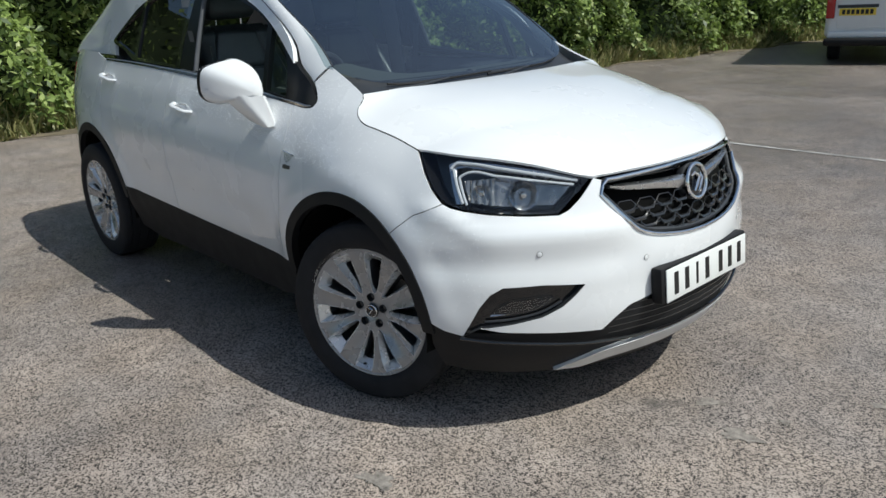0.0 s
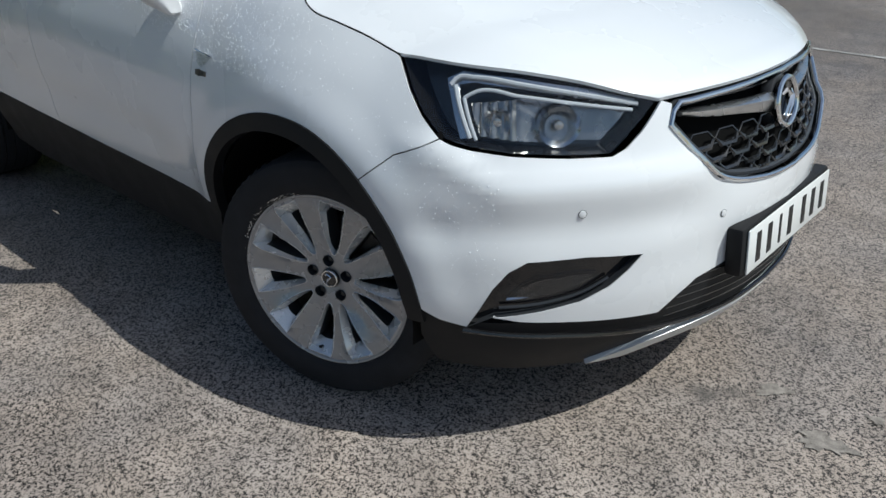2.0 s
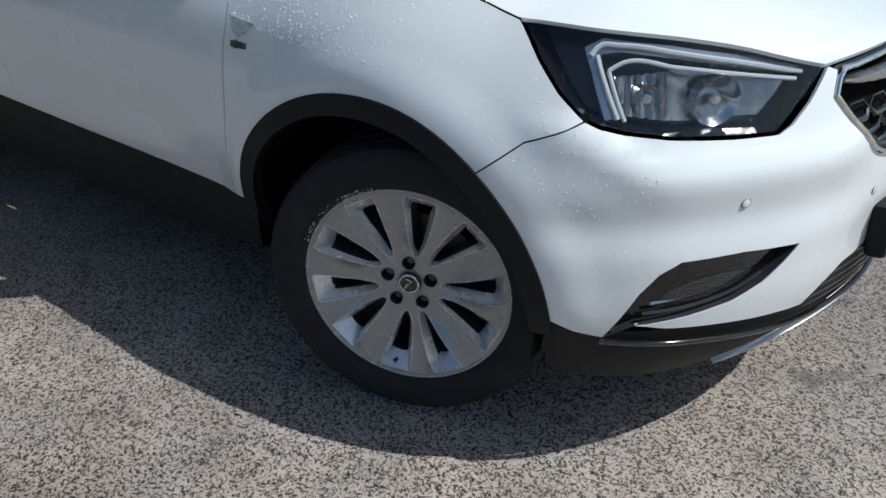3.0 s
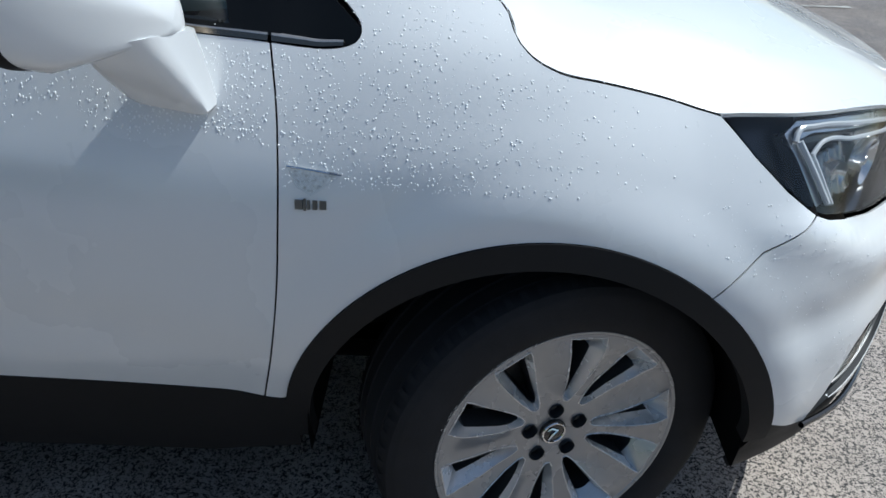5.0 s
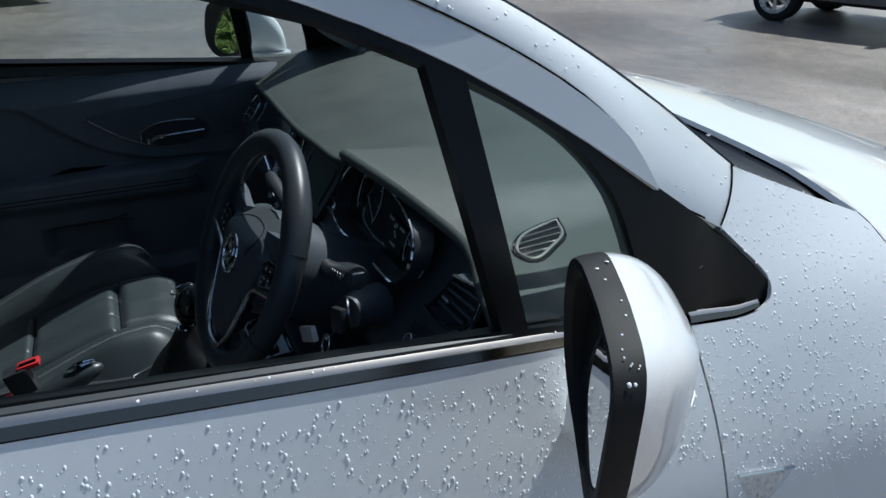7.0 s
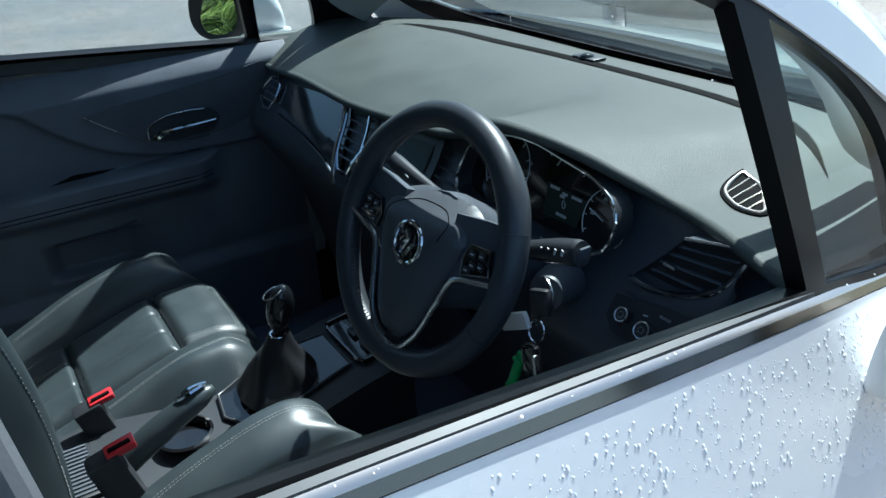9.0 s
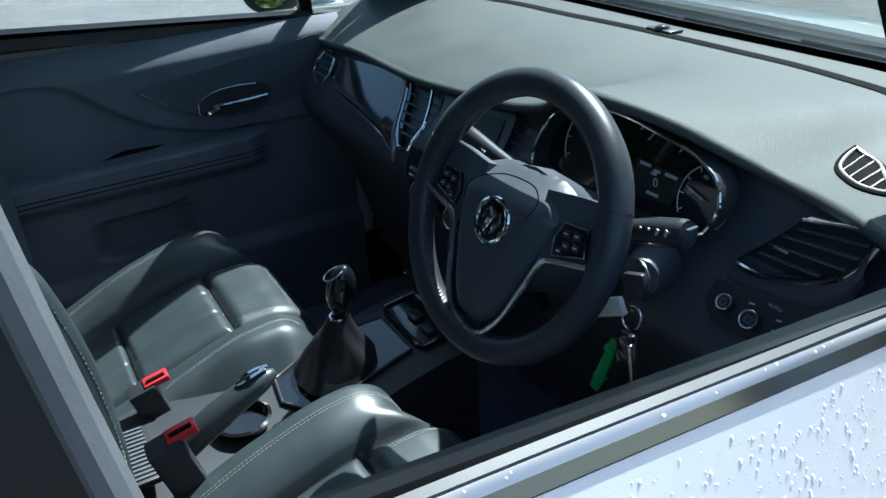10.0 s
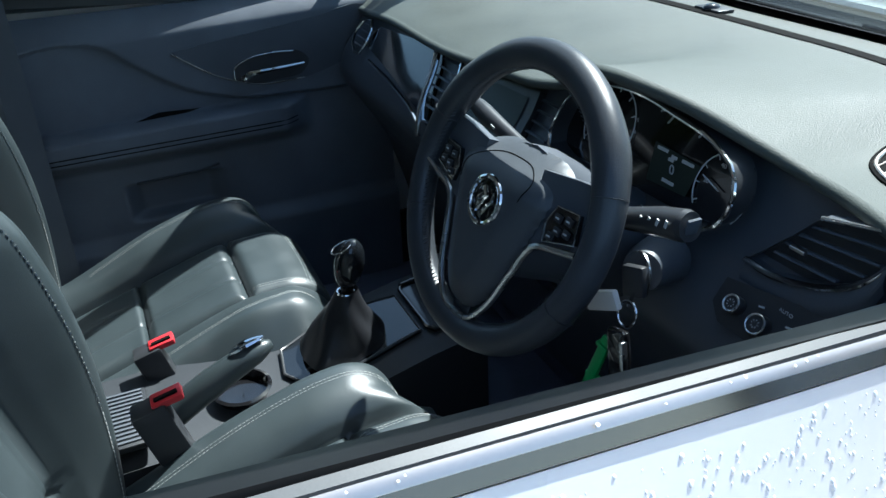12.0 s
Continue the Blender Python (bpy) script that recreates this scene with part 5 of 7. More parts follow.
one("decor_line", tube([on_fascia(y, z, .012) for y, z in spline([(.52, .966), (.42, .960), (.33, .951), (.25, .938), (.205, .922)], 4)], .0035, 6), CHROME, dash, "thin chrome line")


def vent(name, loop, slats, out=.004, chrome=True, slope=0.0, lab="slatted air vent"):
    """Dark recess with slats inside the outline loop of (y, z) on the fascia."""
    v = one(name, panel(loop, fas(out - .014), .02, 0), SATINBLACK, dash, lab)
    if chrome:
        one("vent_ring", tube([on_fascia(y, z, out + .004) for y, z in refine(loop, .012)], .0032, 6, closed=True), CHROME, v, "chrome ring")
    ys = [p[0] for p in loop]
    for z, y0, y1 in slats:
        one("vent_slat", tube([on_fascia(y, z + slope * (y - y0), out - .002) for y in np.linspace(y0, y1, 6)], .0034, 6, flat=.5), TRIM, v)
    return v


vl = [(.655, 1.000), (.64, 1.022), (.60, 1.028), (.578, 1.012), (.565, .985), (.572, .968), (.60, .966), (.635, .978)]
vent("left_vent", vl, [(z, .575, .64) for z in (.978, .990, 1.002, 1.014)], .012)
vc = [(.255, 1.040), (.165, 1.043), (.135, .985), (.150, .945), (.185, .942), (.215, .975)]
vent("centre_vent", vc, [(z, .155 , .235) for z in (.962, .976, .990, 1.004, 1.018, 1.031)], .014)
one("vent_blade", tube([on_fascia(y, z, .022) for y, z in spline([(.262, 1.043), (.235, 1.0), (.205, .955), (.182, .915)], 5)], .005, 7), SATINCHROME, dash, "satin silver vent blade")
vc2 = [(-.070, 1.058), (-.125, 1.066), (-.150, 1.01), (-.150, .975), (-.100, .975)]
vent("centre_vent", vc2, [(z, -.085, -.14) for z in (.988, 1.002, 1.016, 1.030, 1.044)], .010, False)
# centre screen
bez = [(.125, 1.048), (-.080, 1.056), (-.090, .968), (.105, .958)]
scr = one("centre_screen", panel(bez, fas(.016), .03, .012), SATINBLACK, dash, "centre touch screen, dark and glossy")
one("screen_glass", panel([(.088, 1.038), (-.060, 1.043), (-.066, .984), (.078, .976)], fas(.0185), .03, 0), SCREEN, scr, "dark green-grey display")
for k in range(5):
    one("screen_mark", panel([(.05 - .022 * k, 1.012), (.041 - .022 * k, 1.012), (.041 - .022 * k, 1.018), (.05 - .022 * k, 1.018)], fas(.0192), .01, 0), INKLIGHT, scr) if k in (1, 3) else None
# climate controls below the screen
stack = one("control_panel", panel([(.14, .955), (-.14, .965), (-.13, .80), (-.12, .70), (.12, .70), (.13, .80)], fas(.020), .03, .02), PIANO, dash, "gloss black control stack")
for y, z in ((-.046, .894), (.070, .894)):
    c = on_fascia(y, z, .03)
    k = part("dial_knob", cyl(.019, .022, 24, c, Matrix.Rotation(radians(-70), 4, "Y"), .003), SATINBLACK, stack, "round dial")
    rt = Matrix.Rotation(radians(-70), 4, "Y")
    one("knob_ring", tube([Vector(c) + rt @ Vector((.0195 * math.cos(a), .0195 * math.sin(a), .009)) for a in np.linspace(0, 2 * math.pi, 24, endpoint=False)], .0016, 6, closed=True), CHROME, k)
for z in (.925, .858, .83, .80):
    for k in range(6):
        y = -.095 + .038 * k
        part("stack_button", box((.008, .030, .014), on_fascia(y, z, .026), Matrix.Rotation(radians(-20), 4, "Y"), .002), SATINBLACK, stack)
    one("stack_line", tube([on_fascia(y, z - .012, .023) for y in np.linspace(-.12, .12, 6)], .0012, 5), SATINCHROME, stack)

# instrument binnacle
CL = [(-.130, 1.014), (-.136, 1.045), (-.160, 1.080), (-.226, 1.102), (-.285, 1.106), (-.345, 1.101), (-.432, 1.086), (-.462, 1.070), (-.474, 1.045), (-.470, 1.020), (-.448, 1.002), (-.386, .993), (-.287, .990), (-.17, .986), (-.138, .994)]


def clu(out):
    def at(y, z):
        y, z = np.atleast_1d(y), np.atleast_1d(z)
        return np.stack([.935 * (-.66 + .35 * (z - 1.06) - out) - .083, .935 * y - .065, .935 * z + .091], -1)
    return at


binn = one("instrument_panel", panel(CL, clu(-.022), .03, 0), GLOSSBLACK, dash, "dark instrument cluster with chrome rim")
loop = refine([tuple(p) for p in spline(CL + CL[:1], 3)[:-1]], .02)
a0, b0 = clu(.008)(np.array([p[0] for p in loop]), np.array([p[1] for p in loop])), clu(-.024)(np.array([p[0] for p in loop]), np.array([p[1] for p in loop]))
n = len(loop)
one("cluster_wall", (np.vstack([a0, b0]), [(i, (i + 1) % n, n + (i + 1) % n, n + i) for i in range(n)]), SATINBLACK, binn)
one("cluster_rim", tube([tuple(p) for p in a0], .0028, 7, closed=True), CHROME, binn, "chrome cluster rim")
for cy, cz, r, tag in ((-.432, 1.036, .040, 0), (-.215, 1.045, .050, 1), (-.320, 1.078, .022, 2), (-.375, 1.078, .022, 3)):
    f = clu(-.019)
    pts = [tuple(f(cy + r * math.cos(a), cz + r * math.sin(a))[0]) for a in np.linspace(radians(-40 if tag < 2 else 20), radians(220 if tag < 2 else 160), 26)]
    d = one("dial", tube(pts, .0009, 5), INKLIGHT, binn, "gauge dial with pale markings")
    for k in range(9 if tag < 2 else 4):
        a = radians(-35 + 250 * k / 8) if tag < 2 else radians(30 + 40 * k)
        one("dial_mark", tube([tuple(f(cy + q * r * math.cos(a), cz + q * r * math.sin(a))[0]) for q in (.84, .97)], .0008, 4), INKLIGHT, d)
    a = radians(215 if tag == 0 else 208 if tag == 1 else 120)
    one("needle", tube([tuple(clu(-.016)(cy + q * r * math.cos(a) * (1 if tag else -1), cz + q * r * math.sin(a) * (1 if tag else -.4))[0]) for q in (.0, .9)], .0010, 4), INKLIGHT, d)
one("cluster_display", panel([(-.31, 1.053), (-.394, 1.050), (-.388, 1.012), (-.318, 1.008)], clu(-.018), .03, 0), SCREEN, binn, "small dark driver display")
for y0, y1, z in ((-.318, -.338, 1.049), (-.345, -.356, 1.046), (-.364, -.385, 1.047), (-.342, -.352, 1.042), (-.344, -.366, 1.018)):
    one("display_bar", panel([(y0, z - .002), (y1, z - .002), (y1, z + .002), (y0, z + .002)], clu(-.0165), .02, 0), INKLIGHT, binn)


def lettering(txt, size, m, parent, material=None):
    cu = bpy.data.curves.new("digits", "FONT")
    cu.body, cu.size, cu.extrude = txt, size, .0003
    cu.align_x, cu.align_y = "CENTER", "CENTER"
    tmp = bpy.data.objects.new("digits", cu)
    me = bpy.data.meshes.new_from_object(tmp)
    bpy.data.objects.remove(tmp)
    me.materials.append(material or INKLIGHT)
    return put("digits", me, parent, at=m)


FACE = Matrix(((0, 0, -1, 0), (-1, 0, 0, 0), (0, 1, 0, 0), (0, 0, 0, 1)))
for txt, size, y, z in (("0", .017, -.354, 1.032), ("20", .008, -.409, 1.040), ("40", .008, -.425, 1.062), ("5", .007, -.268, 1.066), ("6", .007, -.271, 1.052), ("7", .007, -.268, 1.036), ("8", .007, -.258, 1.020)):
    m = FACE.copy()
    m.translation = Vector(clu(-.0165)(y, z)[0])
    lettering(txt, size, m, binn)

# right-hand end: side vent, light switch, window demister
RV = [(-.526, 1.009), (-.556, 1.008), (-.590, 1.015), (-.622, 1.027), (-.648, 1.044), (-.664, 1.064), (-.674, 1.088), (-.664, 1.100), (-.594, 1.084), (-.572, 1.058), (-.548, 1.032)]


def ven(out):
    return lambda y, z: np.stack([-.697 + .12 * (np.atleast_1d(z) - 1.01) - out, np.atleast_1d(y), np.atleast_1d(z)], -1)


vr = one("side_vent", panel(RV, ven(-.014), .02, 0), SATINBLACK, dash, "wide slatted side air vent with chrome lower edge")
lw = ven(.001)(np.array([p[0] for p in refine(RV, .01)]), np.array([p[1] for p in refine(RV, .01)]))
li = ven(-.016)(np.array([p[0] for p in refine(RV, .01)]), np.array([p[1] for p in refine(RV, .01)]))
n = len(lw)
one("vent_wall", (np.vstack([lw, li]), [(i, (i + 1) % n, n + (i + 1) % n, n + i) for i in range(n)]), TRIM, vr)
one("vent_ring", tube([tuple(ven(.003)(y, z)[0]) for y, z in spline(RV[:7], 5)], .0036, 8), CHROME, vr, "chrome lower edge")
one("vent_ring", tube([tuple(ven(.002)(y, z)[0]) for y, z in spline(RV[7:9], 5)], .0022, 6), SATINCHROME, vr)
for k, (y0, z0, y1, z1) in enumerate(((-.553, 1.029, -.625, 1.033), (-.562, 1.043, -.648, 1.050), (-.574, 1.057, -.658, 1.066), (-.585, 1.070, -.664, 1.082))):
    one("vent_slat", tube([tuple(ven(-.004)(y0 + (y1 - y0) * q, z0 + (z1 - z0) * q)[0]) for q in np.linspace(0, 1, 5)], .0036, 6, flat=.45), TRIM, vr)
part("vent_tab", box((.006, .018, .004), ven(.001)(-.580, 1.045)[0], None, .0012), SATINCHROME, vr)
# lip below the vent
one("vent_lip", grid(20, 5, lambda a, b: (lambda p: (-.698 - .006 * math.sin(math.pi * b), p[0], p[1] - .004 - .034 * b))(spline(RV[:7], 5)[int(round(a * 30))])), TRIM, vr)
LS = [(-.520, .988), (-.640, 1.004), (-.655, .975), (-.60, .953), (-.54, .953), (-.522, .966)]
sw = one("light_switch", panel(LS, fas(.010), .02, .01), SATINBLACK, dash, "headlamp switch panel with round dials")
for y, z, r in ((-.585, .973, .0110), (-.550, .976, .0095)):
    c = Vector(on_fascia(y, z, .016))
    rt = Matrix.Rotation(radians(-55), 4, "Y")
    k = part("switch_knob", cyl(r, .014, 24, c, rt, .002), SATINBLACK, sw)
    one("knob_ring", tube([c + rt @ Vector((r * .9 * math.cos(a), r * .9 * math.sin(a), .0075)) for a in np.linspace(0, 2 * math.pi, 22, endpoint=False)], .0011, 5, closed=True), SATINCHROME, k)
    for j in range(8):
        a = 2 * math.pi * j / 8
        one("knob_mark", tube([c + rt @ Vector((q * math.cos(a), q * math.sin(a), .0078)) for q in (.0030, .0046)], .0004, 4), INKLIGHT, k)
for y, z in ((-.606, .981), (-.608, .972), (-.570, .983)):
    one("switch_mark", tube([on_fascia(y, z, .0112), on_fascia(y - .006, z + .001, .0112)], .0012, 4), INKLIGHT, sw)


m = FACE.copy()
m.translation = Vector(on_fascia(-.598, .990, .0125))
lettering("AUTO", .006, m, sw)


def dash_top(x, y):
    t = (y + .735) / 1.47
    x0, x1 = edge_x(y), -.222 - .20 * (abs(y) / .72) ** 5
    return dash_pt((x - x0) / (x1 - x0), t)


TV = [(-.510, -.527), (-.518, -.556), (-.550, -.588), (-.602, -.616), (-.606, -.602), (-.592, -.571), (-.575, -.552), (-.538, -.534)]
TVR = [tuple(q) for q in spline(TV + TV[:1], 4)[:-1]]


def on_pad(p, up):
    return Vector(dash_top(*p)) + Vector((0, 0, up))


dv = one("demister_vent", ([tuple(on_pad(p, .0015)) for p in TVR], [tuple(range(len(TVR)))]), UNDER, dash, "pale-rimmed demister vent with slats")
# black outline just outside the ring, drawn as its shadow on the pad
one("vent_shadow_line", tube([tuple(on_pad(p, .001)) for p in inset(TVR, -.004)], .0022, 6, closed=True), UNDER, dv)
one("demister_ring", tube([tuple(on_pad(p, .003)) for p in TVR], .0023, 8, closed=True), STRIP, dv, "satin silver ring")
for p0, p1 in (((-.578, -.557), (-.514, -.541)), ((-.592, -.574), (-.521, -.557)), ((-.600, -.590), (-.537, -.576)), ((-.604, -.605), (-.563, -.595))):
    one("demister_slat", tube([tuple(on_pad(p0, .003)), tuple(on_pad(p1, .003))], .0010, 6), STRIP, dv)
slot = [(x, y) for x, y in spline([(-.50, .56), (-.385, .57), (-.338, .45), (-.318, .25), (-.300, .05), (-.300, -.15), (-.315, -.35), (-.36, -.52), (-.44, -.60)], 5)]
one("demister_slot", ([tuple(Vector(dash_top(x + w * smooth(.62, .45, abs(y)), y)) + Vector((0, 0, .0016))) for x, y in slot for w in (-.012, .013)],
                      [(2 * i, 2 * i + 1, 2 * i + 3, 2 * i + 2) for i in range(len(slot) - 1)]), UNDER, dash, "dark demister slot")
b2 = bmesh.new()
bmesh.ops.create_uvsphere(b2, u_segments=16, v_segments=8, radius=.013, matrix=Matrix.Translation(Vector(dash_top(-.281, .015)) + Vector((0, 0, .004))) @ Matrix.Diagonal((1.3, 1, .7, 1)))
part("light_sensor", b2, GLOSSBLACK, dash, "small dark sensor dome")
part("sensor_base", box((.035, .06, .006), Vector(dash_top(-.275, .015)) + Vector((0, 0, .003)), None, .002), SATINBLACK, dash)

# steering wheel
SW_C = Vector((-.900, -.369, 1.059))
sn = Vector((-.914, -.083, .397)).normalized()
s_right = sn.cross(Vector((0, 0, 1))).normalized() * -1
if s_right.y > 0:
    s_right = -s_right
s_up = (Vector((0, 0, 1)) - sn * sn.z).normalized()
SWM = Matrix(((s_right.x, s_up.x, sn.x, SW_C.x), (s_right.y, s_up.y, sn.y, SW_C.y), (s_right.z, s_up.z, sn.z, SW_C.z), (0, 0, 0, 1)))
wheel_s = new("steering_wheel")
wheel_s.parent = car
wheel_s.matrix_basis = SWM
tagged(wheel_s, label="black leather three-spoke steering wheel with silver trim")
RW = .152
ringp = []
for k in range(96):
    a = 2 * math.pi * k / 96
    q = RW * math.sin(a)
    ringp.append((RW * math.cos(a), q, -.004))
thick = [.0168 + .0018 * math.exp(-((math.degrees(2 * math.pi * k / 96) - 35) / 14) ** 2) + .0018 * math.exp(-((math.degrees(2 * math.pi * k / 96) - 145) / 14) ** 2) for k in range(96)]
one("rim", tube(ringp, thick, 16, closed=True), WHEELSKIN, wheel_s, "black leather rim", angle=70)
for a in (20, 160, 205, 335):
    w = radians(a)
    c = Vector((RW * math.cos(w), RW * math.sin(w), -.004))
    o = Vector((math.cos(w), math.sin(w), 0))
    one("rim_joint", tube([c + (o * math.cos(q) + Vector((0, 0, 1)) * math.sin(q)) * .0174 for q in np.linspace(0, 2 * math.pi, 20, endpoint=False)], .0007, 4, closed=True), SATINBLACK, wheel_s)
stv, stf = [], []
for k in range(0, 150):
    a = radians(25 + k * 2.2)
    r = RW - .0166
    c = Vector((r * math.cos(a), r * math.sin(a), .002))
    v, f = tube([c + Vector((0, 0, -.0032)), c + Vector((-.003 * math.sin(a), .003 * math.cos(a), .0032))], .0006, 4)
    stv, stf = join((stv, stf), (v, f))
tagged(one("rim_stitching", (stv, stf), DARKTHREAD, wheel_s), kind="stuff")
PAD = spline([(0, .060), (.050, .057), (.076, .044), (.078, .018), (.070, -.012), (.055, -.060), (.036, -.106), (.020, -.123), (0, -.127), (-.020, -.123), (-.036, -.106), (-.055, -.060), (-.070, -.012), (-.078, .018), (-.076, .044), (-.050, .057), (0, .060)], 3)[:-1]


def pad_h(p, q):
    P = np.array(refine(PAD, .0015))
    d = np.array([np.min(np.hypot(P[:, 0] - a, P[:, 1] - b)) for a, b in zip(np.atleast_1d(p), np.atleast_1d(q))])
    return np.stack([np.atleast_1d(p), np.atleast_1d(q), -.002 + .020 * np.sqrt(np.clip(d / .03, 0, 1)) - .05 * (np.atleast_1d(p) ** 2 + np.atleast_1d(q) ** 2) - .030 * smooth(.012, .062, np.atleast_1d(q))], -1)


one("airbag_cover", panel(PAD, pad_h, .005, .02, flip=False), PADSKIN, wheel_s, "padded black airbag cover", angle=60)
one("cover_line", tube([tuple(pad_h(p, q)[0] + np.array((0, 0, .0004))) for p, q in spline([(-.060, .000), (-.056, .024), (-.035, .040), (0, .045), (.035, .040), (.052, .028), (.050, .010)], 4)], .0007, 4), UNDER, wheel_s)
round_badge(wheel_s, Vector((.004, -.006, .0165)), (0, 0, 1), (0, 1, 0), .025)
vtrim = spline([(-.150, -.004), (-.112, -.014), (-.080, -.024), (-.064, -.062), (-.044, -.112), (-.024, -.134), (0, -.138), (.024, -.134), (.044, -.112), (.064, -.062), (.080, -.024), (.112, -.014), (.138, -.008)], 4)
one("spoke_trim", tube([(p, q, .004) for p, q in vtrim], [.0038] * len(vtrim), 8), SATINCHROME, wheel_s, "silver lower trim")
one("lower_spoke", panel(spline([(-.052, -.06), (-.034, -.106), (-.012, -.122), (-.02, -.150), (.02, -.150), (.012, -.122), (.034, -.106), (.052, -.06)], 2), lambda p, q: np.stack([p, q, 0 * p - .004], -1), .012, .012, flip=False), SATINBLACK, wheel_s)
for sg in (-1, 1):
    sp = [(sg * .050, .048), (sg * .098, .054), (sg * .142, .056), (sg * .150, -.004), (sg * .130, -.012), (sg * .092, -.024), (sg * .056, -.034)]
    one("spoke", panel(sp, lambda p, q: np.stack([p, q, -.010 + .008 * (1 - smooth(.06, .14, np.abs(p)))], -1), .012, .014, flip=False), TRIM, wheel_s, "satin spoke", angle=50)
    pod = [(sg * .090, .024), (sg * .120, .026), (sg * .126, -.002), (sg * .086, -.014), (sg * .082, .004)]
    pd = one("button_pod", panel(pod, lambda p, q: np.stack([p, q, .002 + 0 * p - .05 * (np.abs(p) - .07)], -1), .012, .006, flip=False), GLOSSBLACK, wheel_s, "glossy button pad")
    one("pod_edge", tube([(p, q, .0022 - .05 * (abs(p) - .07)) for p, q in pod], .0011, 5, closed=True), SATINCHROME, pd)
    for k, (p, q) in enumerate(((.097, .014), (.112, .016), (.101, .002), (.114, .004), (.094, -.006))):
        part("button", box((.010, .008, .003), (sg * p, q, .0018), Matrix.Rotation(radians(-6 * sg), 4, "Z"), .001), SATINBLACK, pd)
        part("button_mark", box((.005, .0015, .0006), (sg * p, q, .0036)), INKLIGHT, pd)
# column shroud, stalks, ignition
colm = one("steering_column", tube([tuple(SW_C - sn * d + Vector((0, 0, dz))) for d, dz in ((.012, -.006), (.04, -.012), (.10, -.02), (.19, -.03), (.27, -.04))], [.068, .074, .068, .068, .07], 24), TRIM, car, "dark steering-column shroud", angle=60)
lst = one("indicator_stalk", tube([(-.800, -.330, 1.048), (-.812, -.270, 1.060), (-.816, -.225, 1.070), (-.819, -.190, 1.077), (-.819, -.178, 1.080)], [.0085, .0095, .0105, .0125, .012], 14), SATINBLACK, car, "dark indicator stalk")
one("stalk_cap", tube([(-.819, -.178, 1.080), (-.820, -.163, 1.084)], [.0118, .0105], 14), SATINBLACK, lst)
for k in range(3):
    part("stalk_mark", box((.001, .009, .003), (-.8275, -.186 - .016 * k, 1.082 - .004 * k), Matrix.Rotation(radians(14), 4, "X")), INKLIGHT, lst)
rst = one("wiper_stalk", tube([(-.800, -.420, 1.038), (-.802, -.465, 1.052), (-.798, -.505, 1.066), (-.794, -.535, 1.074)], [.0105, .012, .0150, .0160], 16), SATINBLACK, car, "dark wiper stalk with end button")
one("stalk_cap", tube([(-.794, -.535, 1.074), (-.7935, -.541, 1.0755)], [.0160, .0145], 16), SATINBLACK, rst)
part("stalk_button", box((.016, .004, .018), (-.7935, -.543, 1.0765), Matrix.Rotation(radians(14), 4, "X"), .002), TRIM, rst)
for k in range(4):
    part("stalk_mark", box((.001, .003, .008), (-.8115, -.492 - .012 * k, 1.066 + .0035 * k), Matrix.Rotation(radians(14), 4, "X")), INKLIGHT, rst)
ign = one("ignition_lock", tube([(-.740, -.455, .985), (-.775, -.470, .992), (-.790, -.478, .994)], [.030, .026, .022], 20), TRIM, car, "ignition lock in the column")
one("lock_ring", tube([Vector((-.791, -.478, .994)) + Vector((.25 * .02 * math.cos(a) , .0205 * math.cos(a), .0205 * math.sin(a))) for a in np.linspace(0, 2 * math.pi, 24, endpoint=False)], .0022, 6, closed=True), SATINCHROME, ign)

# key in the lock, with ring and tags (hangs by itself)
key = new("car_key")
tagged(key, "dark folding key in the ignition with white and green tags", "key")
part("key_head", box((.012, .026, .034), (-.806, -.488, .992), pose(0, 0, 0, -12, 8, 18), .004), SATINBLACK, key)
one("key_blade", tube([(-.788, -.478, .994), (-.802, -.486, .993)], .004, 6), CHROME, key)
one("key_ring", tube([Vector((-.832, -.512, .974)) + Vector((.004 * math.sin(a), .013 * math.cos(a), .013 * math.sin(a))) for a in np.linspace(0, 2 * math.pi, 24, endpoint=False)], .0014, 6, closed=True), CHROME, key, "steel split ring")
one("key_link", tube([(-.812, -.494, .982), (-.824, -.505, .980), (-.830, -.510, .982)], .002, 6), CHROME, key)
part("white_tag", box((.008, .044, .021), (-.848, -.492, .9835), pose(0, 0, 0, -27, 0, 10), .002), PAPER, key, "white plastic tag")
part("green_tag", box((.007, .013, .080), (-.850, -.495, .908), pose(0, 0, 0, 17, 0, 12), .003), GREEN, key, "green plastic tag")
part("tag_rib", box((.009, .015, .005), (-.850, -.489, .888), pose(0, 0, 0, 17, 0, 12), .001), GREEN, key)
part("tag_rib", box((.009, .015, .005), (-.850, -.503, .935), pose(0, 0, 0, 17, 0, 12), .001), GREEN, key)
part("key_fob", box((.012, .024, .062), (-.846, -.524, .935), pose(0, 0, 0, -8, 0, 16), .005), GLOSSBLACK, key, "black key fob")
part("fob_trim", box((.013, .005, .05), (-.8465, -.534, .934), pose(0, 0, 0, -8, 0, 16), .002), SATINCHROME, key)


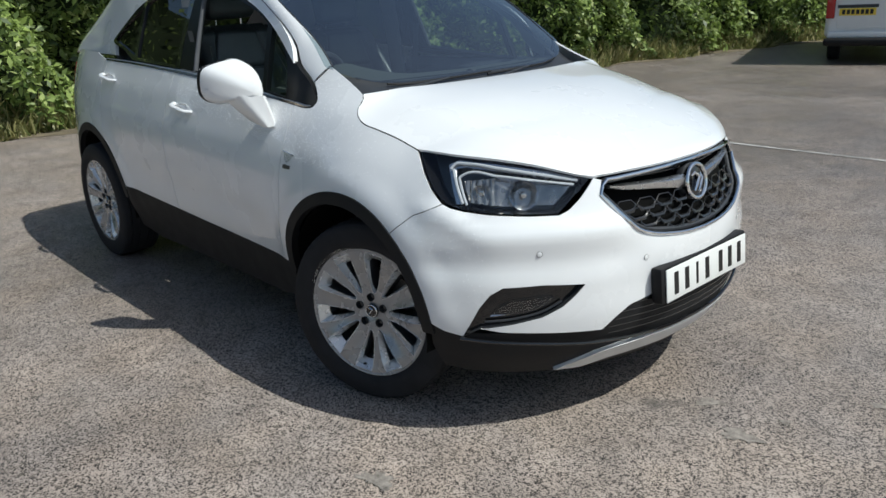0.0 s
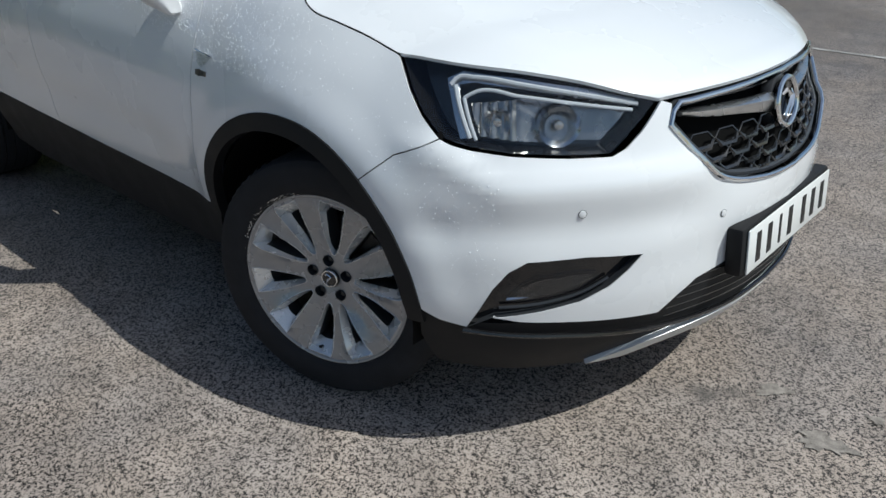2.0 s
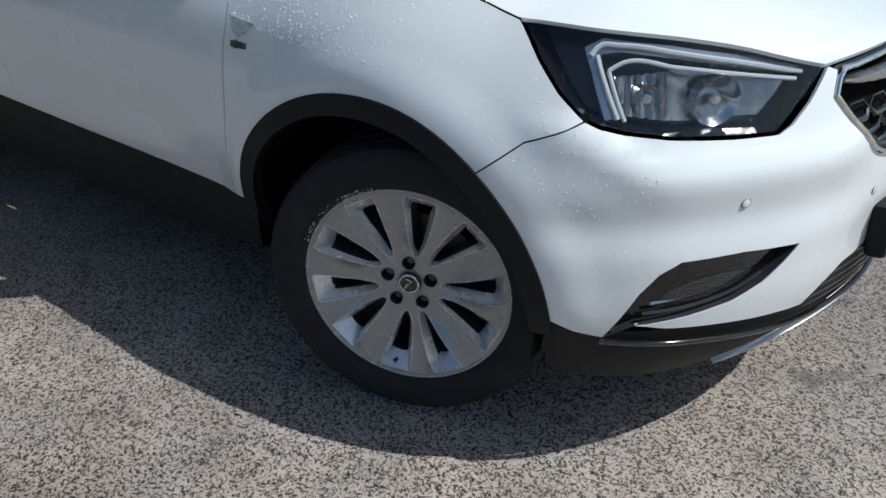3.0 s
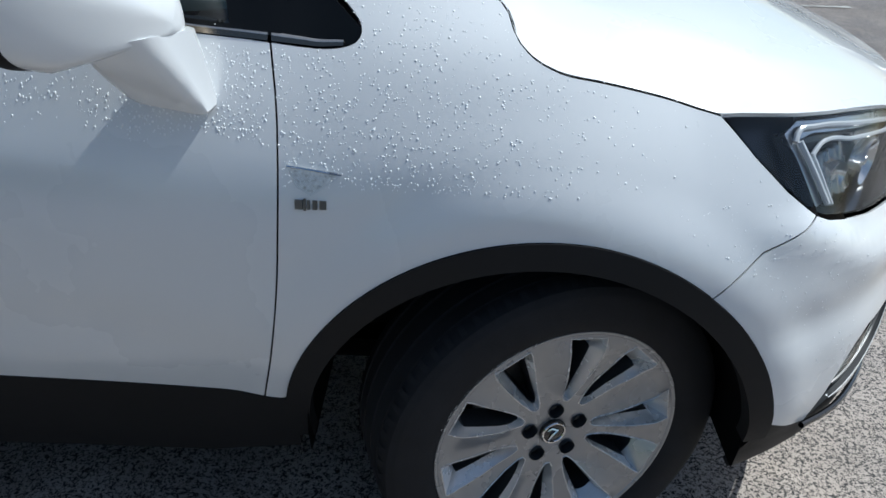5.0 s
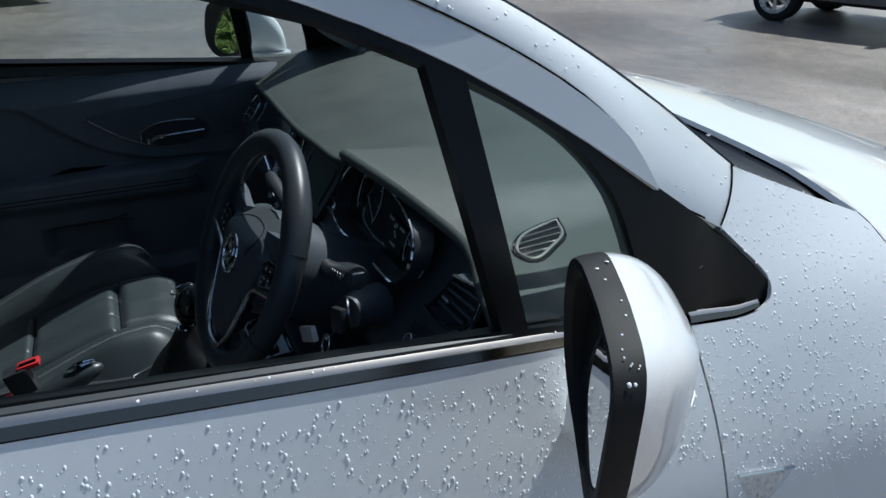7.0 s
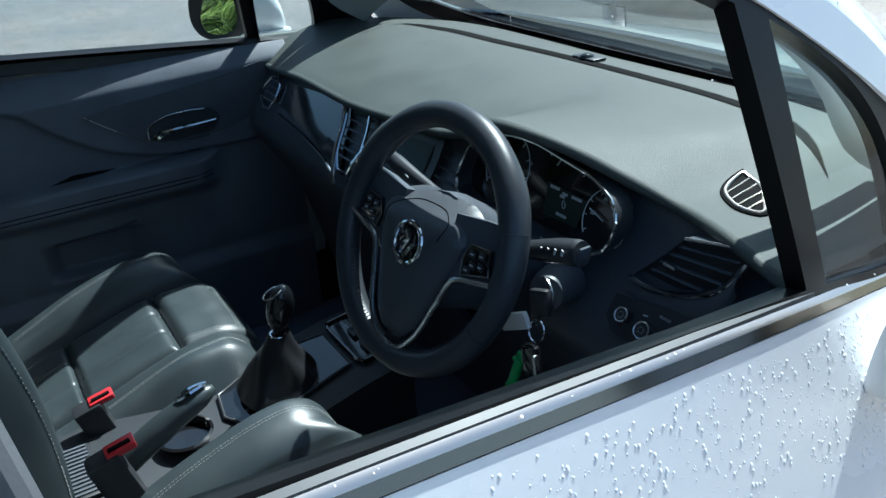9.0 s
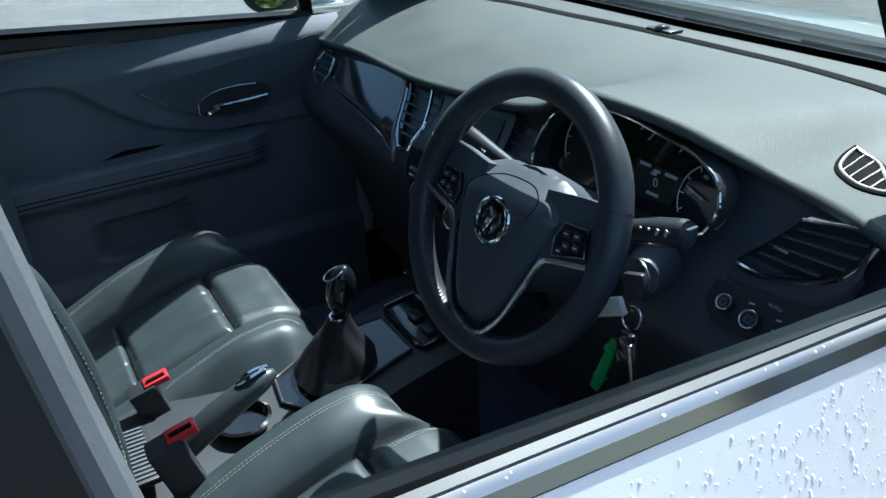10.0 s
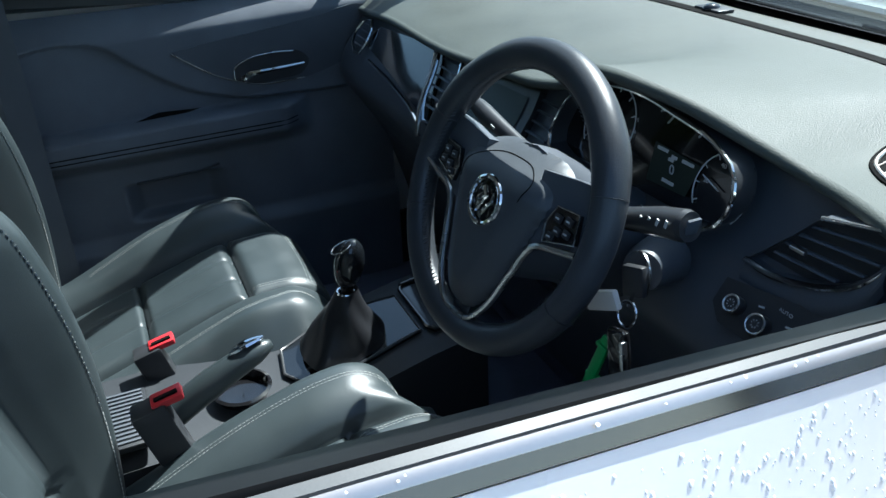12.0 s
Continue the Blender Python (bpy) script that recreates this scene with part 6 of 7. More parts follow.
# seats
def seat(y0, x_front, z0, back_x, low=0):
    st = new("seat")
    st.parent = car
    tagged(st, label="black leather seat with pale double stitching")
    W, Ln = .52, .54

    def cz(x, y):
        """Cushion height; x back from the front edge, y across from the middle."""
        a = abs(y)
        roll = math.sqrt(max(0, 1 - ((a - .196) / .076) ** 2)) if a > .122 else 0
        amp = .070 if low else .052
        if low * y > 0:
            amp = .040 * (1 - .5 * smooth(.12, .38, x))
        z = amp * roll * smooth(-.025, .095, x) * (1 - .35 * smooth(.26, .50, x)) - .045 * smooth(.200, .272, a)
        # the side rolls end behind the front pad
        xf = x - (.020 if low * y > 0 else .055) * smooth(.112, .165, a)
        z -= .085 * (1 - math.sqrt(1 - (1 - min(1, max(0, xf / .085))) ** 2)) + .018
        if a < .124:
            # upholstered fields with rounded edges, parted by sunk seams; three channels behind the front pad
            dx = min(abs(x - .155) / 1.0, abs(x - .335) / .6)
            edge = min(dx, (.124 - a) * .8)
            z += .030 * math.sqrt(1 - (1 - min(1, edge / .024)) ** 2) - .012
            if x > .155:
                dy = abs(a - .040)
                z += .0055 * (math.sqrt(1 - (1 - min(1, dy / .016)) ** 2) - 1)
        # the cushion falls towards the backrest
        z -= .165 * (x - .17 + math.sqrt((x - .17) ** 2 + .0016))
        return z0 + z

    def cushion(s, t):
        x = Ln * s - .0
        y = -W / 2 - .004 + (W + .008) * t
        return (x_front - x, y0 + y, float(cz(x, y)))
    top = grid(130, 150, cushion)
    c = one("cushion", top, LEATHER, st, "black leather cushion", angle=80)
    V, F = [], []
    pts = [cushion(0, t) for t in np.linspace(0, 1, 30)] + [cushion(s, 1) for s in np.linspace(0, 1, 30)[1:]] + [cushion(1, t) for t in np.linspace(1, 0, 30)[1:]] + [cushion(s, 0) for s in np.linspace(1, 0, 30)[1:-1]]
    n = len(pts)
    V = pts + [(p[0] - .01, y0 + (p[1] - y0) * .93, min(z0 - .10, p[2] - .02)) for p in pts] + [(p[0] - .03, y0 + (p[1] - y0) * .84, z0 - .24) for p in pts]
    F = [(r * n + i, r * n + (i + 1) % n, (r + 1) * n + (i + 1) % n, (r + 1) * n + i) for r in range(2) for i in range(n)]
    one("cushion_side", (V, F), LEATHER, st, angle=60)

    def stitched(path, gap=.0026, along=0.0):
        """Two rows of short stitches along a line on the cushion."""
        P = np.array(spline(path, 10))
        s = np.r_[0, np.cumsum(np.linalg.norm(np.diff(P, axis=0), axis=1))]
        vs, fs = [], []
        for off, lon in ((-gap, -along), (gap, along)):
            for d in np.arange(0, s[-1], .0056):
                q = []
                for e in (d, d + .0038):
                    x, y = np.interp(e, s, P[:, 0]) + lon, np.interp(e, s, P[:, 1])
                    q.append((x_front - x, y0 + y + off, float(cz(x, y + off)) + .0006))
                k = len(vs)
                v, f = tube(q, .00045, 3)
                vs += v
                fs += [tuple(i + k for i in g) for g in f]
        tagged(one("stitching", (vs, fs), THREAD, st), kind="stuff")
    for sg in (-1, 1):
        stitched([(.42, sg * .176), (.3, sg * .182), (.18, sg * .184), (.10, sg * .180), (.050, sg * .168)])
        stitched([(.150, sg * .098), (.10, sg * .100), (.05, sg * .104), (.015, sg * .110)])
    stitched([(.040, -.105), (.034, -.05), (.032, 0), (.034, .05), (.040, .105)], .0, .0030)
    # backrest, leaning back
    H, lean = .74, radians(12)

    def back(s, t):
        y = -.25 + .5 * t
        a = abs(y)
        bol = smooth(.12, .195, a) - smooth(.205, .252, a) * 1.25
        w = 1 - .22 * smooth(.72, 1.0, s)
        d = .110 * bol * (1 - smooth(.56, .95, s)) * (.30 + .70 * math.sin(math.pi * s)) + .012 * math.cos(min(a, .13) / .13 * math.pi / 2)
        if a < .15:
            for g in (.20, .44, .70):
                d -= .010 * math.exp(-((s - g) / .010) ** 2)
        d -= .012 * math.exp(-((a - .140) / .006) ** 2)
        d -= .05 * smooth(.93, 1.0, s) + .04 * smooth(.235, .25, a)
        x = back_x - H * s * math.sin(lean) + d * math.cos(lean) - .02
        return (x, y0 + y * w, z0 - .12 + H * s * math.cos(lean) + d * math.sin(lean))
    one("backrest", grid(80, 80, back), LEATHER, st, "black leather backrest", angle=80)

    pts = [back(s, 0) for s in np.linspace(0, 1, 30)] + [back(1, t) for t in np.linspace(0, 1, 24)[1:]] + [back(s, 1) for s in np.linspace(1, 0, 30)[1:]]
    n = len(pts)
    V = pts + [(back_x - .10 - (p[2] - z0) * math.tan(lean), y0 + (p[1] - y0) * .92, p[2] - .005) for p in pts]
    F = [(i, i + 1, n + i + 1, n + i) for i in range(n - 1)] + [tuple(range(2 * n - 1, n - 1, -1))]
    one("backrest_side", (V, F), LEATHER, st, angle=60)
    vs, fs = [], []
    for sg in (0, 1):
        for d in np.arange(.06, .86, .0098):
            t = .135 if sg == 0 else .865
            v, f = tube([tuple(Vector(back(d, t)) + Vector((.0008, 0, .0004))), tuple(Vector(back(d + .0058, t)) + Vector((.0008, 0, .0004)))], .0008, 3)
            k = len(vs)
            vs += v
            fs += [tuple(i + k for i in g) for g in f]
    tagged(one("stitching", (vs, fs), THREAD, st), kind="stuff")
    top_c = Vector(back(1.0, .5))
    part("headrest", box((.10, .27, .19), top_c + Vector((-.03, 0, .12)), Matrix.Rotation(radians(-12), 4, "Y"), .04, 4), LEATHER, st, "padded headrest")
    for y in (-.07, .07):
        part("headrest_post", cyl(.006, .12, 10, top_c + Vector((-.03, y, .0))), CHROME, st)
    part("seat_base", box((.42, .42, .16), (x_front - .25, y0, z0 - .30), None, .02), TRIM, st)


seat(-.400, -.915, .735, -1.362)
seat(.315, -.945, .674, -1.440, low=-1)

# centre console
con = one("centre_console", join(
    grid(30, 12, lambda s, t: (-.78 - .72 * s, -.115 + .23 * t, .690 - .055 * smooth(0, .45, s) - .010 * abs(2 * t - 1) ** 4)),
    grid(30, 3, lambda s, t: (-.78 - .72 * s, -.115 - .01 * t, .680 - .055 * float(smooth(0, .45, s)) - .30 * t)),
    grid(30, 3, lambda s, t: (-.78 - .72 * s, .115 + .01 * t, .680 - .055 * float(smooth(0, .45, s)) - .30 * t))), CONSOLE, car, "dark centre console", angle=50)
gl_p = [(-.875, -.062), (-.875, .052), (-.93, .070), (-1.03, .070), (-1.085, .045), (-1.095, -.020), (-1.07, -.062), (-.98, -.070)]


def con_z(x):
    return .690 - .055 * float(smooth(0, .45, (-.78 - x) / .72))


plate_g = one("gear_surround", panel(gl_p, lambda x, y: np.stack([x, y, np.array([con_z(v) + .006 for v in np.atleast_1d(x)])], -1), .03, .02, flip=False), PIANO, con, "black gear surround")
one("surround_edge", tube([(x, y, con_z(x) + .006) for x, y in refine(gl_p, .02)], .0026, 6, closed=True), SATINBLACK, plate_g)

pk = [(-.795, -.075), (-.795, .075), (-.855, .075), (-.862, .060), (-.862, -.060), (-.855, -.075)]
tray = one("console_tray", panel(pk, lambda x, y: np.stack([x, y, np.array([con_z(v) + .003 for v in np.atleast_1d(x)])], -1), .03, .012, flip=False), PIANO, con, "gloss black console tray")
one("tray_edge", tube([(x, y, con_z(x) + .005) for x, y in refine(pk, .02)], .0045, 8, closed=True), GLOSSBLACK, tray)
part("tray_button", box((.022, .030, .008), (-.828, -.038, con_z(-.828) + .006), None, .003), SATINBLACK, tray)
part("tray_button", box((.022, .030, .008), (-.828, .010, con_z(-.828) + .006), None, .003), SATINBLACK, tray)


def boot(s, t):
    a = 2 * math.pi * t
    k = (1 - s) ** 1.2
    fold = 1 + .10 * math.sin(5 * a + 6 * s) * s * (1 - s) * 3
    rx, ry = (.018 + .058 * k) * fold, (.016 + .042 * k) * fold
    cx = -.985 + .010 * s
    sq = max(abs(math.cos(a)), abs(math.sin(a))) ** (-.55 * (1 - s))
    return (cx + rx * math.cos(a) * sq, -.006 + ry * math.sin(a) * sq, .655 + .105 * s + .006 * math.sin(3 * a) * s * (1 - s) * 4)


gear = one("gear_lever", grid(18, 40, boot), GAITER, car, "gear lever with leather gaiter and black knob", angle=70)
b2 = bmesh.new()
bmesh.ops.create_uvsphere(b2, u_segments=24, v_segments=16, radius=.5, matrix=pose(-.968, -.010, .806, 0, 14, 0) @ Matrix.Diagonal((.048, .043, .086, 1)))
part("knob", b2, PIANO, gear, "black gear knob")
one("knob_neck", tube([(-.977, -.008, .752), (-.973, -.009, .775), (-.970, -.010, .795)], [.011, .012, .017], 16), GLOSSBLACK, gear)
one("neck_ring", tube([(-.978 + .0135 * math.cos(a), -.008 + .0135 * math.sin(a), .757) for a in np.linspace(0, 2 * math.pi, 20, endpoint=False)], .0022, 6, closed=True), CHROME, gear)
one("knob_cap", tube([Vector((-.978, -.010, .838)) + Vector((.016 * math.cos(a), .013 * math.sin(a), .006 * math.cos(a))) for a in np.linspace(0, 2 * math.pi, 20, endpoint=False)], .0014, 5, closed=True), SATINCHROME, gear)
hb = one("handbrake", tube(spline([(-1.290, -.118, .690), (-1.25, -.119, .716), (-1.20, -.120, .745), (-1.15, -.120, .768), (-1.122, -.120, .778)], 4), [.021] * 9 + [.020, .0195, .019, .0185, .0175, .016, .012, .006], 14), LEATHER, car, "black handbrake lever", angle=70)
one("handbrake_insert", tube(spline([(-1.180, -.120, .778), (-1.155, -.120, .788), (-1.132, -.120, .792)], 3), [.003, .007, .0085, .009, .008, .006, .003], 8, flat=.5), CHROME, hb, "chrome inset")
one("cup_holder", ([(-1.165 + r * math.cos(a), -.035 + r * math.sin(a), z) for r, z in ((.046, .653), (.041, .655), (.039, .640), (0.001, .638)) for a in np.linspace(0, 2 * math.pi, 28, endpoint=False)], [(k * 28 + i, k * 28 + (i + 1) % 28, (k + 1) * 28 + (i + 1) % 28, (k + 1) * 28 + i) for k in range(3) for i in range(28)]), GLOSSBLACK, con, "round cup holder")
cov = part("sliding_cover", box((.13, .13, .012), (-1.365, -.040, .655), None, .004), SATINBLACK, con, "ribbed sliding cover")
for k in range(13):
    part("cover_rib", box((.118, .0045, .004), (-1.365, -.096 + .0094 * k, .662), None, .001), TRIM, cov)
for x, y, z, ang in ((-1.262, -.180, .785, -14), (-1.254, .088, .692, -14)):
    bk = part("seat_belt_buckle", box((.046, .036, .115), (x - .020, y, z - .063), Matrix.Rotation(radians(ang), 4, "Y"), .006), SATINBLACK, car, "belt buckle with red button")
    part("buckle_button", box((.040, .026, .010), (x - .008, y, z - .003), Matrix.Rotation(radians(ang + 2), 4, "Y"), .002), RED, bk, "red release button")
    part("buckle_slot", box((.030, .006, .004), (x - .009, y - .004, z + .003), Matrix.Rotation(radians(ang + 2), 4, "Y")), UNDER, bk)

# passenger door lining
CURVE_X = [-1.55, -1.43, -1.311, -1.24, -1.184, -1.086, -1.0, -.83, -.60]
CURVE_Z = [1.000, 1.015, 1.029, 1.016, .971, .907, .878, .864, .864]


def shoulder_z(x):
    return 1.052 - .045 * (-.62 - x)


def lining_y(x, z):
    cz = float(crom(CURVE_X, CURVE_Z, x))
    y = .708
    y -= .013 * float(smooth(-.004, .005, z - cz))
    y += .050 * float(np.clip((z - shoulder_z(x)) / (1.10 - shoulder_z(x)), 0, 1)) ** 1.2
    za = .838 + .02 * (x + 1.4)
    arm = float(smooth(.752, .800, z)) * (1 - float(smooth(za, za + .016, z)))
    arm *= float(smooth(-1.50, -1.40, x)) * (1 - float(smooth(-.90, -.81, x)))
    y -= .052 * arm
    pocket = float(smooth(.615, .635, z)) * (1 - float(smooth(.704, .712, z))) * float(smooth(-1.27, -1.22, x)) * (1 - float(smooth(-1.08, -1.03, x)))
    y += .034 * pocket
    y -= .024 * (1 - float(smooth(.56, .60, z)))
    return y


def lining(s, t):
    x, z = -1.55 + .93 * s, .32 + .765 * t
    return (x, lining_y(x, z), z)


lin = one("door_lining", grid(150, 200, lining), TRIMSOFT, doors[1], "dark moulded door lining", angle=60)
one("door_ledge", grid(30, 6, lambda s, t: (-1.55 + .98 * s, .742 + .020 * t, 1.086 + .022 * t + .006 * math.sin(math.pi * t) + .027 * (1 - s) - .012)), LEDGE, lin, "padded window ledge")
DT = [(-1.11, .992), (-1.03, 1.004), (-.95, 1.012), (-.80, 1.030), (-.665, 1.040), (-.655, .955), (-.72, .930), (-.83, .900), (-.94, .902), (-1.02, .930), (-1.07, .962)]
LY = lambda o: (lambda x, z: np.stack([np.atleast_1d(x), np.array([lining_y(a, b) for a, b in zip(np.atleast_1d(x), np.atleast_1d(z))]) - o, np.atleast_1d(z)], -1))
one("door_decor", panel([tuple(p) for p in spline(DT + DT[:1], 3)[:-1]], LY(.003), .02, .003, flip=False), TRIM, lin, "dark glossy door insert")
one("decor_edge", tube([tuple(LY(.004)(x, z)[0]) for x, z in spline(DT[7:] + DT[:1], 4)], .0012, 5), SATINCHROME, lin)
one("handle_recess", panel([tuple(p) for p in spline([(-.985, .915), (-.985, .940), (-.955, .958), (-.90, .966), (-.835, .962), (-.815, .940), (-.83, .915), (-.89, .905), (-.955, .903), (-.985, .915)], 3)[:-1]], LY(.0045), .012, .002, flip=False), SATINBLACK, lin)
one("recess_edge", tube([tuple(LY(.006)(x, z)[0]) for x, z in spline([(-.985, .915), (-.985, .940), (-.955, .958), (-.90, .966), (-.85, .964)], 4)], .0016, 6), SATINCHROME, lin)
one("door_pull", tube([tuple(LY(o)(x, z)[0]) for x, z, o in ((-.968, .918, .010), (-.955, .930, .020), (-.93, .934, .026), (-.88, .936, .026), (-.832, .938, .022))], [.009, .008, .0055, .005, .004], 8), CHROME, lin, "chrome door pull")
one("pocket_edge", tube([tuple(LY(.002)(x, z)[0]) for x, z in ((-1.235, .712), (-1.18, .714), (-1.10, .716), (-1.05, .725))], .003, 6), SATINBLACK, lin)
for dz in (0, .010):
    one("armrest_seam", tube([tuple(LY(.001)(x, .812 - dz + .012 * (x + 1.4))[0]) for x in np.linspace(-1.42, -.86, 24)], .0011, 4), UNDER, lin)
one("pull_cup", panel([(-1.21, .862), (-1.10, .866), (-1.07, .872), (-1.16, .876)], lambda x, z: np.stack([x, 0 * x + .676, z], -1), .02, 0, flip=False), UNDER, lin)
# driver's door lining and sill
one("door_lining", grid(40, 40, lambda s, t: (-1.55 + .93 * s, -.735 + .012 * float(smooth(.6, 1.0, t)), .32 + (belt_z(-1.55 + .93 * s) - .002 - .32) * t)), TRIMSOFT, doors[0], "dark door lining", angle=60)


def ledge_r(s, t):
    x = -1.55 + 1.0 * s
    zb = belt_z(x)
    y = float(skin(np.array([ux(x)]), np.array([zb]))[0][1])
    return (x, y + .030 + .024 * t, zb + .006 + .006 * math.sin(math.pi * min(1, t * 1.15)) - .008 * t ** 3)


one("door_ledge", grid(40, 12, ledge_r), LEDGE, doors[0], "dark padded window ledge", angle=60)

# pillar trims, headliner, floor, rear bench
for flip in (False, True):
    vf = grid(30, 6, pillar_in)
    one("pillar_trim", mirrored(*vf) if flip else vf, PILLARTRIM, car, "grey pillar trim", angle=60)
one("headliner", grid(24, 24, lambda s, t: (lambda p: (p[0] - .03, p[1] * .97, p[2] - .035))(roof(s, t))), HEADLINER, car, "pale headliner", angle=60)
for sg in (-1, 1):
    part("b_pillar_trim", box((.12, .03, 1.15), (-1.575, sg * .675, .98), Matrix.Rotation(radians(8 * sg), 4, "X"), .012), PILLARTRIM, car, "grey pillar trim")
    one("seat_belt", grid(12, 1, lambda s, t: (-1.44 + .05 * t, sg * (.60 + .10 * (1 - s)), 1.32 - .85 * s)), TRIM, car, "dark seat belt")
one("carpet", grid(10, 10, lambda s, t: (-.50 - 2.3 * s, -.70 + 1.4 * t, .345)), CARPET, car, "dark carpet")
one("bulkhead", grid(6, 6, lambda s, t: (-.50 - .06 * s, -.72 + 1.44 * t, .34 + .72 * s)), CARPET, car)
part("rear_bench", box((.50, 1.25, .22), (-2.15, 0, .62), None, .05, 3), LEATHER, car, "black leather rear bench")
part("rear_backrest", box((.16, 1.25, .62), (-2.50, 0, .98), Matrix.Rotation(radians(-20), 4, "Y"), .05, 3), LEATHER, car, "black leather rear backrest")
part("load_cover", box((.60, 1.2, .03), (-2.90, 0, 1.08), None, .01), TRIM, car)
im = part("interior_mirror", box((.03, .24, .065), (-.80, 0, 1.50), Matrix.Rotation(radians(-15), 4, "Y"), .012, 3), SATINBLACK, car, "black interior mirror")
part("mirror_stem", cyl(.008, .09, 10, (-.76, 0, 1.535), Matrix.Rotation(radians(50), 4, "Y")), SATINBLACK, im)

# ---- hedge, verge, parked vehicles, rain drops ----
def leaf_mat(name, dark, light, dry=None):
    m, nt, b = node_mat(name)
    N, Lk = nt.nodes, nt.links
    g = N.new("ShaderNodeNewGeometry")
    r = N.new("ShaderNodeValToRGB")
    r.color_ramp.elements[0].color = (*dark, 1)
    r.color_ramp.elements[1].color = (*light, 1)
    if dry:
        e = r.color_ramp.elements.new(.9)
        e.color = (*light, 1)
        r.color_ramp.elements[-1].color = (*dry, 1)
    Lk.new(g.outputs["Random Per Island"], r.inputs["Fac"])
    n = N.new("ShaderNodeTexNoise")
    n.inputs["Scale"].default_value = 1.3
    tc = N.new("ShaderNodeTexCoord")
    Lk.new(tc.outputs["Object"], n.inputs["Vector"])
    mr = N.new("ShaderNodeMapRange")
    mr.inputs["To Min"].default_value, mr.inputs["To Max"].default_value = .65, 1.35
    Lk.new(n.outputs["Fac"], mr.inputs["Value"])
    vm = N.new("ShaderNodeVectorMath")
    vm.operation = "SCALE"
    Lk.new(r.outputs["Color"], vm.inputs[0])
    Lk.new(mr.outputs[0], vm.inputs["Scale"])
    Lk.new(vm.outputs[0], b.inputs["Base Color"])
    b.inputs["Roughness"].default_value = .5
    tl = N.new("ShaderNodeBsdfTranslucent")
    Lk.new(vm.outputs[0], tl.inputs[0])
    mx = N.new("ShaderNodeMixShader")
    mx.inputs[0].default_value = .35
    Lk.new(b.outputs[0], mx.inputs[1])
    Lk.new(tl.outputs[0], mx.inputs[2])
    Lk.new(mx.outputs[0], N["Material Output"].inputs[0])
    return m


LEAF = leaf_mat("hedge_leaf", (.044, .082, .016), (.32, .42, .11), (.52, .56, .26))
GRASS = leaf_mat("verge_grass", (.09, .13, .03), (.36, .33, .14), (.55, .46, .26))
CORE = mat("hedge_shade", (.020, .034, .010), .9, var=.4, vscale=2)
HEDGE = [(-9.6, -26), (-9.3, -12), (-8.75, 0), (-7.9, 5.5), (-7.0, 10.6), (-6.1, 15.5), (-4.2, 24), (-1.0, 36)]


def hedge_at(s):
    P = np.array(HEDGE)
    d = np.r_[0, np.cumsum(np.linalg.norm(np.diff(P, axis=0), axis=1))]
    return crom(d, P, s), d[-1]


rng = np.random.default_rng(7)
_, HLEN = hedge_at(np.array([0.0]))


def bulge(s, z):
    """How far the hedge stands out at height z."""
    return .45 * np.sin(s * 1.9) * np.sin(z * 1.7 + s * .6) + .3 * np.sin(s * 4.3 + 2 * z) + .45 - 1.1 * smooth(.3, 3.6, z)


# dark sheet behind the leaves, coloured as the shade inside the hedge
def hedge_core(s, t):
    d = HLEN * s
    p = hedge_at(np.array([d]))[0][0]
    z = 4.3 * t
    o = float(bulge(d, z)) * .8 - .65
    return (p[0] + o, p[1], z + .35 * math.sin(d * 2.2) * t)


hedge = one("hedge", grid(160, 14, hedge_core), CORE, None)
tagged(hedge, "dark shade sheet inside the dense green bramble and shrub hedge along the tarmac", "hedge", kind="stuff")
N_L = 64000
near = rng.random(N_L) < .72
s_l = np.where(near, HLEN * (.40 + .36 * rng.random(N_L)), HLEN * rng.random(N_L))
z_l = np.where(near, 2.6 * rng.random(N_L) ** .8, 4.5 * rng.random(N_L))
c_l = hedge_at(s_l)[0]
clump = np.sin(s_l * 9.1) * np.sin(z_l * 8.3 + s_l * 3.1)
x_l = c_l[:, 0] + bulge(s_l, z_l) + .16 * clump - rng.random(N_L) ** 2 * .5
V = np.zeros((N_L, 4, 3))
ang = rng.normal(0, 1, (N_L, 3))
ang[:, 0] += 1.0
ang[:, 1] += .3
ang[:, 2] += 1.1
ang /= np.linalg.norm(ang, axis=1, keepdims=True)
tmp = rng.normal(0, 1, (N_L, 3))
ua = np.cross(ang, tmp)
ua /= np.linalg.norm(ua, axis=1, keepdims=True)
vb = np.cross(ang, ua)
sz = (.035 + .055 * rng.random(N_L))[:, None]
cen = np.stack([x_l, c_l[:, 1], z_l + .05], 1)
V[:, 0], V[:, 1], V[:, 2], V[:, 3] = cen - ua * sz, cen - vb * sz * .42 + ang * sz * .12, cen + ua * sz, cen + vb * sz * .42 + ang * sz * .12
Fq = np.arange(N_L * 4).reshape(-1, 4)
lv = one("hedge_leaves", (V.reshape(-1, 3), Fq), LEAF, None)
tagged(lv, "small mixed green leaves of the hedge", "foliage", kind="stuff")
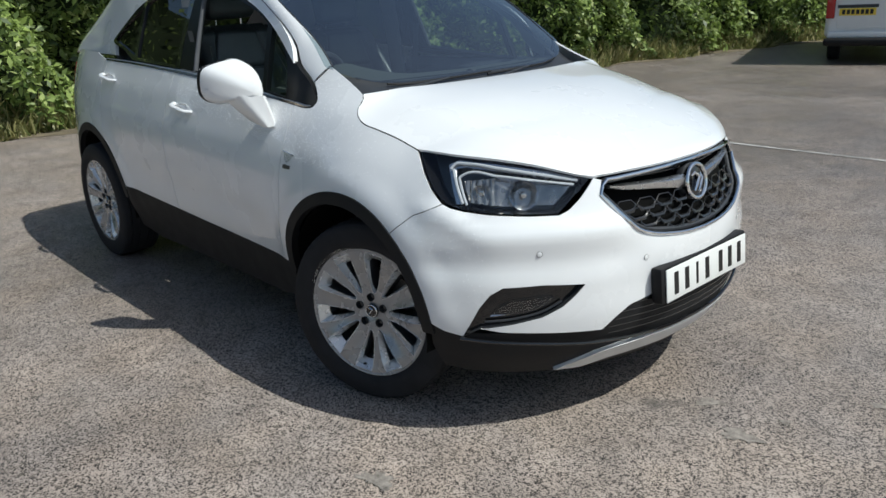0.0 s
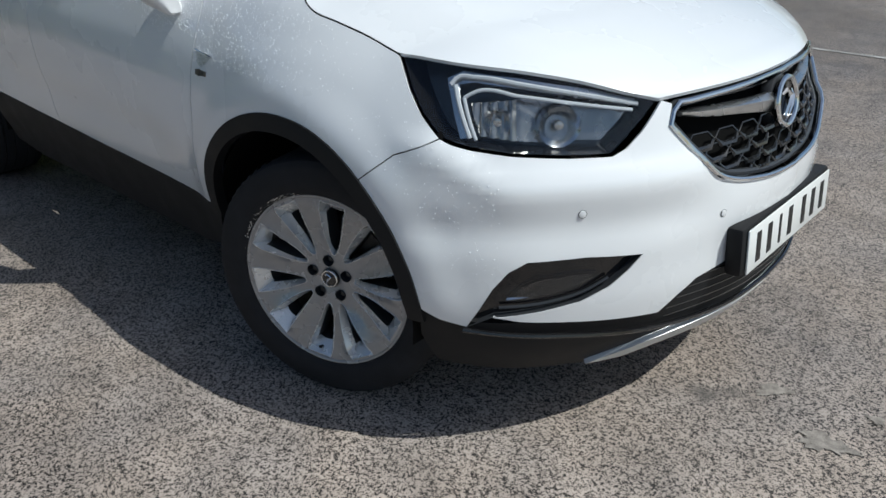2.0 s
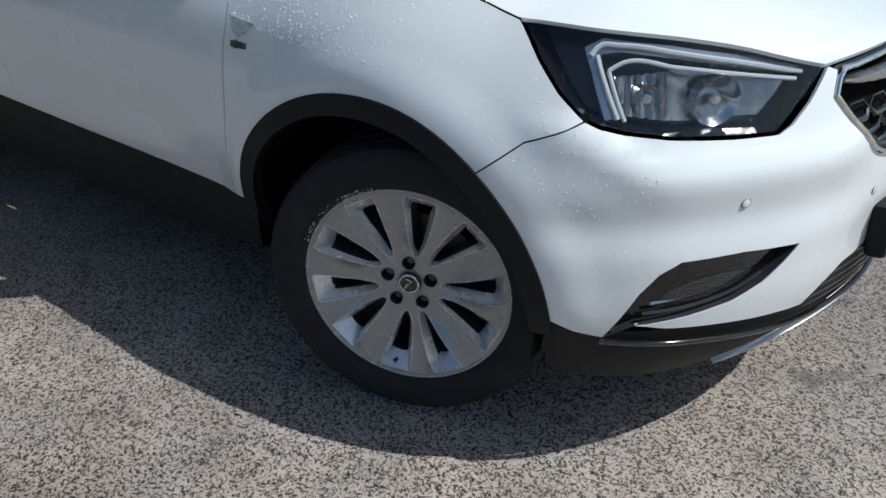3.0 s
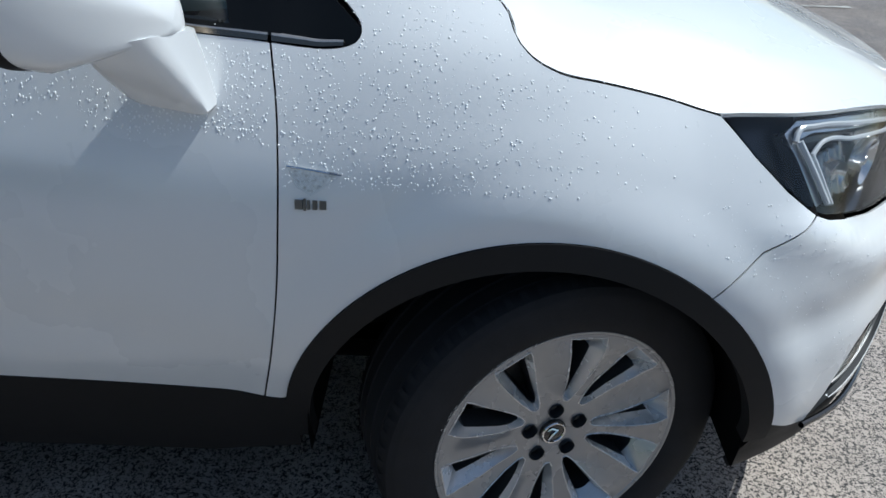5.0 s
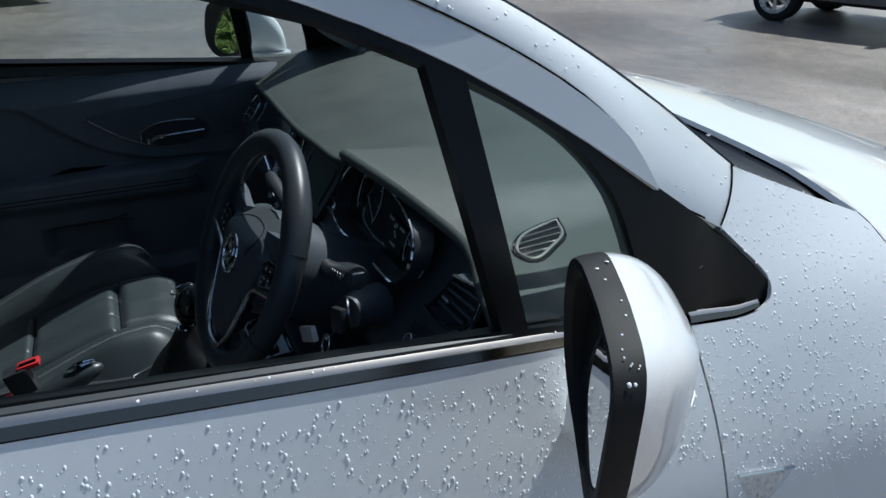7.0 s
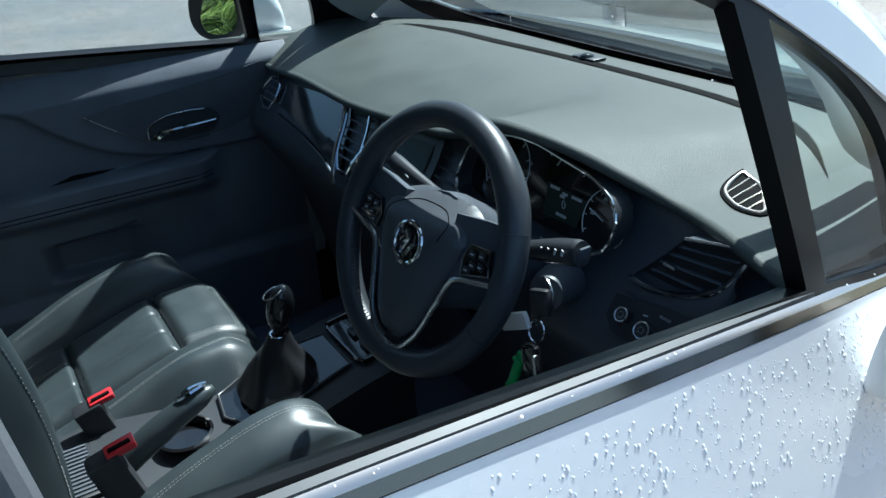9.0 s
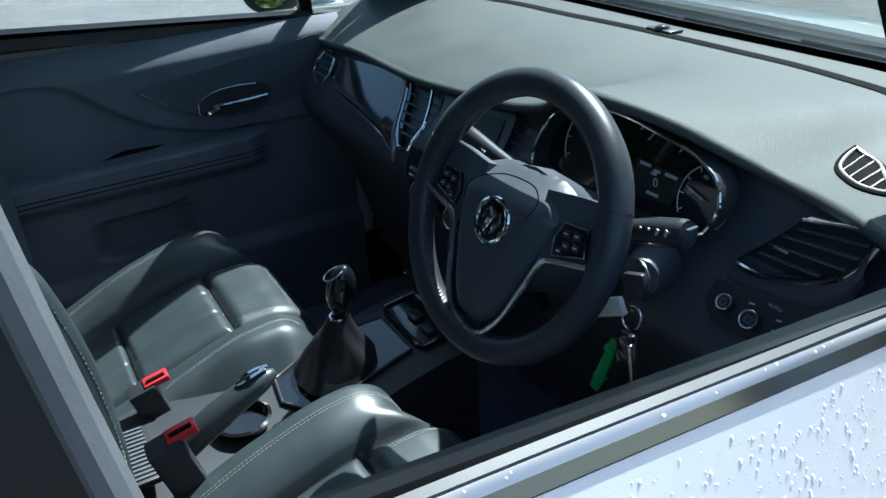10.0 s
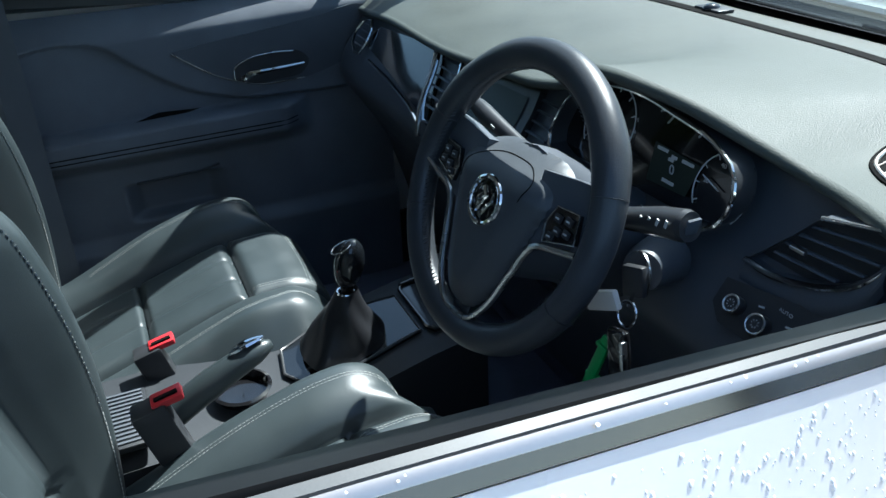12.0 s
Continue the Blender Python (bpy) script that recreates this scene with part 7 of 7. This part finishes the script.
# verge of long and dry grass
N_G = 22000
s_g = HLEN * np.where(rng.random(N_G) < .75, .40 + .36 * rng.random(N_G), rng.random(N_G))
c_g = hedge_at(s_g)[0]
x_g = c_g[:, 0] + .10 + .95 * rng.random(N_G) ** 1.3 * (.6 + .4 * np.sin(s_g * 1.3) ** 2)
hgt = (.10 + .42 * rng.random(N_G) ** 1.6) * (1.1 - .75 * np.clip((x_g - c_g[:, 0]) / 1.0, 0, 1))
w_g = .006 + .010 * rng.random(N_G)
a_g = rng.random(N_G) * 2 * np.pi
lean = rng.normal(0, .12, (N_G, 2))
base = np.stack([x_g, c_g[:, 1], np.zeros(N_G)], 1)
side = np.stack([np.cos(a_g) * w_g, np.sin(a_g) * w_g, np.zeros(N_G)], 1)
tip = base + np.stack([lean[:, 0], lean[:, 1], hgt], 1)
mid = base + np.stack([lean[:, 0] * .3, lean[:, 1] * .3, hgt * .6], 1)
V = np.stack([base - side, base + side, mid + side * .8, tip, mid - side * .8], 1).reshape(-1, 3)
gr_ob = one("verge_grass", (V, np.arange(N_G * 5).reshape(-1, 5)), GRASS, None)
tagged(gr_ob, "long green and dry yellow grass at the hedge's foot", "grass", kind="stuff")
SOIL = mat("verge_soil", (.16, .13, .085), .95, var=.4, vscale=3, bump=.8, bscale=40, bdist=.02)


def verge(s, t):
    d = HLEN * s
    p = hedge_at(np.array([d]))[0][0]
    return (p[0] - .8 + 1.75 * t + .12 * math.sin(d * 3.1) * t, p[1], .006 + .05 * (1 - t))


tagged(one("verge", grid(140, 4, verge), SOIL, None), "strip of bare soil below the hedge", "verge", kind="structure")

# painted bay line, worn pale patches, tar seam
LINE = mat("worn_white_line", (.34, .33, .315), .8, spec=.2, var=.6, vscale=9, bump=.4, bscale=300)
tagged(one("bay_line", grid(40, 2, lambda s, t: (-1.35 + 4.2 * s, 4.23 + .024 * s + .05 * t + .004 * math.sin(40 * s) * t, .005)), LINE, None), "thin worn white bay line on the tarmac", "line", kind="structure")
PALE = mat("pale_patch", (.25, .225, .20), .9, spec=.2, var=.55, vscale=45, bump=.8, bscale=250)


def patch(cx, cy, rx, ry, rot, seed):
    r = np.random.default_rng(seed)
    a = np.linspace(0, 2 * np.pi, 80, endpoint=False)
    k = 1 + .28 * np.sin(3 * a + r.random() * 6) + .18 * np.sin(7 * a + r.random() * 6) + .14 * np.sin(17 * a + r.random() * 6) + .3 * r.random(80)
    c, s = math.cos(rot), math.sin(rot)
    pts = [(cx + rx * q * math.cos(w) * c - ry * q * math.sin(w) * s, cy + rx * q * math.cos(w) * s + ry * q * math.sin(w) * c, .0035) for w, q in zip(a, k)]
    tagged(one("worn_patch", (pts + [(cx, cy, .004)], [(i, (i + 1) % 80, 80) for i in range(80)]), PALE, None), "small pale worn patch in the tarmac", "patch", group="worn patches", kind="structure")


for k, (x, y, rx, ry, rot) in enumerate(((.445, -1.155, .055, .028, .3), (.948, -.033, .040, .022, .8), (1.13, -.16, .055, .03, .2), (4.6, 4.9, .10, .03, 1.0), (1.42, .36, .05, .025, .7), (1.2, .02, .018, .014, 0))):
    patch(x, y, rx, ry, rot, k)


# parked vehicles
BODYGREY = mat("dark_grey_paint", (.10, .10, .11), .3, coat=.8, var=.04)
BODYBLACK = mat("black_paint", (.015, .015, .017), .25, coat=.8, var=.05)
VANWHITE = mat("van_white", (.74, .75, .75), .35, coat=.6, var=.03)
YELLOWPLATE = mat("yellow_plate", (.75, .55, .06), .45, var=.03)


def parked_wheel(parent, x, y, r):
    w = new("wheel")
    w.parent = parent
    w.matrix_basis = pose(x, y, r, 0, 0, 0 if y < 0 else 180)
    one("tyre", lathe([(r * .66, .09), (r * .72, .10), (r * .93, .10), (r, .075), (r, -.075), (r * .93, -.10), (r * .72, -.10), (r * .66, -.09)], 40), RUBBER, w)
    one("rim", lathe([(r * .67, -.095), (r * .70, -.10), (r * .62, -.07), (r * .60, .05)], 40), ALLOY, w)
    disc = [(r * .64 * math.cos(a), r * .64 * math.sin(a)) for a in np.linspace(0, 2 * math.pi, 50, endpoint=False)]
    holes = []
    for k in range(6):
        a0 = k * math.pi / 3
        holes.append([(q * r * math.cos(a0 + d), q * r * math.sin(a0 + d)) for q, d in ((.22, -.30), (.54, -.36), (.58, 0), (.54, .36), (.22, .30), (.18, 0))])
    one("wheel_face", panel(disc, lambda a, b: np.stack([a, -.07 - .02 * np.hypot(a, b) / r, b], -1), .05, .03, holes=holes, flip=False), ALLOY, w)
    one("brake_disc", lathe([(.02, -.01), (r * .42, -.01), (r * .42, .02)], 24), DARKMETAL, w)
    return w


def parked_car(m, paint, label, ln=4.4, wd=1.82, ht=1.66, wb=2.6, r=.35):
    c = new("parked_car")
    c.matrix_basis = m
    tagged(c, label, "car", group="parked cars")
    h = wd / 2

    def low(s, t):
        x = -ln / 2 + ln * s
        top = float(crom([-ln / 2, -ln / 2 + .3, -ln / 2 + 1.2, ln / 2 - 1.25, ln / 2 - .5, ln / 2], [.88, 1.02, 1.05, 1.04, .94, .66], x))
        hw = h * (1 - .22 * abs(2 * s - 1) ** 6)
        a = t * math.pi
        q = math.cos(a)
        y = hw * math.copysign(abs(q) ** .35, q)
        z = .30 + (top - .30) * math.sin(a) ** .38
        return (x, y, z)
    V, F = grid(40, 24, low)
    F = [f for f in F if not any(math.hypot(V[i][0] - wx, V[i][2] - r) < r + .05 and abs(V[i][1]) > h * .6 for i in f for wx in (-wb / 2, wb / 2))]
    one("body", (V, F), paint, c, angle=50)
    for sg in (-1, 1):
        one("sill", grid(10, 2, lambda s, t: (-wb / 2 + r + .06 + (wb - 2 * r - .12) * s, sg * (h * .98 - .03 * t), .40 - .14 * t)), CLAD, c)
    part("chassis", box((ln * .86, wd * .72, .22), (0, 0, .36), None, .03), UNDER, c)
    for sg, x0 in ((-1, -ln / 2), (1, ln / 2)):
        part("bumper", box((.16, wd * .86, .26), (x0 - sg * .07, 0, .44), None, .05, 3), CLAD, c, "black bumper")
    cab = [(-ln / 2 + .25, 1.03), (-ln / 2 + .65, ht - .05), (-ln / 2 + 1.1, ht), (ln / 2 - 1.95, ht - .02), (ln / 2 - 1.65, ht - .10), (ln / 2 - .95, 1.03)]

    def cabin(s, t):
        x, z = [float(v) for v in crom(np.linspace(0, 1, 6), np.array(cab), s)]
        v = 2 * t - 1
        hw = h * (.93 - .23 * (z - 1.03) / (ht - 1.03))
        return (x, hw * v, z + .03 * (1 - v * v))
    one("roof", grid(24, 8, cabin), paint, c, angle=60)
    for sg in (-1, 1):
        loop = [(-ln / 2 + .42, 1.06), (-ln / 2 + .72, ht - .12), (ln / 2 - 1.95, ht - .10), (ln / 2 - 1.12, 1.06)]
        vf = panel(loop, lambda x, z: np.stack([x, 0 * x - h * (.93 - .23 * (z - 1.03) / (ht - 1.03)) - .002, z], -1), .15, .02, flip=False)
        one("side_window", mirrored(*vf) if sg > 0 else vf, PRIVACY, c)
        part("head_lamp", box((.10, .34, .13), (ln / 2 - .16, sg * h * .66, .76), None, .03), LENS, c)
        part("tail_lamp", box((.08, .22, .24), (-ln / 2 + .05, sg * h * .74, .90), None, .03), TAILRED, c)
        part("mirror", box((.10, .18, .13), (ln / 2 - 1.35, sg * (h + .06), 1.08), None, .03), paint, c)
        for wx in (-wb / 2, wb / 2):
            parked_wheel(c, wx, sg * (h - .11), r)
            loop = [(wx + (r + .075) * math.cos(a), r + (r + .075) * math.sin(a)) for a in np.linspace(0, math.pi, 18)] + [(wx + (r + .03) * math.cos(a), r + (r + .03) * math.sin(a)) for a in np.linspace(math.pi, 0, 18)]
            vf = panel(loop, lambda x, z: np.stack([x, 0 * x - h * .985, z], -1), .08, .06, flip=False)
            one("arch_trim", mirrored(*vf) if sg > 0 else vf, CLAD, c)
    return c


parked_car(pose(7.69, 5.29, 0, 0, 0, -73), BODYGREY, "small dark grey car parked across the tarmac", ln=3.5, wd=1.62, wb=2.2, ht=1.55, r=.30)
parked_car(pose(8.3, 12.4, 0, 0, 0, -70), BODYBLACK, "black car parked further off")


def van(m):
    v = new("van")
    v.matrix_basis = m
    tagged(v, "white panel van seen from behind by the hedge", "van")
    part("body", box((4.7, 1.9, 1.56), (2.35, 0, 1.18), None, .10, 4), VANWHITE, v, "white body")
    part("rear_bumper", box((.20, 1.90, .13), (-.04, 0, .36), None, .05, 3), CLAD, v, "dark grey bumper")
    part("bumper_top", box((.06, 1.80, .10), (-.03, 0, .47), None, .02), VANWHITE, v)
    part("tailgate", box((.03, 1.56, 1.30), (-.005, 0, 1.22), None, .01), VANWHITE, v)
    part("rear_window", box((.03, 1.30, .48), (-.015, 0, 1.50), None, .02), PRIVACY, v, "dark rear window")
    for sg in (-1, 1):
        part("tail_lamp", box((.05, .13, .50), (-.012, sg * .885, .97), None, .02), TAILRED, v, "red tail lamp")
    part("handle_strip", box((.03, .58, .05), (-.020, .50, .905), None, .01), SATINBLACK, v)
    pl = part("number_plate", box((.012, .52, .11), (-.026, .50, .82), None, .003), YELLOWPLATE, v, "yellow plate with dark bars")
    for k in range(7):
        part("plate_bar", box((.004, .045, .07), (-.034, .30 + .066 * k, .82)), PLATEINK, pl)
    part("emblem", cyl(.05, .02, 24, (-.026, 0, .86), Matrix.Rotation(radians(90), 4, "Y"), .004), CHROME, v)
    for x in (.95, 3.9):
        for sg in (-1, 1):
            parked_wheel(v, x, sg * .80, .34)
    part("chassis", box((4.2, 1.3, .2), (2.3, 0, .46)), UNDER, v)


van(pose(-2.36, 11.30, 0, 0, 0, 110))

# rain drops on paint and glass edges
def drops(n, place, rmin, rmax, seed, stretch=1.35):
    r = np.random.default_rng(seed)
    V, F = [], []
    seg = 8
    for _ in range(n):
        q = place(r)
        if q is None:
            continue
        p, nrm = q
        nrm = Vector(nrm).normalized()
        dn = Vector((0, 0, -1))
        dn = dn - nrm * dn.dot(nrm)
        if dn.length < 1e-3:
            dn = nrm.orthogonal()
        dn.normalize()
        sd = nrm.cross(dn)
        k = rmin + (rmax - rmin) * r.random() ** 2.2
        st = 1 + (stretch - 1) * r.random() * 1.6
        s = len(V)
        for h, w in ((0, 1.0), (.42, .87), (.72, .50)):
            for i in range(seg):
                a = 2 * math.pi * i / seg
                V.append(p + (sd * math.cos(a) + dn * math.sin(a) * st) * k * w + nrm * k * h * .6 + dn * k * .15 * (1 - w))
        V.append(p + nrm * k * .5)
        for b in range(2):
            F += [(s + b * seg + i, s + b * seg + (i + 1) % seg, s + (b + 1) * seg + (i + 1) % seg, s + (b + 1) * seg + i) for i in range(seg)]
        F += [(s + 2 * seg + i, s + 2 * seg + (i + 1) % seg, s + 3 * seg) for i in range(seg)]
    return V, F


def skin_n(u, z):
    e = .004
    q = skin(np.array([u, u + e, u]), np.array([z, z, z + e]))
    n = np.cross(q[2] - q[0], q[1] - q[0])
    return Vector(q[0]), Vector(n)


def on_wing(r):
    x = .34 - 1.02 * r.random()
    z = .86 + .30 * r.random() ** 1.15
    if x > -.43 and r.random() > .06 + .94 * smooth(.22, -.38, x):
        return None
    if x < -.47 and z < .925 + .008 * math.sin(x * 30):
        return None
    u = ux(x)
    if (u < 1.888 and not inside(FENDER, np.array([[u, z]]))[0]) or (u >= 1.885 and z > belt_z(x) - .012):
        return None
    return skin_n(u, z)


def on_door(r):
    x = -.49 - .95 * r.random()
    low = .932 + .006 * math.sin(x * 31) + .155 * max(0, -.82 - x)
    z = low + (belt_z(x) - .015 - low) * r.random()
    if z < .97 - .10 * abs(x + .70) * 0 and -.86 < x < -.58 and z < .995 - .35 * (x + .86):
        return None if r.random() < .8 else skin_n(ux(x), z)
    return skin_n(ux(x), z)


def on_low(r):
    x = .16 + .36 * r.random()
    z = .52 + .32 * r.random()
    u = 1.418 - x if x < .3 else 1.19 - (x - .227) * 1.15
    if math.hypot(x - ARCH_F[0], z - ARCH_F[1]) < .50 or not (inside(FENDER, np.array([[u, z]]))[0] or inside(half + [(0, .8)], np.array([[u, z]]))[0]):
        return None
    return skin_n(u, z)


def on_pillar(r):
    s, t = r.random() * .8, .1 + .7 * r.random()
    p = Vector(pillar(s, t))
    a, b = Vector(pillar(s + .01, t)) - p, Vector(pillar(s, t + .01)) - p
    n = a.cross(b)
    return p, n if n.y < 0 else -n


def on_mirror(r):
    k = r.random() * 2.6 + 1.2
    i = int(k)
    a, b = Vector(RIM[i]), Vector(RIM[i + 1])
    p = a.lerp(b, k - i)
    c = Vector((-.715, -.915, 1.14))
    n = p - c
    n.x = 0
    return c + (p - c) * 1.012 + Vector((.004 + .014 * r.random(), 0, 0)), n


def on_strip(r):
    x = -.55 - .9 * r.random()
    zb = belt_z(x)
    y = float(skin(np.array([ux(x)]), np.array([zb]))[0][1])
    return Vector((x, y + .004 + .006 * r.random(), zb + .0135)), Vector((0, -.5, .85))


VF = join(drops(4600, on_wing, .0007, .0019, 1, 1.1), drops(1900, on_door, .0005, .0018, 2, 1.5), drops(600, on_low, .0005, .0016, 3, 1.1), drops(150, on_pillar, .0006, .0020, 4, 1.1), drops(14, on_mirror, .0008, .0022, 6, 1.2), drops(26, on_strip, .0007, .0017, 5, 1.2))
dr = one("rain_drops", VF, WHITEDROP, None, angle=80)
tagged(dr, "rain drops beaded on the white paint, coloured white for their sparkle", "water drops", kind="stuff")
